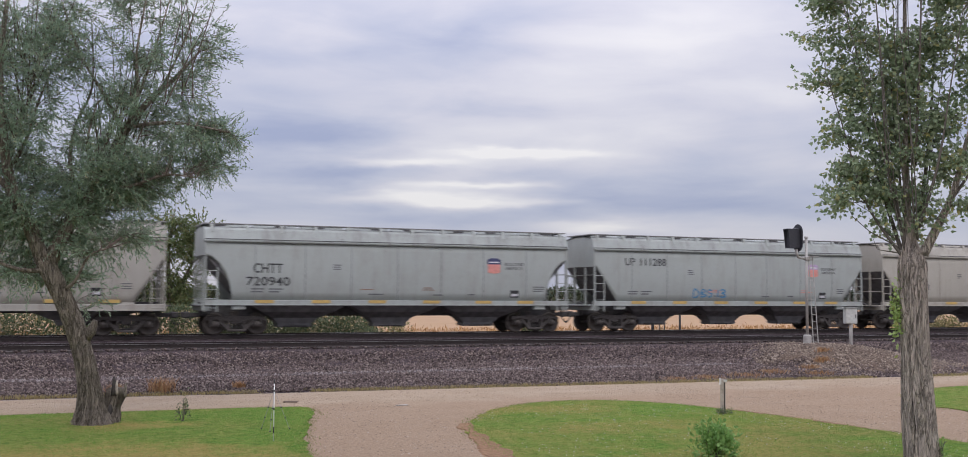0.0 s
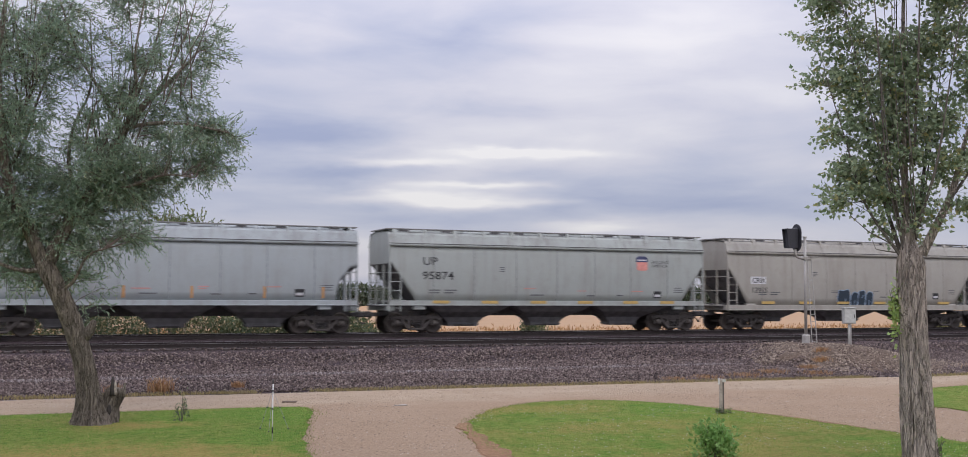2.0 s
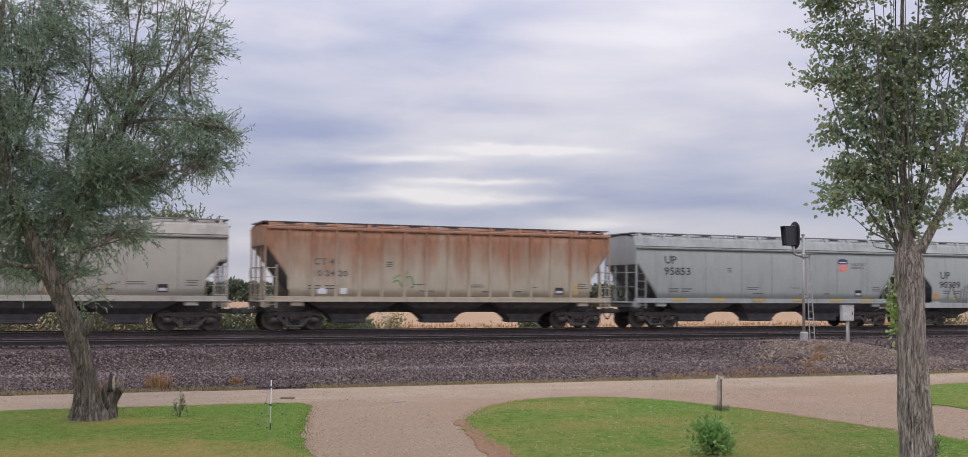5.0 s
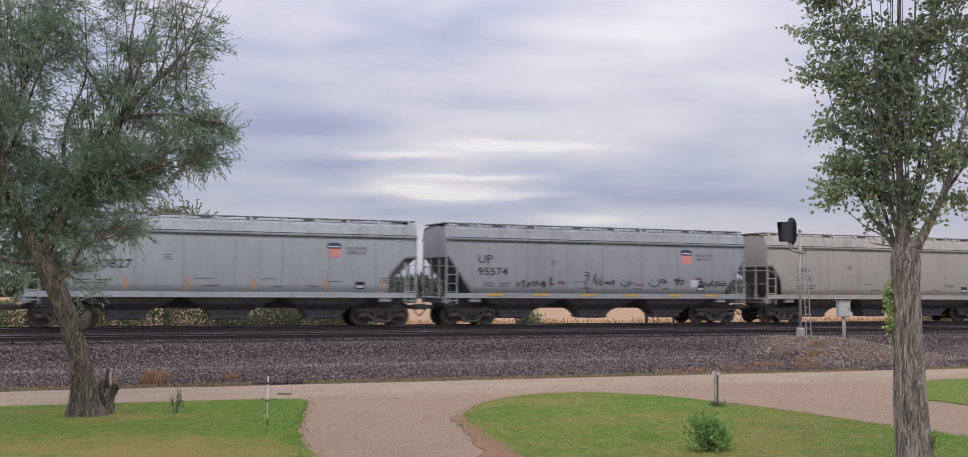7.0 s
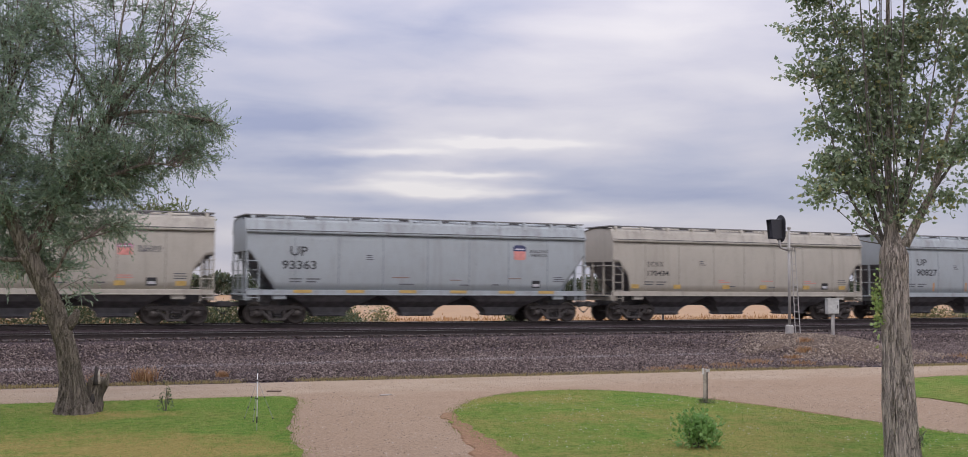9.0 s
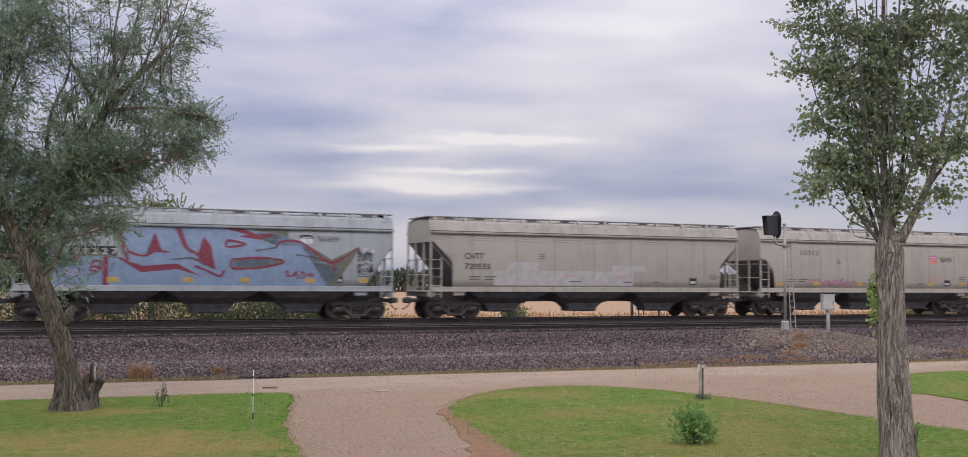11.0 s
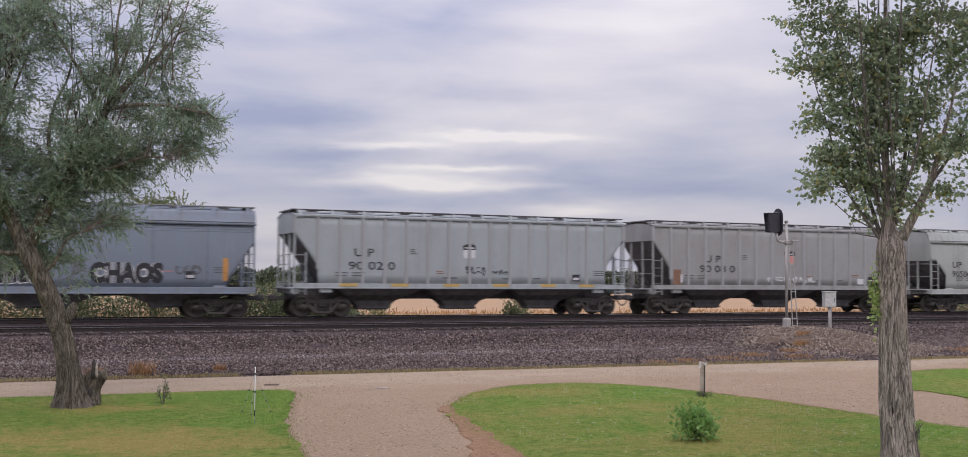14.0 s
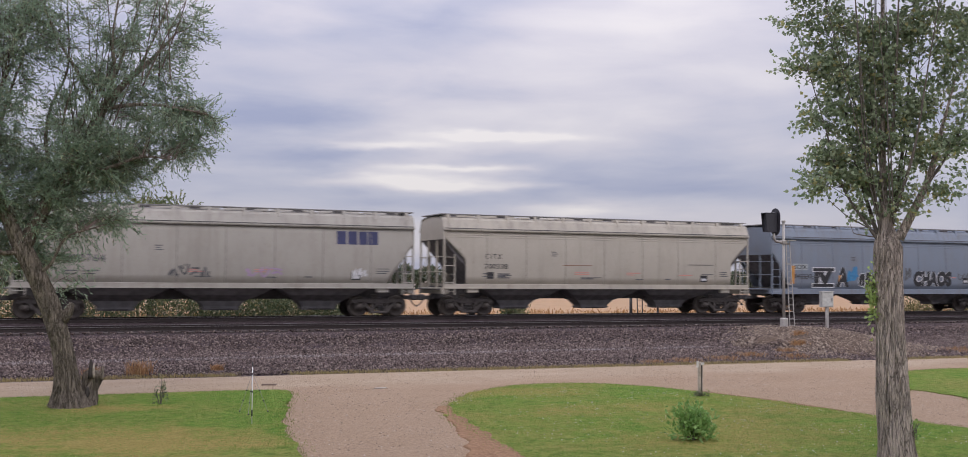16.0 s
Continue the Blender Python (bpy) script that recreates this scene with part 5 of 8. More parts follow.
# ---- the cars, from the head of the stretch that passes to its rear ----
SH_COL = (MAT_BLUE, MAT_RED)
UP_BA = "light grey covered grain hopper with shield emblem and slogan"
hopper_car(42.09, 58.5, "tri", "tan", "dull tan covered grain hopper with open ladder ends", text=[("CHTT", 0.12, 2.7, 1.2, 0.34), ("780412", 0.11, 2.15, 1.5, 0.3)], ink=MAT_GREY_INK)
DBS = [[(0.345, 1.66), (0.347, 2.08), (0.358, 2.02), (0.366, 1.86), (0.358, 1.70), (0.345, 1.66)], [(0.374, 1.68), (0.376, 2.06), (0.389, 1.99), (0.377, 1.87), (0.392, 1.77), (0.374, 1.68)], [(0.413, 2.02), (0.402, 2.05), (0.398, 1.93), (0.412, 1.84), (0.409, 1.71), (0.398, 1.70)],
       [(0.434, 2.04), (0.434, 1.70)], [(0.443, 2.04), (0.456, 2.06), (0.461, 1.95), (0.449, 1.88), (0.463, 1.80), (0.458, 1.69), (0.444, 1.70)]]
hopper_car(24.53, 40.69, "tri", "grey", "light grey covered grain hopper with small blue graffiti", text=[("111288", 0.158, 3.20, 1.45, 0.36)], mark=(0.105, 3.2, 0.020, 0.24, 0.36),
           emblem=(0.80, 2.75, 0.62, 0.66, MAT_LILAC, MAT_RED), spray=[(DBS, 0.055, MAT_SKYBLUE)])
hopper_car(6.32, 23.11, "round", "grey", "light grey covered grain hopper lettered in black", text=[("CHTT", 0.120, 2.62, 1.25, 0.41), ("720940", 0.103, 2.08, 1.85, 0.38)], emblem=(0.775, 2.72, 0.62, 0.70, *SH_COL))
hopper_car(-11.59, 4.78, "drop", "dull", "dull tan covered grain hopper with dark blue graffiti", text=[("CRIX", 0.092, 2.42, 0.80, 0.26), ("12915", 0.092, 1.92, 0.92, 0.27)], boxes=[(0.085, 2.36, 0.95, 0.38)], box_mat=MAT_WHITE,
           fat=[(0.425, 1.14, 0.85, 1.08, 1, MAT_DARKTEAL, MAT_BLUEFILL), (0.477, 1.14, 1.50, 0.92, 3, MAT_DARKTEAL, MAT_BLUEFILL)], deep=True)
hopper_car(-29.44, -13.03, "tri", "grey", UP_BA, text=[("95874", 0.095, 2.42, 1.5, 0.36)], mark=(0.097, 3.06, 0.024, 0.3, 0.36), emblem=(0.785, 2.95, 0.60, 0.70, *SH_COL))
hopper_car(-46.63, -30.87, "low", "cool", "pale bluish grey covered grain hopper with faded lettering", text=[("CMO", 0.135, 3.20, 0.82, 0.28), ("23411", 0.132, 2.68, 0.98, 0.28)], ink=MAT_GREY_INK, stripes="upright")
G1 = [[(0.135, 1.5), (0.150, 2.3)], [(0.150, 2.35), (0.185, 1.35), (0.197, 2.1)], [(0.205, 1.3), (0.210, 2.25)], [(0.222, 2.3), (0.219, 1.35)]]
LOOP_E = [(0.266, 1.28), (0.270, 1.90), (0.285, 2.24), (0.306, 2.20), (0.311, 1.95), (0.295, 1.84), (0.313, 1.74), (0.299, 1.54), (0.322, 1.42), (0.316, 1.26)]
BENT_C = [(0.405, 1.25), (0.418, 1.75), (0.433, 2.25), (0.490, 2.28), (0.486, 2.10), (0.450, 2.04), (0.441, 1.75), (0.437, 1.50), (0.470, 1.48), (0.466, 1.22)]
BENT_E = [(0.474, 1.25), (0.488, 1.75), (0.495, 2.25), (0.545, 2.25), (0.540, 2.10), (0.511, 2.06), (0.508, 1.86), (0.530, 1.86), (0.528, 1.70), (0.504, 1.67), (0.498, 1.45), (0.530, 1.42), (0.527, 1.22)]
BENT_M = [(0.532, 1.25), (0.546, 1.75), (0.552, 2.28), (0.585, 2.26), (0.592, 1.95), (0.600, 2.26), (0.616, 2.20), (0.619, 1.80), (0.641, 1.46), (0.626, 1.30), (0.601, 1.36), (0.590, 1.60), (0.576, 1.55), (0.566, 1.25)]
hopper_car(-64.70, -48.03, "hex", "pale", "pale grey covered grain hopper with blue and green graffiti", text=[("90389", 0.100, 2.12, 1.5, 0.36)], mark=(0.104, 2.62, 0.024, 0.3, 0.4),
           emblem=(0.785, 2.62, 0.60, 0.66, MAT_BLACK, MAT_WHITE), slogan=False, stripes="none", deep=True,
           tags=[(0.345, 2.35, 0.9, 0.22, 3, 0.05, MAT_BLACK), (0.325, 1.85, 0.7, 0.35, 3, 0.04, MAT_GREY_INK), (0.625, 1.95, 1.0, 0.40, 4, 0.05, MAT_BLACK), (0.725, 1.75, 1.3, 0.5, 4, 0.05, MAT_GREY_INK)],
           spray=[(G1, 0.07, MAT_GREY_INK)], fills=[(LOOP_E, MAT_MOSS), (BENT_C, MAT_TEAL), (BENT_E, MAT_BLUEFILL), (BENT_M, MAT_MOSS)], rims=[(LOOP_E, 0.075, MAT_DARKTEAL), (BENT_C, 0.10, MAT_DARKTEAL), (BENT_E, 0.10, MAT_DARKTEAL), (BENT_M, 0.10, MAT_DARKTEAL)], marks=[(0.075, 1.50, 0.38, 0.30, MAT_ORANGE), (0.90, 1.50, 0.42, 0.35, MAT_ORANGE), (0.85, 1.62, 0.5, 0.35, MAT_GREY_INK), (0.16, 1.48, 0.25, 0.18, MAT_YELLOW)])
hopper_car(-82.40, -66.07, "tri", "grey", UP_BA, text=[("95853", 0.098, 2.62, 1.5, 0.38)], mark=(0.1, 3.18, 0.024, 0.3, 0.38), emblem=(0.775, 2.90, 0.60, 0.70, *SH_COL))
hopper_car(-100.48, -83.83, "rib", "rust", "heavily rusted covered grain hopper with ribbed sides", text=[("CT 43", 0.13, 2.85, 1.1, 0.28), ("10 24 20", 0.13, 2.35, 1.5, 0.26)], ink=MAT_GREY_INK,
           stripes="none", tags=[(0.34, 1.7, 1.2, 1.0, 2, 0.06, MAT_GREEN)], marks=[(0.885, 1.60, 0.16, 0.55, MAT_YELLOW), (0.14, 1.6, 0.4, 0.25, MAT_WHITE), (0.20, 1.6, 0.3, 0.25, MAT_WHITE)])
hopper_car(-118.10, -101.98, "low", "tan", "clean tan covered grain hopper with small lettering", text=[("CMO", 0.117, 2.64, 0.82, 0.26), ("23106", 0.115, 2.20, 0.98, 0.26)], ink=MAT_GREY_INK, stripes="none", marks=[(0.23, 1.55, 0.07, 0.42, MAT_ORANGE), (0.34, 1.55, 0.07, 0.42, MAT_ORANGE), (0.56, 1.55, 0.07, 0.42, MAT_ORANGE), (0.70, 1.55, 0.07, 0.42, MAT_ORANGE)])
GRINS = [[(u - 0.020, 2.02), (u - 0.011, 1.87), (u + 0.007, 1.87), (u + 0.019, 2.06)] for u in (0.573, 0.673)] + [[(u + a, 2.10), (u + a + 0.003, 2.18)] for u in (0.573, 0.673) for a in (-0.012, 0.010)] + [[(0.434, 2.50), (0.447, 2.46), (0.444, 2.20), (0.437, 1.85), (0.452, 1.50)], [(0.433, 2.35), (0.452, 2.36)], [(0.474, 1.86), (0.480, 2.02), (0.490, 2.04), (0.492, 1.88)]]
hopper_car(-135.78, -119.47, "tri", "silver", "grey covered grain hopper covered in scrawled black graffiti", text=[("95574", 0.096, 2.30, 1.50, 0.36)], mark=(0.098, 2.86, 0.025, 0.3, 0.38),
           emblem=(0.785, 2.98, 0.60, 0.70, *SH_COL), tags=[(0.214, 1.72, 1.6, 0.42, 6, 0.05, MAT_BLACK), (0.321, 1.70, 0.32, 0.60, 1, 0.055, MAT_BLACK), (0.462, 1.80, 0.55, 0.72, 2, 0.045, MAT_GREY_INK), (0.500, 1.90, 0.6, 0.22, 3, 0.05, MAT_BLACK), (0.689, 1.92, 0.5, 0.40, 2, 0.055, MAT_BLACK), (0.741, 1.92, 0.6, 0.42, 2, 0.055, MAT_BLACK), (0.832, 1.78, 1.65, 0.38, 7, 0.05, MAT_BLACK), (0.347, 1.88, 0.42, 0.18, 2, 0.05, MAT_CRIMSON), (0.606, 1.86, 0.45, 0.16, 2, 0.05, MAT_CRIMSON),
                                                          (0.816, 2.18, 0.4, 0.13, 2, 0.05, MAT_CRIMSON), (0.02, 1.36, 3.6, 0.13, 9, 0.035, MAT_BLACK), (0.31, 1.35, 1.8, 0.12, 5, 0.03, MAT_GREY_INK), (0.61, 1.35, 1.1, 0.13, 4, 0.04, MAT_RED)], spray=[(GRINS, 0.05, MAT_BLACK)], marks=[(0.80, 1.83, 0.42, 0.34, MAT_WHITE)])
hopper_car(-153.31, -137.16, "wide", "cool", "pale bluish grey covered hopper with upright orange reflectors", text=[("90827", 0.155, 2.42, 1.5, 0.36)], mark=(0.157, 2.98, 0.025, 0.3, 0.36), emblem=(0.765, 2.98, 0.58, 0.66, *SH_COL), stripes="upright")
hopper_car(-170.18, -154.73, "low", "beige", "cream tan covered grain hopper with yellow square reflectors", text=[("E C N X", 0.127, 2.70, 0.88, 0.25), ("170434", 0.127, 2.25, 1.22, 0.25)], stripes="square")
hopper_car(-187.90, -171.70, "tri", "cool", "pale bluish grey hopper with shield emblem and slogan", text=[("93363", 0.094, 2.36, 1.50, 0.37)], mark=(0.116, 2.94, 0.027, 0.32, 0.4), emblem=(0.785, 2.90, 0.60, 0.70, *SH_COL))
hopper_car(-204.70, -189.21, "low", "beige", "cream tan covered hopper with pink graffiti along its sill", text=[("10312", 0.17, 3.22, 1.2, 0.26)], ink=MAT_GREY_INK, stripes="square", emblem=(0.77, 2.85, 0.6, 0.5, MAT_PINK, MAT_RED),
           tags=[(0.20, 1.55, 3.4, 0.5, 8, 0.07, MAT_PINK)])
hopper_car(-222.98, -206.10, "notch", "tan", "tan covered grain hopper with pale painted-over patches", text=[("CHTT", 0.10, 2.75, 0.95, 0.27), ("720555", 0.10, 2.28, 1.3, 0.27)], stripes="none", lines=3,
           boxes=[(0.187, 1.55, 7.5, 0.69), (0.228, 2.245, 1.6, 0.40), (0.56, 2.245, 1.9, 0.30)], box_mat=MAT_COVER)
FIELD_REAR = [(0.089, 1.47), (0.079, 2.81), (0.115, 2.41), (0.159, 2.63), (0.217, 2.69), (0.262, 2.63), (0.270, 1.47)]
FIELD_MID = [(0.270, 1.47), (0.262, 2.63), (0.255, 3.85), (0.529, 3.88), (0.529, 1.47)]
FIELD = [(0.529, 1.47), (0.529, 3.88), (0.602, 3.80), (0.67, 3.72), (0.67, 3.19), (0.731, 3.30), (0.819, 2.43), (0.847, 2.31), (0.811, 1.47)]
EYE_SHAPE = [(0.543, 2.59), (0.636, 2.66), (0.685, 2.50), (0.626, 2.27), (0.546, 2.20)]
DART = [(0.529, 3.39), (0.58, 3.24), (0.529, 3.10)]
OLIVES = [[(0.055, 3.70), (0.070, 3.59), (0.121, 2.64), (0.115, 2.41), (0.070, 2.99), (0.093, 1.92), (0.084, 1.55), (0.059, 2.18), (0.050, 3.25)], [(0.121, 2.58), (0.159, 2.80), (0.213, 2.79), (0.275, 2.51), (0.217, 2.63), (0.159, 2.65), (0.116, 2.41)],
          [(0.237, 3.88), (0.255, 3.88), (0.267, 3.31), (0.276, 2.50), (0.259, 2.72), (0.245, 3.49)], [(0.390, 3.88), (0.409, 3.88), (0.422, 3.36), (0.416, 3.00), (0.403, 3.54)],
          [(0.602, 3.88), (0.700, 3.88), (0.694, 3.50), (0.731, 3.42), (0.766, 3.04), (0.819, 2.63), (0.902, 3.22), (0.883, 2.71), (0.837, 1.82), (0.827, 1.48), (0.809, 1.48), (0.851, 2.36), (0.819, 2.45), (0.773, 2.74), (0.731, 3.24), (0.668, 3.17), (0.676, 3.68), (0.616, 3.46)], EYE_SHAPE, DART]
FLAMES = [[(0.253, 2.58), (0.312, 2.27), (0.40, 2.38), (0.465, 1.86), (0.40, 2.15), (0.344, 2.07), (0.309, 2.01), (0.275, 2.33)], [(0.342, 3.68), (0.359, 2.95), (0.386, 2.82), (0.343, 2.83), (0.316, 2.61), (0.337, 3.06)], [(0.467, 3.53), (0.487, 3.14), (0.500, 2.13), (0.464, 2.39), (0.450, 2.71)],
          [(0.522, 3.88), (0.572, 3.88), (0.610, 3.65), (0.671, 3.72), (0.616, 3.43), (0.559, 3.56), (0.585, 3.63)], [(0.214, 2.62), (0.227, 2.62), (0.227, 1.35), (0.213, 1.35)], [(0.394, 3.81), (0.406, 3.82), (0.429, 3.03), (0.451, 2.85), (0.435, 2.80), (0.414, 3.08)]]
SWEEPS = [[(0.064, 3.52), (0.070, 3.12), (0.121, 2.46), (0.159, 2.68)], [(0.259, 3.77), (0.265, 2.99), (0.312, 2.68), (0.343, 2.92)], [(0.445, 2.29), (0.478, 2.09), (0.512, 1.87), (0.523, 2.15)], EYE_SHAPE + EYE_SHAPE[:1], DART + DART[:1], [(0.663, 3.13), (0.678, 3.37), (0.725, 3.38), (0.773, 2.91), (0.823, 2.49), (0.895, 3.15)],
          [(0.780, 2.69), (0.823, 2.45), (0.828, 2.14)], [(0.442, 2.85), (0.471, 2.62), (0.483, 3.05)], [(0.438, 2.62), (0.468, 2.39)], [(0.267, 3.04), (0.275, 2.50), (0.253, 2.58)], [(0.184, 2.29), (0.193, 2.46), (0.207, 2.42), (0.207, 2.21), (0.187, 2.22), (0.185, 2.06), (0.203, 2.04), (0.208, 2.23)]]
FLICKS = [[(0.381, 2.54), (0.445, 2.60), (0.471, 2.32)], [(0.606, 2.95), (0.663, 3.12)], [(0.718, 2.82), (0.780, 2.69)], [(0.233, 2.0), (0.240, 2.4)]]
hopper_car(-240.28, -224.75, "tri", "cool", "grey covered hopper sprayed pale blue with large crimson graffiti", white_text=[("9 9 2 2 7", 0.142, 2.72, 1.65, 0.25)], boxes=[(0.130, 2.65, 1.85, 0.40)], mark=(0.161, 3.30, 0.024, 0.3, 0.32),
           emblem=(0.747, 3.30, 0.55, 0.38, MAT_BLACK, MAT_WHITE), stripes="square",
           fills=[(FIELD_REAR, MAT_BLUEFIELD), (FIELD_MID, MAT_BLUEFIELD), (FIELD, MAT_BLUEFIELD)] + [(k, MAT_OLIVE) for k in OLIVES] + [(k, MAT_CRIMSON) for k in FLAMES], spray=[(SWEEPS, 0.09, MAT_CRIMSON), (FLICKS, 0.06, MAT_GREY_INK)],
           tags=[(0.691, 1.76, 1.25, 0.42, 4, 0.06, MAT_CRIMSON), (0.124, 1.72, 0.75, 0.5, 4, 0.04, MAT_LILAC), (0.005, 3.30, 0.62, 0.6, 4, 0.06, MAT_BLACK), (0.005, 2.80, 0.66, 0.6, 4, 0.06, MAT_BLACK), (0.008, 2.35, 0.66, 0.5, 3, 0.05, MAT_WHITE), (0.024, 1.95, 0.45, 0.5, 3, 0.06, MAT_BLACK), (0.895, 2.50, 0.70, 0.6, 4, 0.05, MAT_BLACK), (0.895, 1.95, 0.75, 0.6, 4, 0.05, MAT_BLACK), (0.912, 2.90, 0.5, 0.3, 3, 0.05, MAT_WHITE)])
hopper_car(-258.28, -241.59, "hex", "pale", "pale grey covered hopper with a large black painted slogan", text=[("90506", 0.096, 2.00, 1.40, 0.34), ("We will", 0.592, 2.78, 2.75, 0.60), ("deliver...", 0.600, 2.10, 3.1, 0.60)],
           mark=(0.098, 2.52, 0.024, 0.3, 0.34), emblem=(0.790, 2.72, 0.58, 0.66, MAT_BLACK, MAT_WHITE), slogan=False, stripes="none", deep=True,
           fat=[(0.452, 1.36, 2.2, 0.60, 4, MAT_PINK, MAT_BLACK)], tags=[(0.74, 1.9, 1.2, 0.35, 5, 0.04, MAT_GREY_INK)])
hopper_car(-276.52, -259.86, "rib", "rib", "grimy grey ribbed hopper with faded red shield", text=[("90 08 0", 0.169, 2.12, 2.15, 0.36)], mark=(0.189, 2.62, 0.040, 0.28, 0.36), emblem=(0.508, 2.62, 0.58, 0.68, MAT_BLACK, MAT_RED), slogan=False, stripes="none",
           tags=[(0.42, 1.6, 3.2, 0.35, 6, 0.06, MAT_WHITE)], marks=[(0.075, 1.50, 0.45, 0.75, MAT_RUST), (0.905, 1.50, 0.35, 0.70, MAT_RUST), (0.78, 1.55, 0.5, 0.3, MAT_WHITE), (0.10, 1.6, 0.12, 0.4, MAT_WHITE)])
hopper_car(-294.50, -278.11, "rib", "cool", "pale grey covered grain hopper with ribbed sides", text=[("90 02 0", 0.150, 2.08, 2.15, 0.36)], mark=(0.166, 2.66, 0.038, 0.28, 0.36), emblem=(0.500, 2.64, 0.58, 0.66, MAT_BLACK, MAT_WHITE), slogan=False,
           tags=[(0.49, 1.85, 1.0, 0.45, 4, 0.05, MAT_BLACK), (0.57, 1.9, 1.0, 0.25, 3, 0.05, MAT_BLACK)])
hopper_car(-312.49, -296.14, "drop", "blue", "blue-grey covered hopper with black and white block graffiti", text=[("SCFX", 0.091, 2.34, 0.80, 0.22), ("843330", 0.090, 1.84, 1.15, 0.24)], boxes=[(0.083, 2.28, 1.0, 0.34)], box_mat=PAINT["cool"], stripes="none", deep=True, lines=3,
           fat=[(0.358, 1.42, 2.2, 0.72, 5, MAT_BLACK, MAT_WHITE)], bands=[(0.166, 1.40, 1.42, 0.16), (0.166, 2.24, 1.42, 0.16)], heavy=[("IV", 0.172, 1.46, 1.25, 0.88), ("A", 0.262, 1.40, 0.90, 1.05), ("CHAOS", 0.597, 1.44, 2.85, 0.86)], tags=[(0.80, 1.72, 1.2, 0.55, 2, 0.06, MAT_GREY_INK), (0.312, 1.65, 0.75, 0.8, 3, 0.10, MAT_SKYBLUE), (0.56, 1.7, 0.45, 0.75, 2, 0.08, MAT_GREY_INK)], marks=[(0.272, 1.60, 0.20, 0.42, MAT_ORANGE)] + [(0.078, 1.56, 0.22, 0.95, MAT_ORANGE), (0.918, 1.56, 0.22, 0.95, MAT_ORANGE)])
hopper_car(-330.86, -313.96, "notch", "beige", "cream tan covered hopper with ridged upper side", text=[("C I T X", 0.122, 2.64, 0.84, 0.23), ("700338", 0.120, 2.18, 1.18, 0.23)], stripes="none", lines=3, marks=[(0.128, 1.72, 0.34, 0.30, MAT_BLACK), (0.16, 1.86, 0.7, 0.05, MAT_GREY_INK), (0.16, 1.74, 0.6, 0.05, MAT_GREY_INK), (0.36, 2.36, 1.6, 0.035, MAT_RUST), (0.42, 1.78, 1.1, 0.035, MAT_GREY_INK), (0.78, 2.46, 1.5, 0.035, MAT_GREY_INK), (0.83, 1.98, 0.7, 0.04, MAT_GREY_INK)])
hopper_car(-348.9, -332.29, "tri", "dull", "weathered tan covered hopper with plain blue emblem", text=[("280764", 0.12, 2.3, 1.5, 0.3)], ink=MAT_GREY_INK, boxes=[(0.785, 3.18, 0.42, 0.58), (0.815, 3.18, 0.42, 0.58), (0.845, 3.18, 0.38, 0.58), (0.87, 3.18, 0.46, 0.58)], box_mat=MAT_BLUE, stripes="none",
           tags=[(0.36, 1.65, 1.7, 0.6, 4, 0.07, MAT_GREY_INK), (0.55, 1.65, 1.6, 0.6, 3, 0.07, MAT_LILAC), (0.83, 1.7, 0.7, 0.4, 3, 0.06, MAT_WHITE)])
hopper_car(-366.7, -350.31, "tri", "tan", "dull tan covered grain hopper", ink=MAT_GREY_INK)


# ---- plants ----
BARK_WILLOW = bark_mat("willow_bark", (0.30, 0.255, 0.205), 19.0)
BARK_POPLAR = bark_mat("poplar_bark", (0.61, 0.52, 0.45), 22.0)
TWIG = plain("twig_bark", (0.125, 0.108, 0.092), 0.9, 0, 20, 0.3, 0.3)
WILLOW_TWIG = plain("willow_twig_bark", (0.135, 0.098, 0.080), 0.9, 0, 20, 0.3, 0.3)
LEAF_WILLOW = leaf_mat("willow_leaves", (0.200, 0.290, 0.195), (0.430, 0.525, 0.380), (0.46, 0.45, 0.28), 0.10, see=0.58)
LEAF_POPLAR = leaf_mat("poplar_leaves", (0.200, 0.275, 0.160), (0.490, 0.555, 0.375), (0.47, 0.42, 0.17), 0.13, see=0.60)
LEAF_BUSH = leaf_mat("bush_leaves", (0.150, 0.290, 0.075), (0.360, 0.560, 0.185), (0.28, 0.36, 0.12), 0.15, see=0.5)
LEAF_HEDGE = leaf_mat("hedge_leaves", (0.080, 0.115, 0.058), (0.200, 0.240, 0.115), (0.32, 0.28, 0.14), 0.22, see=0.4)
LEAF_YELLOW = leaf_mat("yellowing_leaves", (0.12, 0.14, 0.05), (0.22, 0.22, 0.085), (0.36, 0.28, 0.12), 0.45)
LEAF_FAR = leaf_mat("far_leaves", (0.070, 0.095, 0.060), (0.115, 0.145, 0.085), (0.15, 0.16, 0.10), 0.15)
LEAF_VINE = leaf_mat("vine_leaves", (0.24, 0.34, 0.10), (0.42, 0.54, 0.20), (0.34, 0.33, 0.10), 0.2)
LEAF_ROADSIDE = leaf_mat("roadside_leaves", (0.115, 0.160, 0.065), (0.255, 0.300, 0.125), (0.34, 0.29, 0.12), 0.2, see=0.5)
MAT_CROP = leaf_mat("ripe_crop", (0.38, 0.205, 0.078), (0.50, 0.300, 0.132), (0.53, 0.355, 0.175), 0.3, see=0.2)


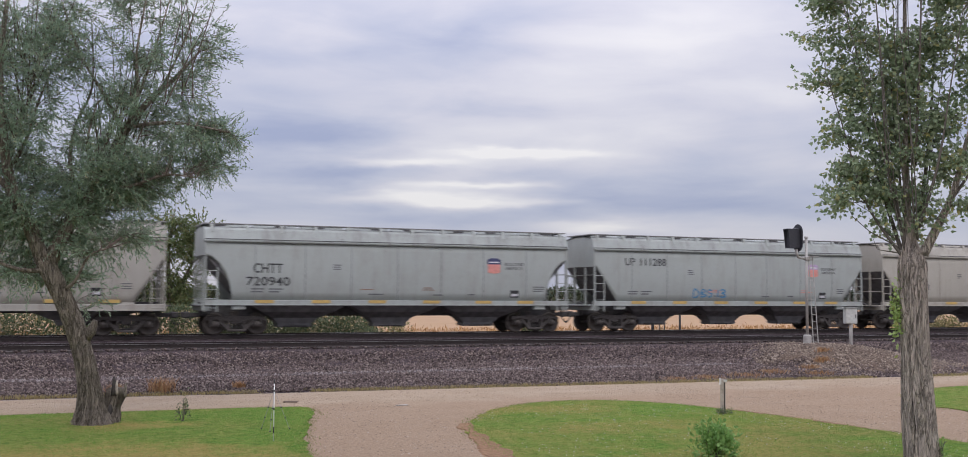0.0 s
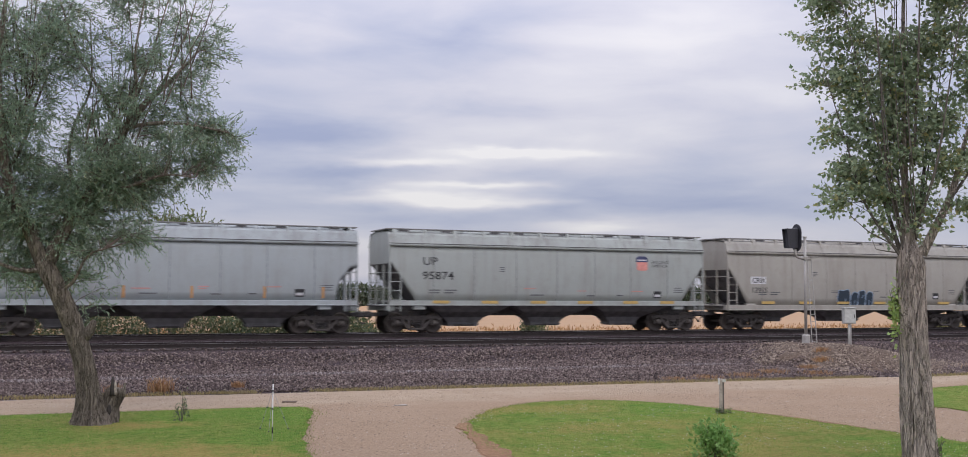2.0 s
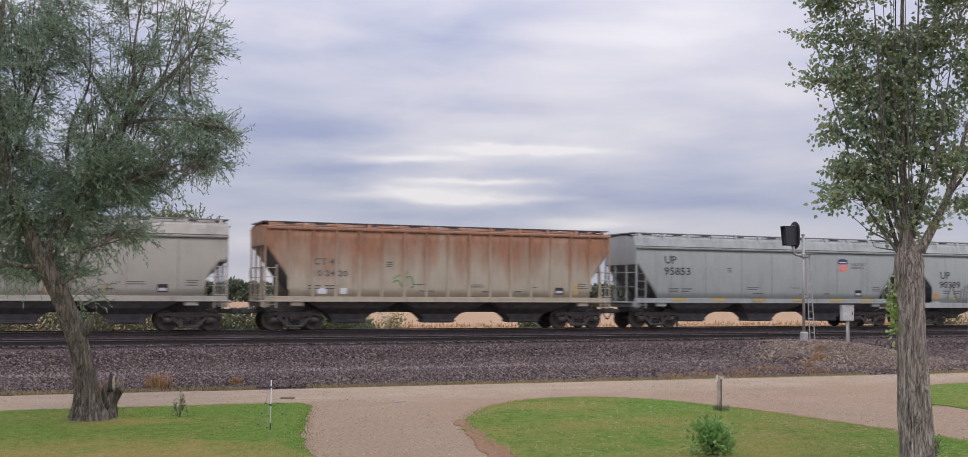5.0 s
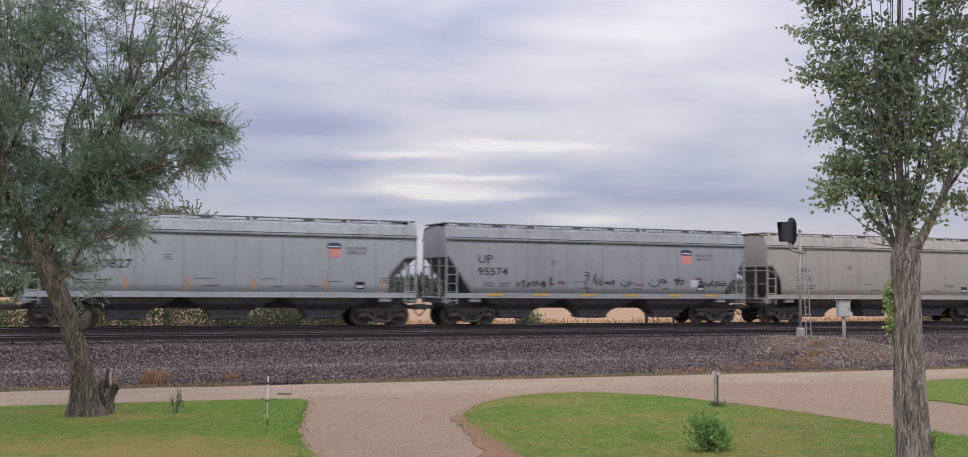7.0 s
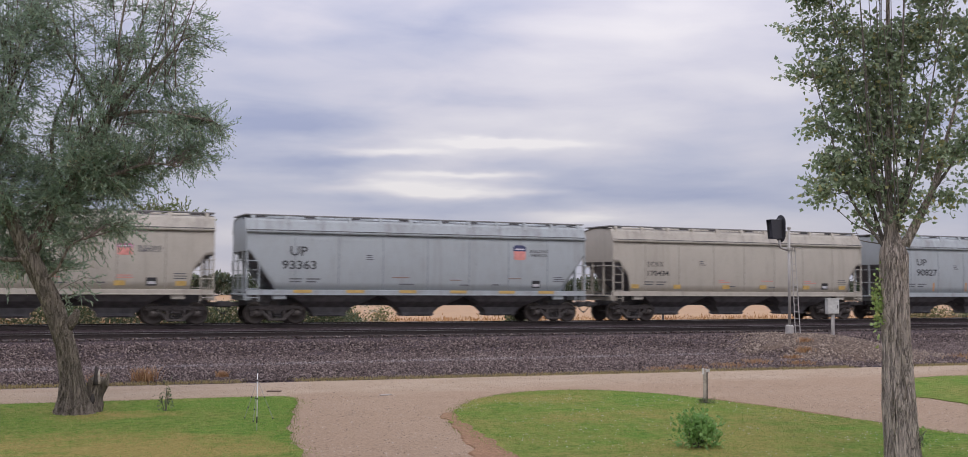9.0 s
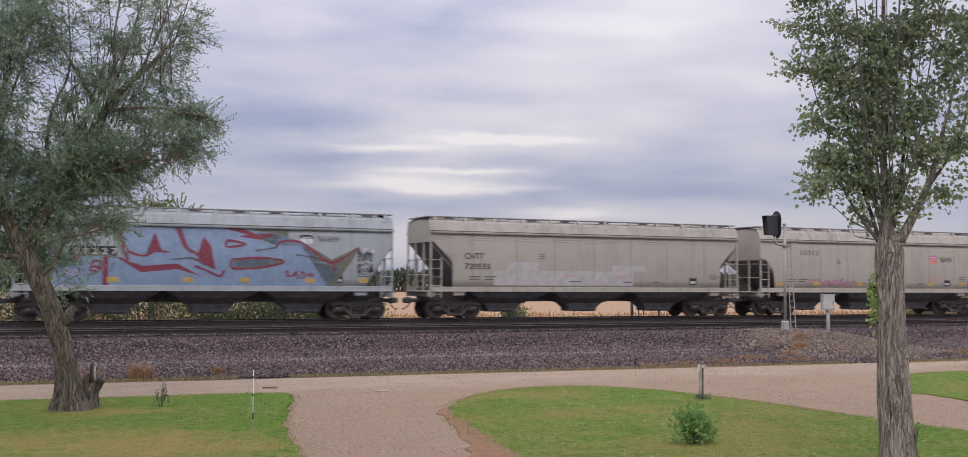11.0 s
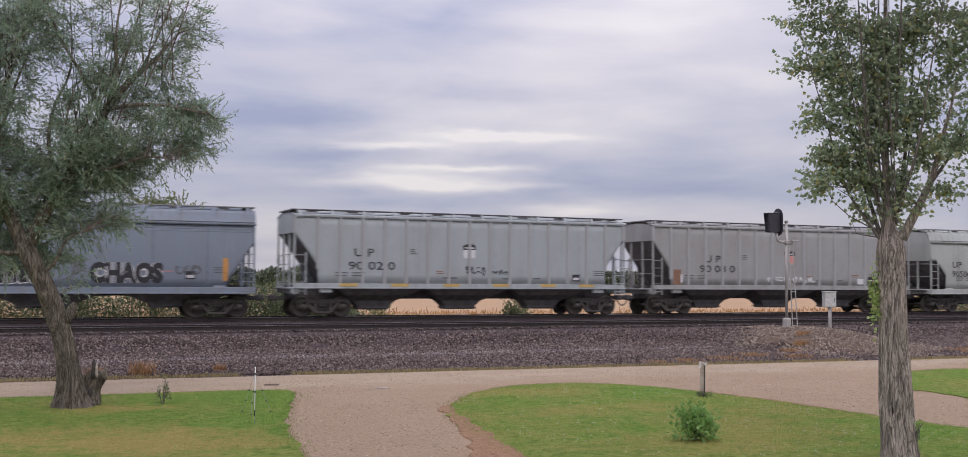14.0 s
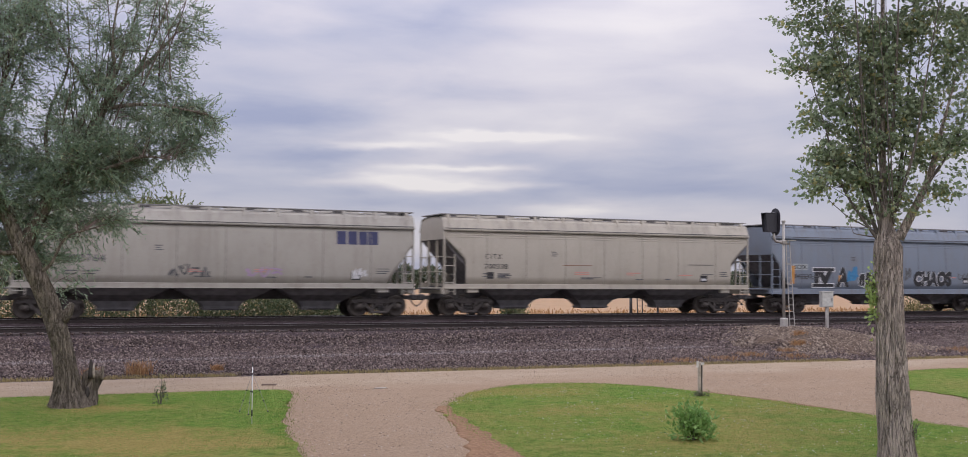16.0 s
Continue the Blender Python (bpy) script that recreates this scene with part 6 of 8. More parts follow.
def foliage(name, at, way, length, width, material, rng, fold=0.25, belly=0.45):
    """Pointed leaves, each folded along its way and widest at the belly."""
    at, way = np.asarray(at), np.asarray(way)
    n = len(at)
    way = way / np.maximum(1e-6, np.linalg.norm(way, axis=1))[:, None]
    rnd = rng.normal(size=(n, 3))
    side = np.cross(way, rnd)
    side /= np.maximum(1e-6, np.linalg.norm(side, axis=1))[:, None]
    nor = np.cross(side, way)
    ln = (length * rng.uniform(0.65, 1.25, n))[:, None]
    wd = (width * rng.uniform(0.65, 1.2, n))[:, None]
    mid = at + way * ln * belly
    v = np.stack([at, mid + side * wd * 0.5 + nor * wd * fold, at + way * ln - nor * ln * 0.06, mid - side * wd * 0.5 + nor * wd * fold], 1).reshape(-1, 3)
    k = np.arange(n)[:, None] * 4
    q = np.concatenate([k + [0, 1, 2], k + [0, 2, 3]], 1).reshape(-1, 3)
    return big_mesh(name, v, q, material)


def grow(limbs, clusters, count, rng, twig_r, rise, leaf_step, sub, sub_len, droop, spread, loose=0.2, stalk=0.004):
    """Twigs from the limbs into ellipsoid clusters, with leafy side shoots.
    Returns the twig mesh and the leaves' places and ways."""
    nodes = []
    for pts, radii in limbs:
        for (p, q), (r0, r1) in zip(zip(pts, pts[1:]), zip(radii, radii[1:])):
            for s in np.linspace(0, 1, 6):
                nodes.append((*[a + (b - a) * s for a, b in zip(p, q)], r0 + (r1 - r0) * s))
    nodes = np.array(nodes)
    vol = np.array([c[3] * c[4] * c[5] * (c[6] if len(c) > 6 else 1) for c in clusters]) ** 0.8
    vol /= vol.sum()
    g = Geo()
    at, way = [], []
    for ci in rng.choice(len(clusters), size=count, p=vol):
        cx, cy, cz, rx, ry, rz = clusters[ci][:6]
        d = rng.normal(size=3)
        d = d / np.linalg.norm(d) * rng.uniform(0.0, 1.0) ** 0.40 * rng.uniform(0.7, 1.0 + loose)
        p = np.array([cx + d[0] * rx, cy + d[1] * ry, cz + d[2] * rz])
        far = np.linalg.norm(nodes[:, :3] - p, axis=1) + np.maximum(0, nodes[:, 2] - p[2]) * 1.2
        a = nodes[np.argsort(far)[rng.integers(0, 3)]]
        a3 = a[:3]
        span = np.linalg.norm(p - a3)
        m = a3 * 0.5 + p * 0.5 + np.array([rng.normal() * 0.08 * span, rng.normal() * 0.08 * span, rise * span])
        pts = [a3, a3 * 0.35 + m * 0.65 + rng.normal(size=3) * 0.03, m * 0.45 + p * 0.55 + [0, 0, 0.05 * span * (rise > 0)], p]
        r = min(twig_r * (0.5 + 0.5 * span), a[3] * 0.8)
        g.tube(pts, [r, r * 0.7, r * 0.45, 0.0025], 4, caps=False)
        end = (p - m) / max(1e-6, np.linalg.norm(p - m))
        for j in range(sub):
            s = rng.uniform(0.35, 1.0)
            base = m + (p - m) * max(0, 2 * s - 1) if s > 0.5 else a3 + (m - a3) * 2 * s
            if s < 0.5 and span < 0.5:
                continue
            way0 = end * 0.7 + rng.normal(size=3) * spread
            way0 /= np.linalg.norm(way0)
            ln = sub_len * rng.uniform(0.5, 1.3)
            k = max(2, int(ln / leaf_step))
            tt = np.linspace(0.08, 1, k)
            line = base + np.outer(tt * ln, way0) + np.outer(tt ** 2 * ln * droop, [0, 0, -1.0])
            at.append(line)
            lw = way0 + rng.normal(size=(k, 3)) * 0.5 + np.array([0, 0, -droop * 0.9])
            way.append(lw)
            if j % 3 == 0:
                g.tube([line[0], line[k // 2], line[-1]], [stalk, stalk * 0.75, stalk * 0.4], 3, caps=False)
    return g, np.concatenate(at), np.concatenate(way)


def limb_geo(pts, radii, rough, n=14, seed=0.0, ridge=0.0, step=0.10):
    """A tapered limb with bark ridges: a tube through a smoothed line, its skin uneven."""
    line, rad = [], []
    P = [Vector(p) for p in pts]
    for i in range(len(P) - 1):
        p0, p1, p2, p3 = P[max(i - 1, 0)], P[i], P[i + 1], P[min(i + 2, len(P) - 1)]
        k = max(2, int((p2 - p1).length / step))
        for s in range(k):
            t = s / k
            line.append(0.5 * (2 * p1 + (p2 - p0) * t + (2 * p0 - 5 * p1 + 4 * p2 - p3) * t * t + (3 * p1 - p0 - 3 * p2 + p3) * t ** 3))
            rad.append(radii[i] + (radii[i + 1] - radii[i]) * t)
    line.append(P[-1])
    rad.append(radii[-1])
    g = Geo().tube(line, rad, n)
    for i in range(len(line)):
        for j in range(n):
            k = i * n + j
            a = 2 * math.pi * j / n
            d = Vector(g.v[k]) - line[i]
            f = 1 + rough * (fract(math.cos(a) * 3.2, math.sin(a) * 3.2 + seed, line[i].z * 1.1) + 0.6 * fract(math.cos(a) * 7, math.sin(a) * 7, line[i].z * 3 + seed))
            if ridge:
                f -= ridge * max(0.0, 0.45 - 1.6 * abs(fract(math.cos(a) * 5.5, math.sin(a) * 5.5 + seed, line[i].z * 1.3)))
                f -= ridge * 0.6 * max(0.0, 0.40 - 1.8 * abs(fract(math.cos(a) * 9.0 + 3, math.sin(a) * 9.0 + seed, line[i].z * 2.1)))
            g.v[k] = tuple(line[i] + d * f)
    return g


def bark_strips(trunk, count, z0, z1, long, wide, lift, rng):
    """Shaggy strips of bark along a trunk: each a narrow wedge, its lower end standing off."""
    pts, radii = trunk
    zs = [p[2] for p in pts]
    g = Geo()
    for i in range(count):
        z, a = rng.uniform(z0, z1), rng.uniform(0, 2 * math.pi)
        ln, w = long * rng.uniform(0.5, 1.3), wide * rng.uniform(0.5, 1.3)
        turn = rng.normal() * 0.10
        rows = []
        for k in range(4):
            t = k / 3
            zz = z + ln * t
            cx, cy, r = (float(np.interp(zz, zs, v)) for v in ([p[0] for p in pts], [p[1] for p in pts], radii))
            r = r * 0.985 + lift * (1 - t) * rng.uniform(0.5, 1.2)
            half = w / max(r, 0.05) * (0.35 + 0.65 * math.sin(math.pi * (0.18 + 0.64 * t))) * 0.5
            row = []
            for u, dr in ((-1.15, -0.022), (-1.0, 0.0), (0.0, 0.006), (1.0, 0.0), (1.15, -0.022)):
                b = a + turn * t + half * u
                row.append((cx + (r + dr) * math.cos(b), cy + (r + dr) * math.sin(b), zz))
            rows.append(row)
        g.grid(rows)
        k = len(g.v) - 20
        g.f += [(k, k + 1, k + 2, k + 3, k + 4), (k + 19, k + 18, k + 17, k + 16, k + 15)]
    return g


def make_willow():
    rng = np.random.default_rng(21)
    x0, y0 = 1.25, 26.82
    tree = thing("willow_tree", "leaning willow tree with narrow grey-green leaves on the lawn", "tree")
    trunk = ([(1.25, 26.82, -0.1), (1.24, 26.82, 0.10), (1.20, 26.82, 0.38), (1.16, 26.8, 0.8), (1.05, 26.8, 1.45), (0.86, 26.8, 2.1), (0.60, 26.8, 2.75), (0.34, 26.8, 3.3), (0.12, 26.8, 3.75)], [0.60, 0.46, 0.33, 0.26, 0.235, 0.225, 0.22, 0.22, 0.22])
    limbs = [
        ([(0.12, 26.8, 3.70), (-0.22, 26.75, 4.5), (-0.62, 26.7, 5.4), (-0.85, 26.6, 6.6), (-0.95, 26.6, 8.2), (-0.8, 26.6, 10.2)], [0.19, 0.15, 0.13, 0.10, 0.07, 0.03]),
        ([(0.20, 26.8, 3.75), (0.55, 26.9, 4.5), (0.98, 27.0, 5.2), (1.45, 27.0, 6.1), (1.85, 27.0, 7.0), (2.35, 27.0, 7.7), (2.85, 27.0, 8.2), (3.5, 27.0, 9.0)], [0.18, 0.15, 0.14, 0.12, 0.10, 0.075, 0.055, 0.02]),
        ([(1.75, 27.0, 6.8), (2.05, 26.7, 7.8), (2.0, 26.6, 8.8), (2.3, 26.5, 10.8)], [0.06, 0.04, 0.028, 0.012]),
        ([(1.85, 27.0, 7.0), (2.5, 26.6, 7.1), (3.2, 26.5, 7.1), (4.2, 26.4, 6.95)], [0.06, 0.045, 0.03, 0.012]),
        ([(1.1, 27.0, 5.4), (1.9, 26.5, 5.55), (2.7, 26.4, 5.85), (3.4, 26.3, 5.8)], [0.06, 0.04, 0.03, 0.012]),
        ([(0.98, 27.0, 5.2), (0.62, 27.2, 6.0), (0.70, 27.3, 7.0), (1.05, 27.3, 8.0), (1.0, 27.3, 9.6)], [0.06, 0.045, 0.035, 0.025, 0.01]),
        ([(-0.45, 26.7, 5.0), (-1.1, 26.5, 6.0), (-1.6, 26.4, 7.4)], [0.08, 0.05, 0.02]),
        ([(0.2, 26.8, 3.6), (-0.3, 26.6, 3.55), (-0.9, 26.5, 3.75), (-1.6, 26.4, 4.2)], [0.08, 0.05, 0.035, 0.015]),
        ([(0.45, 26.8, 3.1), (0.75, 26.5, 3.3), (1.05, 26.3, 3.9), (1.5, 26.2, 4.1)], [0.05, 0.035, 0.025, 0.012]),
        ([(-0.7, 26.7, 5.8), (-0.35, 26.9, 6.6), (-0.15, 26.9, 7.4), (0.25, 27.0, 8.6)], [0.055, 0.04, 0.03, 0.012]),
    ]
    limbs += [
        ([(1.75, 27.0, 6.9), (1.25, 26.8, 7.8), (0.72, 26.8, 8.7), (0.3, 26.8, 9.9)], [0.05, 0.038, 0.028, 0.01]),
        ([(1.82, 27.0, 7.0), (2.25, 26.7, 8.3), (2.75, 26.6, 10.2)], [0.045, 0.03, 0.01]),
        ([(2.1, 27.0, 7.35), (2.7, 27.2, 8.2), (3.2, 27.2, 9.4), (3.45, 27.2, 10.3)], [0.045, 0.03, 0.02, 0.01]),
        ([(1.2, 27.0, 5.6), (0.95, 26.6, 6.5), (1.15, 26.5, 7.5)], [0.04, 0.028, 0.012])]
    part("trunk", limb_geo(*trunk, 0.14, 64, 0.0, 0.20, 0.05), BARK_WILLOW, tree, "furrowed grey-brown trunk", smooth=True)
    part("loose_bark", bark_strips(trunk, 700, 0.0, 3.3, 0.24, 0.026, 0.011, rng), BARK_WILLOW, tree)["kind"] = "stuff"
    part("trunk_stub", limb_geo([(1.02, 26.75, 2.05), (1.16, 26.7, 2.2), (1.24, 26.66, 2.42)], [0.14, 0.11, 0.06], 0.25, 10, 3.0), BARK_WILLOW, tree, "broken branch stub", smooth=True)
    for i, (p, r) in enumerate(limbs):
        part("limb", limb_geo(p, r, 0.12, 9, i), BARK_WILLOW, tree, smooth=True)
    # upper boughs fan out in thin upright rods
    for k in range(38):
        a = rng.uniform(0, 1)
        root = np.array([0.9 + 2.3 * a + rng.normal() * 0.15, 26.9 + rng.uniform(-0.4, 0.4), 5.6 + 2.2 * a + rng.uniform(-0.2, 0.6)]) if k % 3 else np.array([-0.7 + 0.5 * a, 26.7, 6.2 + 1.6 * a])
        lean = rng.uniform(-0.25, 0.55) if k % 3 else rng.uniform(-0.5, 0.5)
        tall = rng.uniform(1.4, 3.4)
        limbs.append(([tuple(root), tuple(root + [lean * tall * 0.4, 0.1, tall * 0.5]), tuple(root + [lean * tall * 0.75 + rng.normal() * 0.1, 0.15, tall])], [0.019, 0.013, 0.005]))
        part("limb", limb_geo(*limbs[-1], 0.12, 6, k), WILLOW_TWIG, tree, smooth=True)
    # leafy masses: middle, half widths, density
    cl = [(-0.20, 26.4, 8.35, 0.91, 1.00, 0.90, 1.1), (0.52, 26.7, 8.97, 0.84, 0.92, 0.64, 0.8), (-0.52, 26.6, 7.17, 0.84, 0.92, 0.70, 1.1), (0.19, 26.8, 9.52, 0.92, 1.00, 0.50, 0.6), (-1.29, 26.8, 8.82, 0.92, 1.00, 1.11, 0.8), (-1.39, 26.3, 6.79, 0.90, 0.99, 1.09, 0.8), (-1.26, 26.2, 5.03, 0.75, 0.82, 0.81, 1.0),
          (-0.01, 27.0, 10.55, 1.39, 1.00, 0.57, 0.5), (2.12, 26.5, 10.64, 1.67, 1.00, 0.65, 0.4), (2.15, 26.4, 8.76, 0.58, 0.63, 0.52, 1.0), (3.19, 27.2, 9.61, 0.86, 0.95, 0.68, 0.45), (3.56, 26.7, 8.63, 0.58, 0.64, 0.52, 0.55), (1.89, 27.0, 9.82, 0.70, 0.77, 0.51, 0.4), (3.85, 26.7, 9.18, 0.54, 0.59, 0.45, 0.55),
          (2.86, 26.8, 7.72, 1.00, 1.00, 0.41, 0.9), (1.77, 26.4, 7.57, 0.60, 0.66, 0.57, 0.9), (3.88, 26.8, 7.11, 0.77, 0.85, 0.42, 0.75), (4.36, 27.1, 6.72, 0.55, 0.60, 0.38, 0.8), (3.14, 26.7, 6.91, 0.85, 0.93, 0.47, 0.6), (3.74, 26.9, 6.14, 0.70, 0.77, 0.42, 0.7), (2.72, 26.9, 5.87, 0.77, 0.85, 0.44, 0.6),
          (1.43, 26.3, 5.83, 0.75, 0.83, 0.64, 2.0), (2.09, 27.0, 5.48, 0.74, 0.82, 0.56, 2.0), (0.92, 26.8, 5.07, 0.77, 0.84, 0.57, 2.0), (1.04, 26.5, 6.76, 0.68, 0.75, 0.57, 0.9), (-0.26, 26.2, 6.30, 0.75, 0.82, 0.62, 1.1), (0.32, 27.1, 5.72, 0.70, 0.77, 0.57, 1.3), (-0.40, 26.7, 4.88, 0.76, 0.84, 0.63, 1.3), (0.25, 26.9, 4.49, 0.77, 0.85, 0.50, 1.3),
          (-0.66, 27.1, 3.98, 0.62, 0.68, 0.57, 0.9), (1.74, 26.9, 4.48, 0.69, 0.76, 0.29, 0.7), (2.39, 27.1, 4.29, 0.62, 0.68, 0.24, 0.6), (1.05, 26.6, 4.13, 0.61, 0.67, 0.31, 0.8), (0.66, 27.0, 3.56, 0.69, 0.76, 0.40, 0.6), (-0.46, 26.6, 3.41, 0.61, 0.67, 0.39, 0.5), (1.20, 27.1, 3.35, 0.54, 0.60, 0.36, 0.5), (1.33, 26.6, 2.55, 0.30, 0.35, 0.38, 0.6),
          (0.70, 26.3, 8.11, 0.60, 0.60, 0.55, 0.4), (1.30, 26.9, 8.0, 0.60, 0.7, 0.6, 0.5), (2.5, 26.9, 7.2, 0.7, 0.7, 0.5, 0.8), (1.9, 26.9, 6.3, 0.8, 0.8, 0.5, 0.8), (2.9, 26.9, 8.5, 0.7, 0.7, 0.6, 0.6), (3.44, 26.3, 5.11, 0.38, 0.42, 0.23, 0.4)]
    cl = [(c[0], c[1] + 0.40, *c[2:]) for c in cl]
    low, high = [c for c in cl if c[2] < 7.9], [c for c in cl if c[2] >= 7.9]
    g, at, way = grow([trunk] + limbs, low, 640, rng, 0.010, 0.12, 0.046, 14, 0.50, 0.12, 0.62, 0.75, 0.006)
    part("twig_mass", g, WILLOW_TWIG, tree)["kind"] = "stuff"
    h, at2, way2 = grow([trunk] + limbs, high, 450, rng, 0.010, 0.10, 0.056, 11, 0.46, 0.02, 0.50, 0.60, 0.007)
    part("twig_mass", h, WILLOW_TWIG, tree, "reddish brown bare-looking upper twigs")["kind"] = "stuff"
    part("crown", foliage("crown", np.concatenate([at, at2]), np.concatenate([way, way2]), 0.108, 0.031, LEAF_WILLOW, rng), None, tree, "airy crown of slender leaves")
    # decayed stump leaning on the trunk
    stump = limb_geo([(1.64, 27.0, -0.1), (1.66, 27.0, 0.25), (1.72, 27.0, 0.50), (1.79, 27.0, 0.74), (1.82, 27.0, 0.84)], [0.29, 0.225, 0.205, 0.20, 0.10], 0.42, 34, 8.0, 0.5, 0.04)
    st = thing("tree_stump", "jagged grey decaying stump beside the willow", "stump")
    part("stump_body", stump, BARK_WILLOW, st, smooth=True)
    dark = plain("charred_wood", (0.045, 0.038, 0.034), 0.95, 0, 14, 0.4, 0.6)
    part("splinter", limb_geo([(1.70, 26.86, 0.66), (1.69, 26.86, 0.92), (1.70, 26.86, 1.10)], [0.075, 0.045, 0.018], 0.3, 8, 2.0), dark, st, "dark broken splinter", smooth=True)
    part("splinter", limb_geo([(1.76, 26.84, 0.68), (1.755, 26.84, 0.88), (1.76, 26.84, 1.02)], [0.05, 0.032, 0.012], 0.3, 8, 4.0), plain("pale_split_wood", (0.36, 0.31, 0.26), 0.9, 0, 14, 0.3, 0.4), st, "pale split splinter", smooth=True)
    part("splinter", limb_geo([(1.92, 26.95, 0.62), (1.98, 26.95, 0.94)], [0.075, 0.02], 0.3, 8, 5.0), BARK_WILLOW, st, smooth=True)
    part("hollow", limb_geo([(1.60, 26.80, 0.18), (1.62, 26.79, 0.32), (1.63, 26.80, 0.46)], [0.03, 0.065, 0.02], 0.3, 8, 6.0), dark, st, "dark rotten hollow", smooth=True)


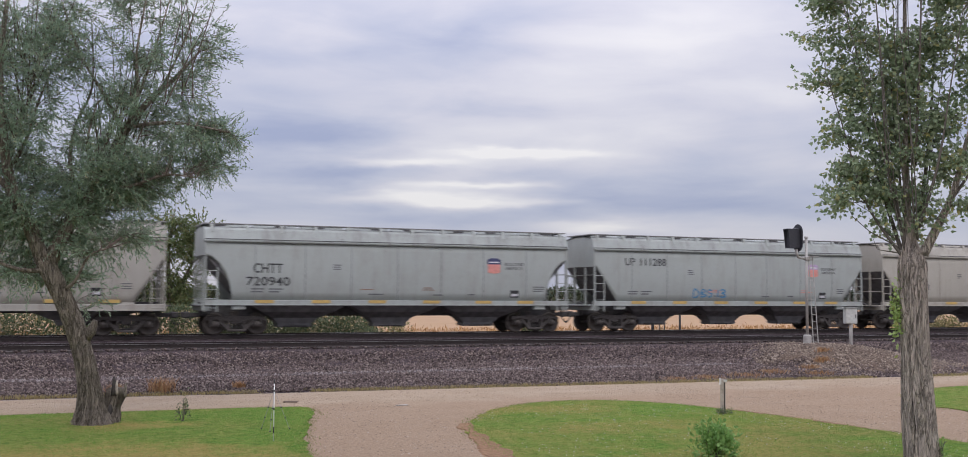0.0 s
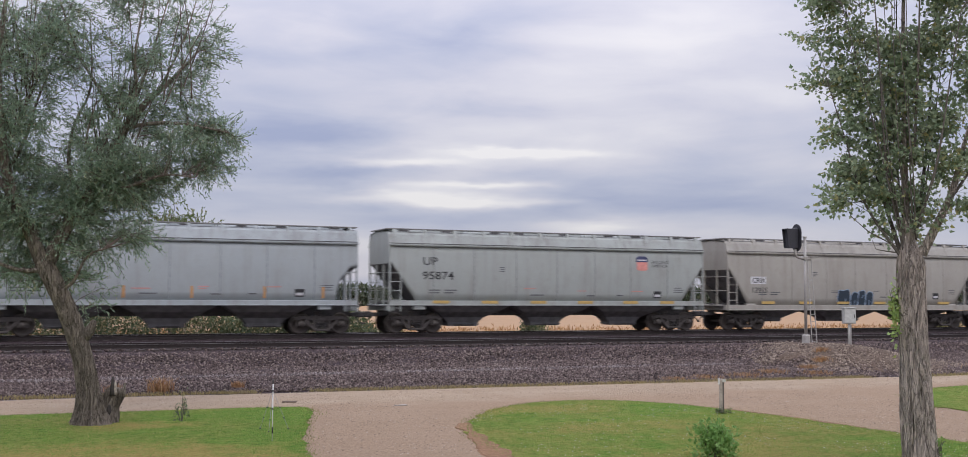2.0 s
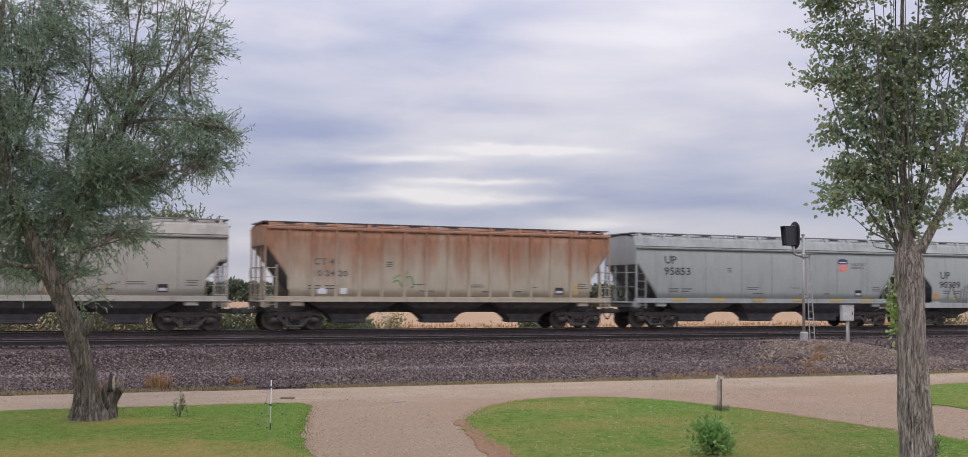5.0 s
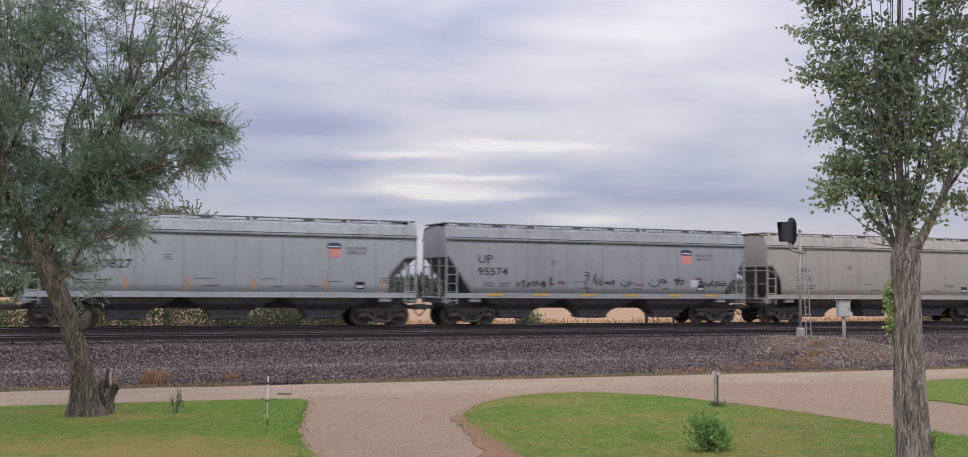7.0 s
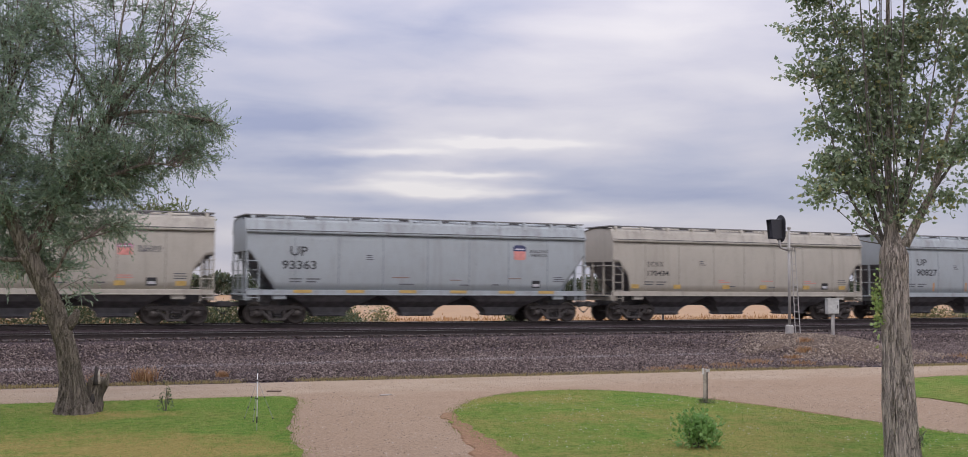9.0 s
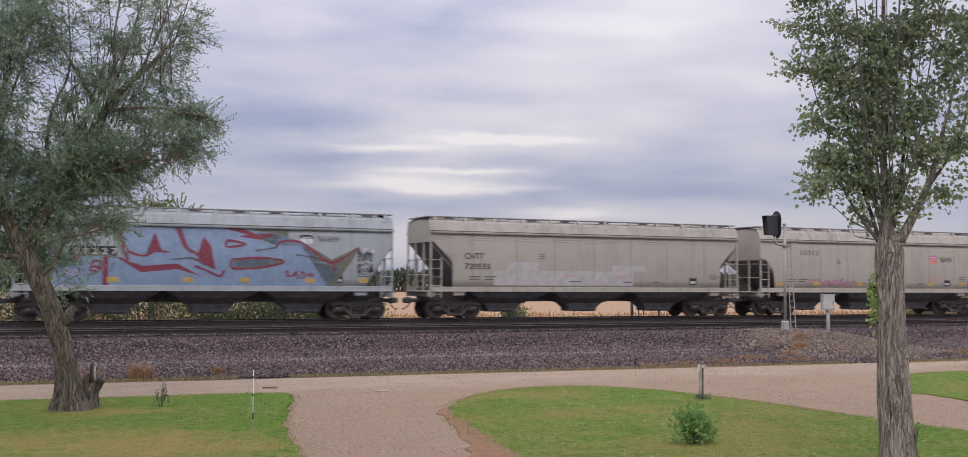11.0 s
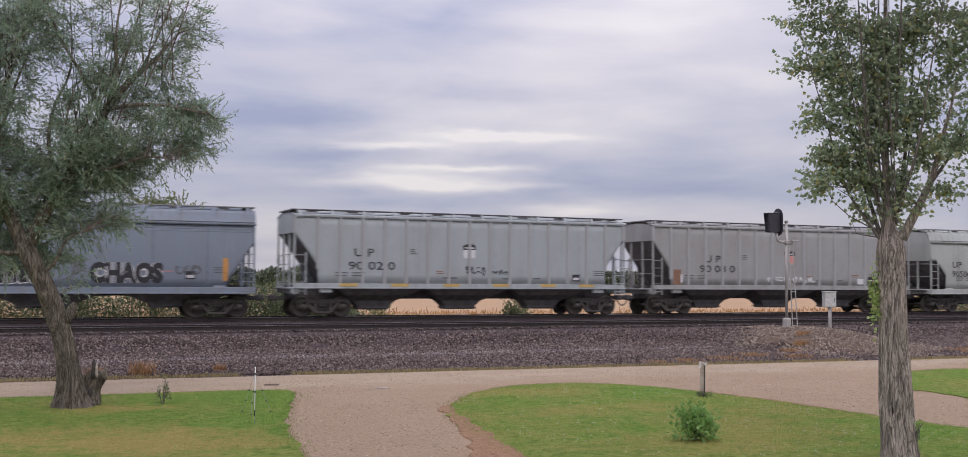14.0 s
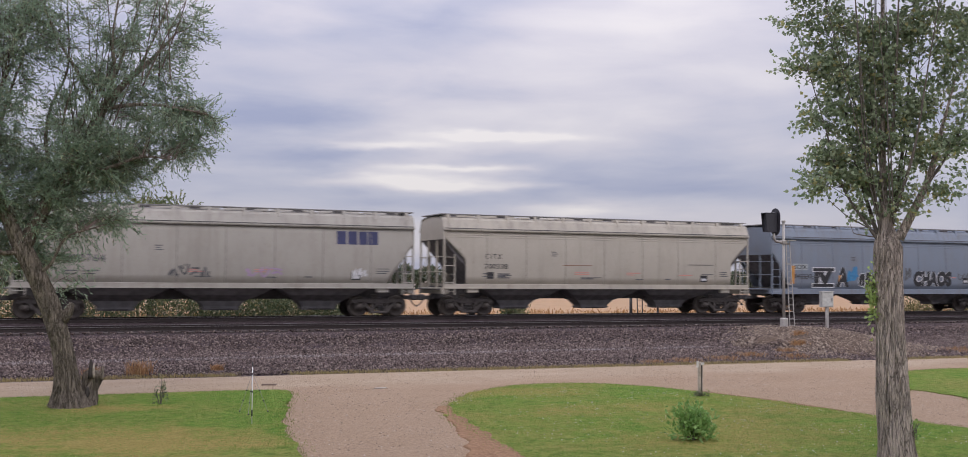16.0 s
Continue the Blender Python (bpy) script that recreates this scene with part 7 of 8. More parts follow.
def make_poplar():
    rng = np.random.default_rng(33)
    bx, by = 13.22, 13.60
    lx, ly = 0.718, -0.696      # sideways, as seen from the lawn's near edge
    dx, dy = 0.696, 0.718

    def P(a, z, d=0.0):
        return (bx + lx * a + dx * d, by + ly * a + dy * d, z)

    tree = thing("poplar_tree", "upright poplar with coarse furrowed bark and broad leaves", "tree")
    trunk = ([P(0.05, -0.1), P(0.04, 0.3), P(0.03, 0.5), P(0.0, 0.9), P(-0.02, 1.3), P(-0.03, 1.8), P(-0.04, 2.2), P(-0.065, 3.1), P(-0.07, 3.6), P(-0.10, 4.0), P(-0.13, 4.6), P(-0.13, 6.0), P(-0.1, 8.0), P(0, 10.0)],
             [0.37, 0.285, 0.272, 0.262, 0.252, 0.230, 0.213, 0.213, 0.22, 0.11, 0.055, 0.04, 0.03, 0.015])
    limbs = []
    spec = [(0.10, 3.75, 0.55, 4.7, 1.0, 6.4, 0.0, 0.14), (-0.22, 3.8, -0.55, 5.0, -0.95, 7.2, 0.1, 0.06), (-0.15, 3.9, -0.40, 5.2, -0.55, 8.0, -0.2, 0.06), (0.0, 4.0, 0.20, 5.4, 0.45, 8.4, 0.2, 0.07),
            (-0.2, 3.7, -0.75, 4.6, -1.35, 6.8, -0.1, 0.045), (0.05, 4.2, 0.35, 5.2, 0.75, 7.6, -0.3, 0.05), (-0.1, 4.6, -0.25, 6.2, -0.2, 9.0, 0.35, 0.05), (0.45, 4.5, 1.0, 5.4, 1.5, 7.4, 0.1, 0.05), (-0.1, 5.0, -0.7, 6.4, -1.2, 8.8, 0.2, 0.04), (0.0, 5.2, 0.1, 6.8, 0.2, 9.4, -0.3, 0.05)]
    for k in range(9):
        a = rng.uniform(-0.20, 0.20)
        top = a * 5.5 + rng.uniform(-0.45, 0.45)
        spec.append((a, rng.uniform(3.7, 4.3), a * 1.6 + top * 0.18, rng.uniform(4.9, 5.5), top, rng.uniform(7.2, 9.2), rng.uniform(-0.5, 0.4), rng.uniform(0.018, 0.034)))
    for a0, z0, a1, z1, a2, z2, d, r in spec:
        limbs.append(([P(a0, z0, d * 0.2), P(a1, z1, d), P((a1 + a2) / 2, (z1 + z2) / 2, d * 1.4), P(a2, z2, d * 1.8)], [r * 0.62, r * 0.40, r * 0.22, 0.006]))
    part("trunk", limb_geo(*trunk, 0.12, 96, 4.0, 0.27, 0.05), BARK_POPLAR, tree, "stout trunk with deeply furrowed grey bark", smooth=True)
    part("loose_bark", bark_strips(trunk, 1100, 0.0, 3.4, 0.46, 0.026, 0.013, rng), BARK_POPLAR, tree, "shaggy grey bark strips")["kind"] = "stuff"
    for i, (p, r) in enumerate(limbs):
        part("limb", limb_geo(p, r, 0.12, 9, i), BARK_POPLAR if i == 0 else TWIG, tree, smooth=True)

    def C(a, z, ra, rz, share=1.0):
        x, y, _ = P(a, z)
        return (x, y, z, max(0.12, ra * 0.78), max(0.45, ra * 1.25), max(0.10, rz * 0.85), share)

    cl = [C(-1.58, 7.44, 0.18, 0.50, 0.45), C(-1.25, 6.83, 0.30, 0.45, 0.5), C(-1.62, 6.73, 0.18, 0.20, 0.45), C(-1.20, 7.54, 0.20, 0.40, 0.3), C(-0.76, 7.44, 0.37, 0.60, 0.8), C(-0.85, 6.63, 0.42, 0.60, 0.8), C(-1.06, 5.93, 0.38, 0.40, 0.8), C(-1.22, 5.73, 0.26, 0.30, 0.6), C(-0.57, 5.93, 0.37, 0.60), C(-0.20, 6.93, 0.42, 0.91, 1.6),
          C(-0.29, 5.53, 0.42, 0.60, 1.2), C(-0.98, 5.17, 0.32, 0.36, 1.2), C(-0.76, 4.80, 0.34, 0.24, 0.75), C(-0.55, 5.15, 0.35, 0.35, 1.3), C(-1.16, 4.62, 0.26, 0.10, 0.5), C(-1.46, 4.57, 0.13, 0.10, 0.6), C(-0.42, 4.66, 0.34, 0.34, 0.8), C(-0.22, 4.16, 0.20, 0.24, 0.35), C(-0.50, 4.28, 0.18, 0.16, 0.5), C(-1.05, 4.86, 0.25, 0.22, 1.0), C(0.12, 4.15, 0.16, 0.2, 0.8), C(-0.01, 4.72, 0.28, 0.40), C(0.36, 7.24, 0.42, 0.80, 1.0), C(0.46, 6.03, 0.40, 0.60, 0.85),
          C(0.55, 5.22, 0.34, 0.50, 0.8), C(0.72, 4.52, 0.25, 0.25, 0.6), C(0.27, 4.42, 0.13, 0.25), C(1.02, 6.83, 0.47, 1.21, 0.65), C(1.11, 5.43, 0.37, 0.80, 0.65), C(-0.10, 6.23, 0.40, 0.50, 1.4), C(-1.32, 8.24, 0.47, 0.50), C(-0.29, 8.44, 0.75, 0.60), C(0.74, 8.24, 0.65, 0.60), C(1.58, 7.84, 0.47, 1.21), C(0.12, 5.5, 0.3, 0.7, 0.9)]
    g, at, way = grow([trunk] + limbs, cl, 1330, rng, 0.005, 0.18, 0.058, 6, 0.27, 0.04, 0.45, 0.12, 0.003)
    part("twig_mass", g, TWIG, tree)["kind"] = "stuff"
    part("crown", foliage("crown", at, way + rng.normal(size=way.shape) * 0.5 + [0, 0, -0.25], 0.080, 0.076, LEAF_POPLAR, rng, 0.20, 0.32), None, tree, "dense crown of broad leaves, a few yellowing")
    g = Geo()
    for a, z, b, w in ((-0.22, 3.85, -1.0, 4.55), (-0.2, 3.9, -0.75, 4.7), (-0.25, 3.78, -0.62, 4.0)):
        g.tube([P(a, z), P((a + b) / 2 - 0.1, (z + w) / 2 - 0.06), P(b + 0.02, w - 0.15), P(b - 0.05, w + 0.05)], [0.012, 0.009, 0.006, 0.003], 5)
    part("bare_twig", g, TWIG, tree)
    # leafy shoots on the trunk and at its foot
    for n, (a, z, rz, ra, c, m, ln) in enumerate(((-0.31, 2.84, 0.42, 0.075, 210, LEAF_VINE, 0.075), (0.34, 0.62, 0.20, 0.07, 26, LEAF_BUSH, 0.06))):
        p = rng.normal(size=(c, 3)) * [ra * 0.6, ra * 0.6, rz * 0.55] + np.array(P(a, z, -0.1))
        part("shoot", foliage("shoot", p, rng.normal(size=(c, 3)) + [0, 0, -0.5], ln, ln * 0.75, m, rng), None, tree, "bright green leafy shoot")["kind"] = "stuff"
        g = Geo()
        for k in range(6):
            g.tube([P(a + 0.12 - 0.3 * (a > 0), z - rz * 0.9, -0.05), P(a, z - 0.1 + 0.04 * k, -0.1), P(a + 0.03 * (k - 3), z + rz * 0.8, -0.1)], [0.008, 0.006, 0.003], 4)
        part("stem", g, TWIG, tree)


def bush(name, x, y, z, rx, ry, h, leaves, size, slim, material, label, seed, category="bush", stems=9):
    """Stems from one root, and leaves in several uneven lobes."""
    rng = np.random.default_rng(seed)
    b = thing(name, label, category)
    g = Geo()
    lobes = []
    for i in range(stems):
        a, r = rng.uniform(0, 2 * np.pi), rng.uniform(0.15, 0.8)
        top = np.array([x + rx * r * math.cos(a), y + ry * r * math.sin(a), z + h * rng.uniform(0.45, 0.9) * (1.05 - 0.4 * r)])
        root = np.array([x + 0.08 * rx * math.cos(a), y + 0.08 * ry * math.sin(a), z - 0.05])
        mid = root * 0.5 + top * 0.5 + [0, 0, 0.08 * h]
        g.tube([root, mid, top], [0.012 * h + 0.004, 0.008 * h + 0.003, 0.002], 5)
        lobes += [(top, 0.30), (mid * 0.4 + top * 0.6, 0.30), (mid, 0.28), (root * 0.45 + mid * 0.55 + [0.3 * rx * math.cos(a), 0.3 * ry * math.sin(a), 0], 0.30)]
    part("stem_mass", g, TWIG, b)["kind"] = "stuff"
    k = rng.integers(0, len(lobes), leaves)
    c = np.array([lobes[i][0] for i in k])
    s = np.array([lobes[i][1] for i in k])[:, None]
    off = rng.normal(size=(leaves, 3)) * 0.55 * s * [rx, ry, h * 0.55]
    p = c + off
    p[:, 2] = np.maximum(p[:, 2], z + 0.02)
    part("leaves", foliage("leaves", p, off / np.maximum(1e-6, np.linalg.norm(off, axis=1))[:, None] + rng.normal(size=(leaves, 3)) * 0.6 + [0, 0, 0.4], size, size * slim, material, rng), None, b)
    return b


def make_yard():
    bush("shrub", 11.83, 17.30, 0.05, 0.56, 0.50, 0.72, 900, 0.105, 0.62, LEAF_BUSH, "bushy bright green shrub on the lawn", 3)
    bush("sapling", 3.24, 26.62, 0.05, 0.20, 0.20, 0.72, 120, 0.09, 0.35, LEAF_HEDGE, "thin dark leafy sapling standing on the lawn", 4, "sapling", 4)
    # banded pole on thin legs
    white, black = plain("white_plastic", (0.75, 0.75, 0.74), 0.5, 0, 10, 0.08, 0.05), plain("black_plastic", (0.03, 0.03, 0.03), 0.5, 0, 10, 0.2, 0.05)
    s = thing("marker_pole", "slim white pole with black bands on thin legs", "pole", (4.57, 22.48, 0.04))
    part("shaft", Geo().tube([(0, 0, -0.02), (0, 0, 1.24)], 0.010, 10), white, s, smooth=True)
    for z0, z1 in ((1.16, 1.25), (0.99, 1.03), (0.62, 0.66), (0.14, 0.27)):
        part("band", Geo().tube([(0, 0, z0), (0, 0, z1)], 0.014, 10), black, s, smooth=True)
    for a in (0.1, 2.2, 4.3):
        e = (0.34 * math.cos(a), 0.34 * math.sin(a), 0.22)
        leg = part("leg", Geo().bar((0, 0, 1.03), e, 0.004, 5), plain("grey_leg", (0.34, 0.34, 0.33), 0.5, 0.3, 10, 0.1, 0.05), s)
        for t in (0.45, 0.72, 1.0):
            part("knob", Geo().lathe([(0.001, -0.018), (0.016, -0.008), (0.016, 0.008), (0.001, 0.018)], (e[0] * t, e[1] * t, 1.03 + (e[2] - 1.03) * t), 8), black, leg)
    # short post with a small pale sign
    p = thing("sign_post", "short weathered wooden post with a pale plate", "post", (16.48, 23.73, 0.03), rz=-30)
    timber = plain("post_timber", (0.40, 0.34, 0.29), 0.9, 0, 14, 0.35, 0.5)
    part("post", Geo().cbox(-0.062, 0.025, -0.05, 0.045, -0.1, 0.88, 0.01), timber, p)
    part("slot_strip", Geo().cbox(0.025, 0.050, -0.036, 0.03, -0.1, 0.87, 0.006), plain("dark_slot", (0.055, 0.042, 0.034), 0.9, 0, 14, 0.3, 0.3), p, "dark strip between the two boards")
    part("edge_board", Geo().cbox(0.050, 0.066, -0.045, 0.03, -0.1, 0.85, 0.004), timber, p)
    pale = plain("pale_plate", (0.60, 0.57, 0.53), 0.7, 0, 8, 0.2, 0.1)
    part("plate", Geo().cbox(-0.095, -0.040, -0.068, -0.052, 0.74, 0.90, 0.004), pale, p, "small pale plate")
    part("cap", Geo().cbox(0.02, 0.105, -0.064, -0.050, 0.80, 0.87, 0.004), pale, p)
    bush("weed", 16.45, 23.6, 0.04, 0.26, 0.2, 0.20, 190, 0.075, 0.25, LEAF_HEDGE, "low tuft of grass round the post's foot", 8, "weed", 4)
    # dry weeds on the stone bank
    for i, (x, y, r, h) in enumerate(((3.55, 34.35, 0.38, 0.42), (5.9, 34.6, 0.18, 0.22), (2.2, 34.5, 0.2, 0.25), (22.6, 33.5, 0.6, 0.14), (24.4, 33.6, 0.7, 0.16), (26.0, 34.2, 0.6, 0.16), (27.6, 33.6, 0.7, 0.16), (28.4, 34.9, 0.4, 0.18), (29.5, 35.6, 0.35, 0.22), (30.4, 36.6, 0.3, 0.2), (36.5, 33.6, 0.9, 0.2), (21.2, 33.5, 0.5, 0.12))):
        rng = random.Random(40 + i)
        spots = [(x + rng.gauss(0, r * 0.5), y + rng.gauss(0, r * 0.4), bank_z(x, y) - 0.03) for _ in range(220)]
        blades("dry_weeds", spots, h, 0.010, DRY_RED, "clump of dry reddish weeds on the bank", "weeds", 60 + i)
    # two flat scraps lying on the lane
    for nm, lab, x, y, w, d, rz, m in (("scrap_board", "flat pale weathered board lying on the gravel", 9.30, 28.45, 0.17, 0.06, 12, plain("grey_scrap", (0.36, 0.32, 0.28))),
                                       ("scrap_plate", "flat dark rusty plate lying on the gravel", 6.65, 30.4, 0.20, 0.13, -20, plain("rusty_plate", (0.13, 0.085, 0.06), 0.9, 0.2, 14, 0.4, 0.4))):
        t = thing(nm, lab, "scrap", (x, y, 0.016), rz=rz)
        part("board", Geo().cbox(-w, w, -d, d, -0.006, 0.022, 0.005), m, t)
    # small white clover heads in the lawn
    rng = random.Random(70)
    spots = []
    ring = [(q.x, q.y) for q in smooth_outline(RIGHT_LAWN)]
    while len(spots) < 620:
        q = (rng.uniform(9, 18), rng.uniform(15, 27))
        if inside(q, ring) and fract(q[0] * 0.5, q[1] * 0.5, 4.0) > -0.1:
            spots.append((q[0], q[1], 0.05))
    stones("clover_heads", spots, 0.014, plain("clover_white", (0.55, 0.54, 0.42), 0.8), "small white clover heads in the lawn", 12)
    # bare soil at the lawn's worn edge
    slab("bare_soil", [(q.x, q.y) for q in smooth_outline([(6.6, 15.2), (8.0, 15.2), (8.15, 17.5), (8.60, 19.4), (8.85, 21.0), (9.15, 22.6), (9.42, 23.8), (9.25, 23.9), (8.93, 22.9), (8.62, 21.6), (8.20, 19.9), (7.50, 17.8)])], 0.034, -0.05, gravel_mat("red_soil", [(0.17, 0.098, 0.058), (0.28, 0.170, 0.102), (0.40, 0.260, 0.165)], 24.0, (0.27, 0.160, 0.094)), "worn strip of reddish soil at a lawn's edge", "soil", 1.0)
    slab("bare_soil", [(16.3, 25.9), (16.9, 24.2), (17.35, 22.0), (17.5, 20.0), (17.9, 20.0), (17.75, 22.3), (17.3, 24.6), (16.7, 26.3)], 0.024, -0.05, bpy.data.materials["red_soil"], "worn strip of reddish soil at a lawn's edge", "soil")


DRY_RED = leaf_mat("dry_red_weeds", (0.25, 0.125, 0.055), (0.42, 0.235, 0.105), (0.50, 0.34, 0.17), 0.35, see=0.15)


def make_beyond():
    """The ripe field behind the railway, hedge plants along the line, and a far windbreak."""
    rng = np.random.default_rng(77)
    g = Geo()
    xs, ys = np.linspace(-40, 260, 161), np.linspace(66, 214, 60)
    g.grid([[(x, y, 0.55 + 0.12 * fract(x * 0.5, y * 0.25, 1)) for x in xs] for y in ys])
    g.grid([[(x, 66, z) for x in (-40, 260)] for z in (-0.05, 0.52)])
    tagged(solid("ripe_field", g, MAT_CROP, "wide field of ripe orange-tan crop", "field", "stuff"))
    # the crop's ragged near edge
    n = 9000
    p = np.stack([rng.uniform(-8, 75, n), 66 + rng.gamma(1.0, 2.2, n), rng.uniform(0.05, 0.65, n)], 1)
    tagged(new("crop_edge", foliage("crop_edge", p, rng.normal(size=(n, 3)) * 0.45 + [0, 0, 0.8], 0.34, 0.075, MAT_CROP, rng)), "ragged edge of the ripe orange-tan crop", "crop", "", "stuff")
    # windbreak
    n = 52000
    x = rng.uniform(-90, 330, n)
    hgt = np.array([4.2 + 1.6 * fract(a * 0.06, 3, 0) + 1.0 * fract(a * 0.35, 1, 5) for a in x])
    z = hgt * rng.random(n) ** 0.8
    p = np.stack([x, 216 + rng.normal(0, 1.2, n), z], 1)
    tagged(new("windbreak", foliage("windbreak", p, rng.normal(size=(n, 3)) * [0.5, 0.5, 0.6] + [0, 0, 0.7], 1.0, 0.5, LEAF_FAR, rng)), "far grey-green row of trees behind the field", "trees", "", "stuff")
    # plants right behind the tracks
    spots = [(-1.5, 54, 2.4, 2.3, LEAF_YELLOW, 1500), (2.2, 55, 2.0, 3.2, LEAF_HEDGE, 2200), (9.3, 54.5, 1.7, 2.3, LEAF_YELLOW, 1500), (11.0, 55, 1.6, 2.4, LEAF_HEDGE, 1500), (12.3, 56, 1.9, 3.6, LEAF_HEDGE, 2600), (14.6, 55, 1.8, 2.6, LEAF_HEDGE, 1900), (16.2, 56, 1.0, 2.0, LEAF_YELLOW, 700),
             (20.5, 64, 1.3, 2.2, LEAF_YELLOW, 700), (25.9, 56, 1.1, 2.4, LEAF_HEDGE, 1200), (28.6, 60, 0.8, 1.9, LEAF_YELLOW, 600), (54.0, 54, 3.0, 2.7, LEAF_YELLOW, 2600), (60, 55, 2.5, 2.4, LEAF_HEDGE, 1800)]
    n = 24000
    x = rng.uniform(-5, 17.5, n)
    top = np.array([2.3 + 0.7 * fract(a * 0.4, 2, 8) + 0.5 * fract(a * 1.3, 5, 1) for a in x]) * np.clip((17.5 - x) / 2.5, 0.25, 1)
    p = np.stack([x, 54 + rng.normal(0, 0.8, n), top * rng.random(n) ** 0.7], 1)
    tagged(new("hedge_weeds", foliage("hedge_weeds", p, rng.normal(size=(n, 3)) * 0.7 + [0, 0, 0.6], 0.17, 0.085, LEAF_HEDGE, rng)), "tall tangled weeds along the far side of the railway", "weeds", "", "stuff")
    n = 1500
    x = rng.uniform(-4, 17, n)
    p = np.stack([x, 53.2 + rng.normal(0, 0.5, n), 1.0 + 1.2 * rng.random(n)], 1)
    p = p[np.array([fract(a * 0.8, 3, 4) > -0.05 for a in x])]
    tagged(new("weed_flowers", foliage("weed_flowers", p, rng.normal(size=p.shape) + [0, 0, 0.5], 0.13, 0.10, leaf_mat("pale_flower", (0.42, 0.36, 0.20), (0.60, 0.56, 0.42), (0.62, 0.50, 0.22), 0.3), rng)), "pale seed heads among the weeds behind the railway", "weeds", "", "stuff")
    for i, (x, y, r, h, m, c) in enumerate(spots):
        bush("hedge_bush", x, y, 0.0, r, r * 0.7, h, c, 0.16, 0.5, m, "wild bush with yellowing leaves behind the railway" if m is LEAF_YELLOW else "green wild bush behind the railway", 90 + i, "bush", 12)
    # a taller tree behind the train
    tree = thing("roadside_tree", "small dark green tree standing behind the railway", "tree")
    limbs = [([(6.3, 56.5, -0.1), (6.3, 56.5, 2.0), (6.0, 56.5, 4.5), (6.2, 56.5, 7.0)], [0.22, 0.17, 0.11, 0.03]), ([(6.3, 56.5, 2.2), (5.0, 56.4, 4.0), (4.2, 56.2, 6.0)], [0.12, 0.08, 0.02]), ([(6.2, 56.5, 2.6), (7.2, 56.4, 4.6), (7.8, 56.3, 6.2)], [0.1, 0.06, 0.02])]
    for i, (a, b) in enumerate(limbs):
        part("trunk" if i == 0 else "limb", limb_geo(a, b, 0.12, 10, i), BARK_WILLOW, tree, smooth=True)
    g, at, way = grow(limbs, [(6.4, 56.5, 5.8, 1.9, 1.5, 1.7), (4.4, 56.4, 4.6, 1.6, 1.3, 1.7), (6.6, 56.4, 3.0, 1.7, 1.3, 1.6), (8.0, 56.2, 5.4, 0.9, 0.9, 1.3)], 290, rng, 0.02, 0.1, 0.05, 6, 0.7, 0.1, 0.7)
    part("twig_mass", g, TWIG, tree)["kind"] = "stuff"
    part("crown", foliage("crown", at, way, 0.14, 0.075, LEAF_ROADSIDE, rng), None, tree)


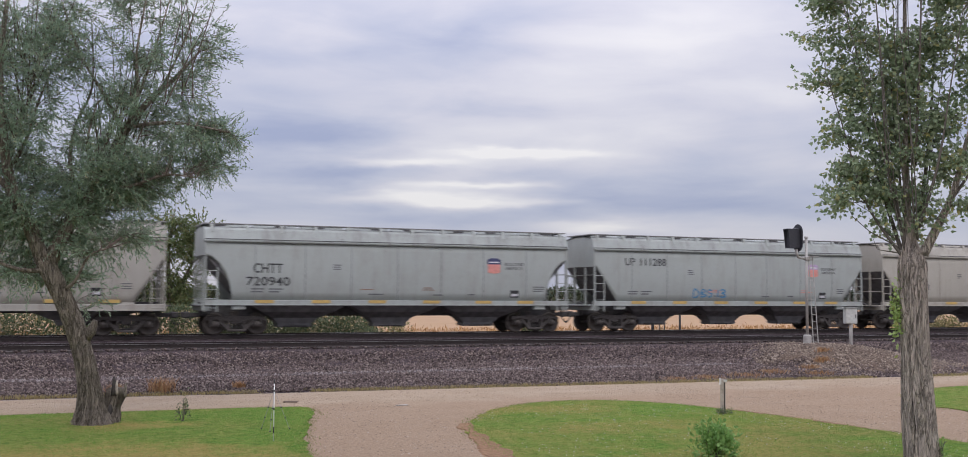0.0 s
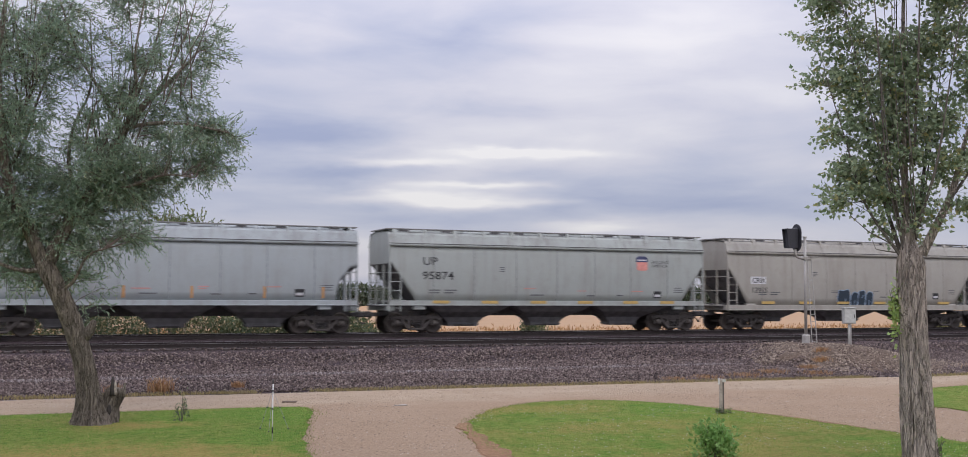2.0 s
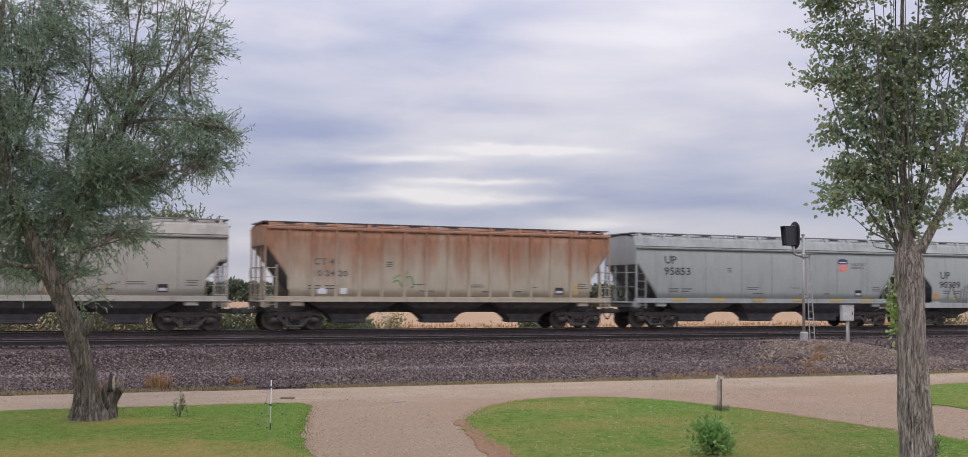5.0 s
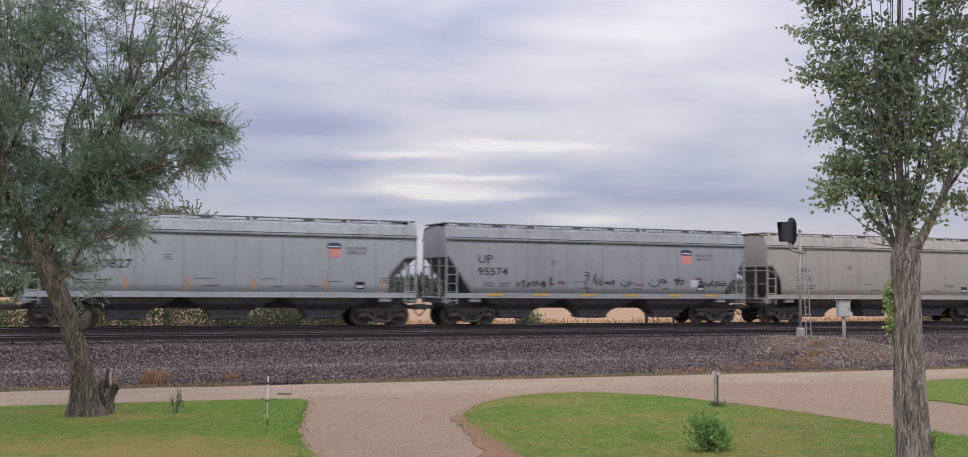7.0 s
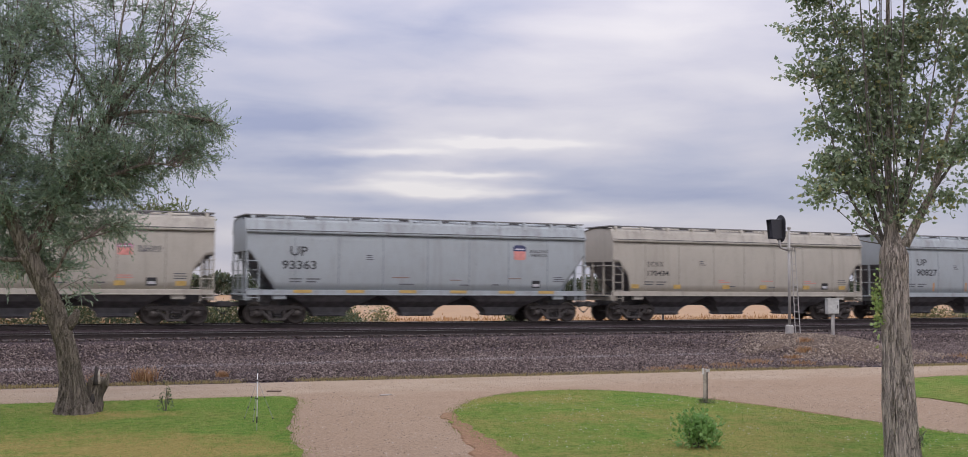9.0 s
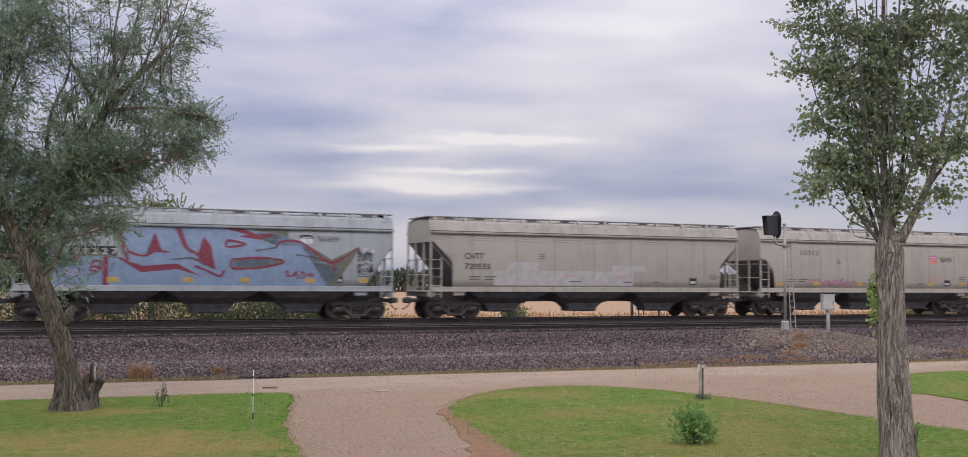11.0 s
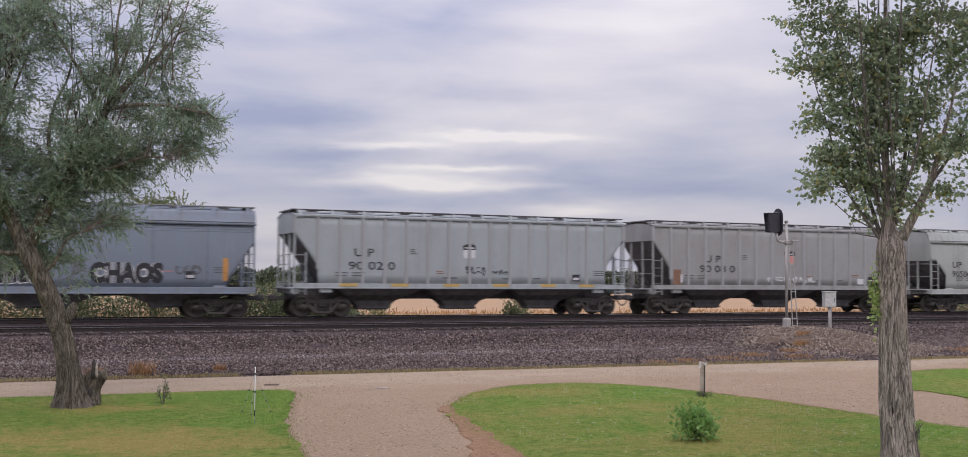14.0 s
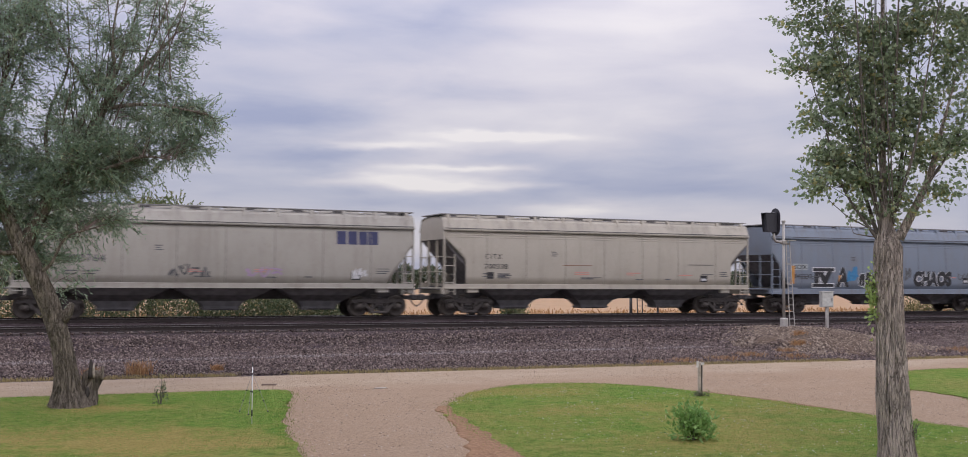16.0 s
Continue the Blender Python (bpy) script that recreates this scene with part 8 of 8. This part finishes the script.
# ---- signal and cabinet ----
def make_signal():
    grey = plain("aluminium_paint", (0.43, 0.41, 0.385), 0.5, 0.2, 14, 0.15, 0.1)
    black = plain("signal_black", (0.034, 0.034, 0.042), 0.5, 0, 14, 0.3, 0.1)
    x, y = 31.97, 39.5
    z0 = bank_z(x, y) - 0.05
    s = thing("railway_signal", "railway signal mast with one hooded black head and a ladder", "signal", (x, y, z0))
    part("footing", Geo().cbox(-0.32, 0.32, -0.32, 0.32, -0.15, 0.10, 0.04), plain("concrete", (0.40, 0.38, 0.36), 0.9, 0, 8, 0.2, 0.4), s)
    part("base_plate", Geo().cbox(-0.50, 0.42, -0.36, 0.36, -0.10, -0.02, 0.02), black, s)
    part("base_case", Geo().cbox(-0.15, 0.15, -0.15, 0.15, 0.08, 0.52, 0.05), grey, s, "small aluminium case round the mast's foot")
    part("mast", Geo().tube([(0, 0, 0.5), (0, 0, 4.85)], [0.066, 0.060], 14), grey, s, smooth=True)
    part("mast_cap", Geo().tube([(0, 0, 4.85), (0, 0, 4.92), (0, 0, 4.95)], [0.09, 0.09, 0.03], 12), grey, s)
    arm = part("arm", Geo().tube([(0, 0, 3.95), (-0.28, -0.02, 3.95), (-0.50, -0.04, 4.00), (-0.58, -0.05, 4.15), (-0.58, -0.05, 4.35)], 0.06, 10), grey, s, smooth=True)
    part("clamp", Geo().cbox(-0.13, 0.13, -0.12, 0.12, 3.86, 4.04, 0.02), grey, arm)
    head = part("head", Geo().cbox(-0.66, -0.475, -0.17, 0.17, 4.40, 5.30, 0.05), black, s, "black signal housing")
    n = 20
    ring = []
    for i in range(n):
        a = 2 * math.pi * i / n
        ring.append((0.33 * math.cos(a), 4.85 + 0.24 * (1 if math.sin(a) > 0 else -1) + 0.38 * math.sin(a)))
    g = Geo().add([(-0.47 + d, c, z) for d in (0, 0.035) for c, z in ring], [tuple(range(n)), tuple(range(n, 2 * n))] + [(i, (i + 1) % n, (i + 1) % n + n, i + n) for i in range(n)])
    part("backboard", g, black, head)
    g = Geo().cbox(-1.12, -0.62, -0.18, 0.18, 5.22, 5.25, 0.006)
    for y0 in (-0.18, 0.16):
        g.prism([(-1.02, 4.40), (-0.50, 4.40), (-0.50, 5.25), (-1.12, 5.25)], y0, y0 + 0.02)
    g.cbox(-1.02, -0.62, -0.18, 0.18, 4.38, 4.41, 0.006)
    part("hood", g, black, head, "deep black hood")
    # added black sheet across the hood, standing in for its dark shaded inside
    part("hood_panel", Geo().cbox(-0.98, -0.96, -0.16, 0.16, 4.44, 5.22, 0.004), black, head)
    for zc in (5.05, 4.65):
        part("lens", Geo().tube([(-0.665, 0, zc), (-0.68, 0, zc)], 0.13, 14), plain("dark_lens", (0.05, 0.04, 0.04), 0.15, 0, 6, 0.1, 0.0), head)
    g = Geo()
    a, b, c, d = (0.08, -0.06, 4.0), (0.20, -0.16, 0.05), (0.20, -0.16, 4.0), (0.36, -0.30, 0.05)
    g.bar(a, b, 0.022)
    g.bar(c, d, 0.022)
    for i in range(13):
        t = (i + 0.5) / 13
        g.bar([p + (q - p) * t for p, q in zip(a, b)], [p + (q - p) * t for p, q in zip(c, d)], 0.014)
    part("ladder", g, grey, s)
    g = Geo()
    for z in (3.9, 3.0, 2.1):
        g.bar((0.05, 0, z), (0.20, -0.17, z - 0.02), 0.016)
    part("ladder_bracket", g, grey, s)
    part("platform", Geo().cbox(0.05, 0.42, -0.36, 0.05, 4.0, 4.03, 0.006), grey, s)
    # cabinet on a post
    x, y = 34.05, 39.1
    z0 = bank_z(x, y) - 0.08
    c = thing("relay_cabinet", "pale grey metal cabinet on a slim post", "cabinet", (x, y, z0), rz=-20)
    part("cabinet_post", Geo().tube([(0, 0, -0.2), (0, 0, 1.35)], 0.055, 10), grey, c, smooth=True)
    box = part("cabinet_box", Geo().cbox(-0.27, 0.27, -0.17, 0.17, 1.18, 1.88, 0.02), plain("cabinet_paint", (0.50, 0.50, 0.47), 0.6, 0, 9, 0.15, 0.1), c)
    part("cabinet_door", Geo().cbox(-0.24, 0.24, -0.185, -0.172, 1.22, 1.84, 0.006), plain("cabinet_paint", (0.5, 0.5, 0.47)), box)
    part("handle", Geo().cbox(0.17, 0.20, -0.205, -0.186, 1.45, 1.60, 0.006), black, box)
    part("roof", Geo().cbox(-0.30, 0.30, -0.20, 0.20, 1.88, 1.91, 0.008), plain("cabinet_paint", (0.5, 0.5, 0.47)), c)
    p = thing("cable_post", "slim grey steel post beside the cabinet", "post", (34.75, 39.8, bank_z(34.75, 39.8) - 0.05))
    part("post_tube", Geo().tube([(0, 0, -0.2), (0, 0, 1.75)], 0.045, 8), grey, p)
    part("post_cap", Geo().tube([(0, 0, 1.75), (0, 0, 1.79)], 0.055, 8), grey, p)


def make_far_mast():
    """A low mast with its ladder on the far side of the tracks, and a post beside it."""
    grey = plain("dull_steel", (0.16, 0.15, 0.145), 0.7, 0.2, 14, 0.2, 0.2)
    m = thing("signal_mast", "low grey steel mast with a ladder behind the railway", "mast", (31.1, 51.3, 0.1))
    part("mast", Geo().tube([(0, 0, -0.2), (0, 0, 3.2)], 0.085, 12), grey, m, smooth=True)
    part("footing", Geo().cbox(-0.28, 0.28, -0.28, 0.28, -0.2, 0.25, 0.04), bpy.data.materials["concrete"], m)
    g = Geo()
    for x in (0.30, 0.62):
        g.bar((x + 0.10, -0.1, -0.1), (x, -0.1, 3.0), 0.028)
    for i in range(9):
        g.bar((0.38 - 0.01 * i, -0.1, 0.15 + 0.33 * i), (0.71 - 0.01 * i, -0.1, 0.15 + 0.33 * i), 0.018)
    part("ladder", g, grey, m)
    p = thing("cable_post", "slim grey steel post behind the railway", "post", (32.9, 51.4, 0.1))
    part("post_tube", Geo().tube([(0, 0, -0.2), (0, 0, 2.0)], 0.06, 8), grey, p)
    part("post_cap", Geo().tube([(0, 0, 2.0), (0, 0, 2.05)], 0.075, 8), grey, p)


make_willow()
make_poplar()
make_yard()
make_beyond()
make_signal()
make_far_mast()


def motions():
    """The train runs at about 21.9 m/s and slows a little. Its wheels are bodies of rotation."""
    for car, x in CARS:
        walk(car, [(t, pose(x + 21.914 * t - 0.00732 * t * t, TRACK_Y, RAIL_Z)) for t in (0, 2, 4, 6, 8, 10, 12, 14, 16)])


motions()
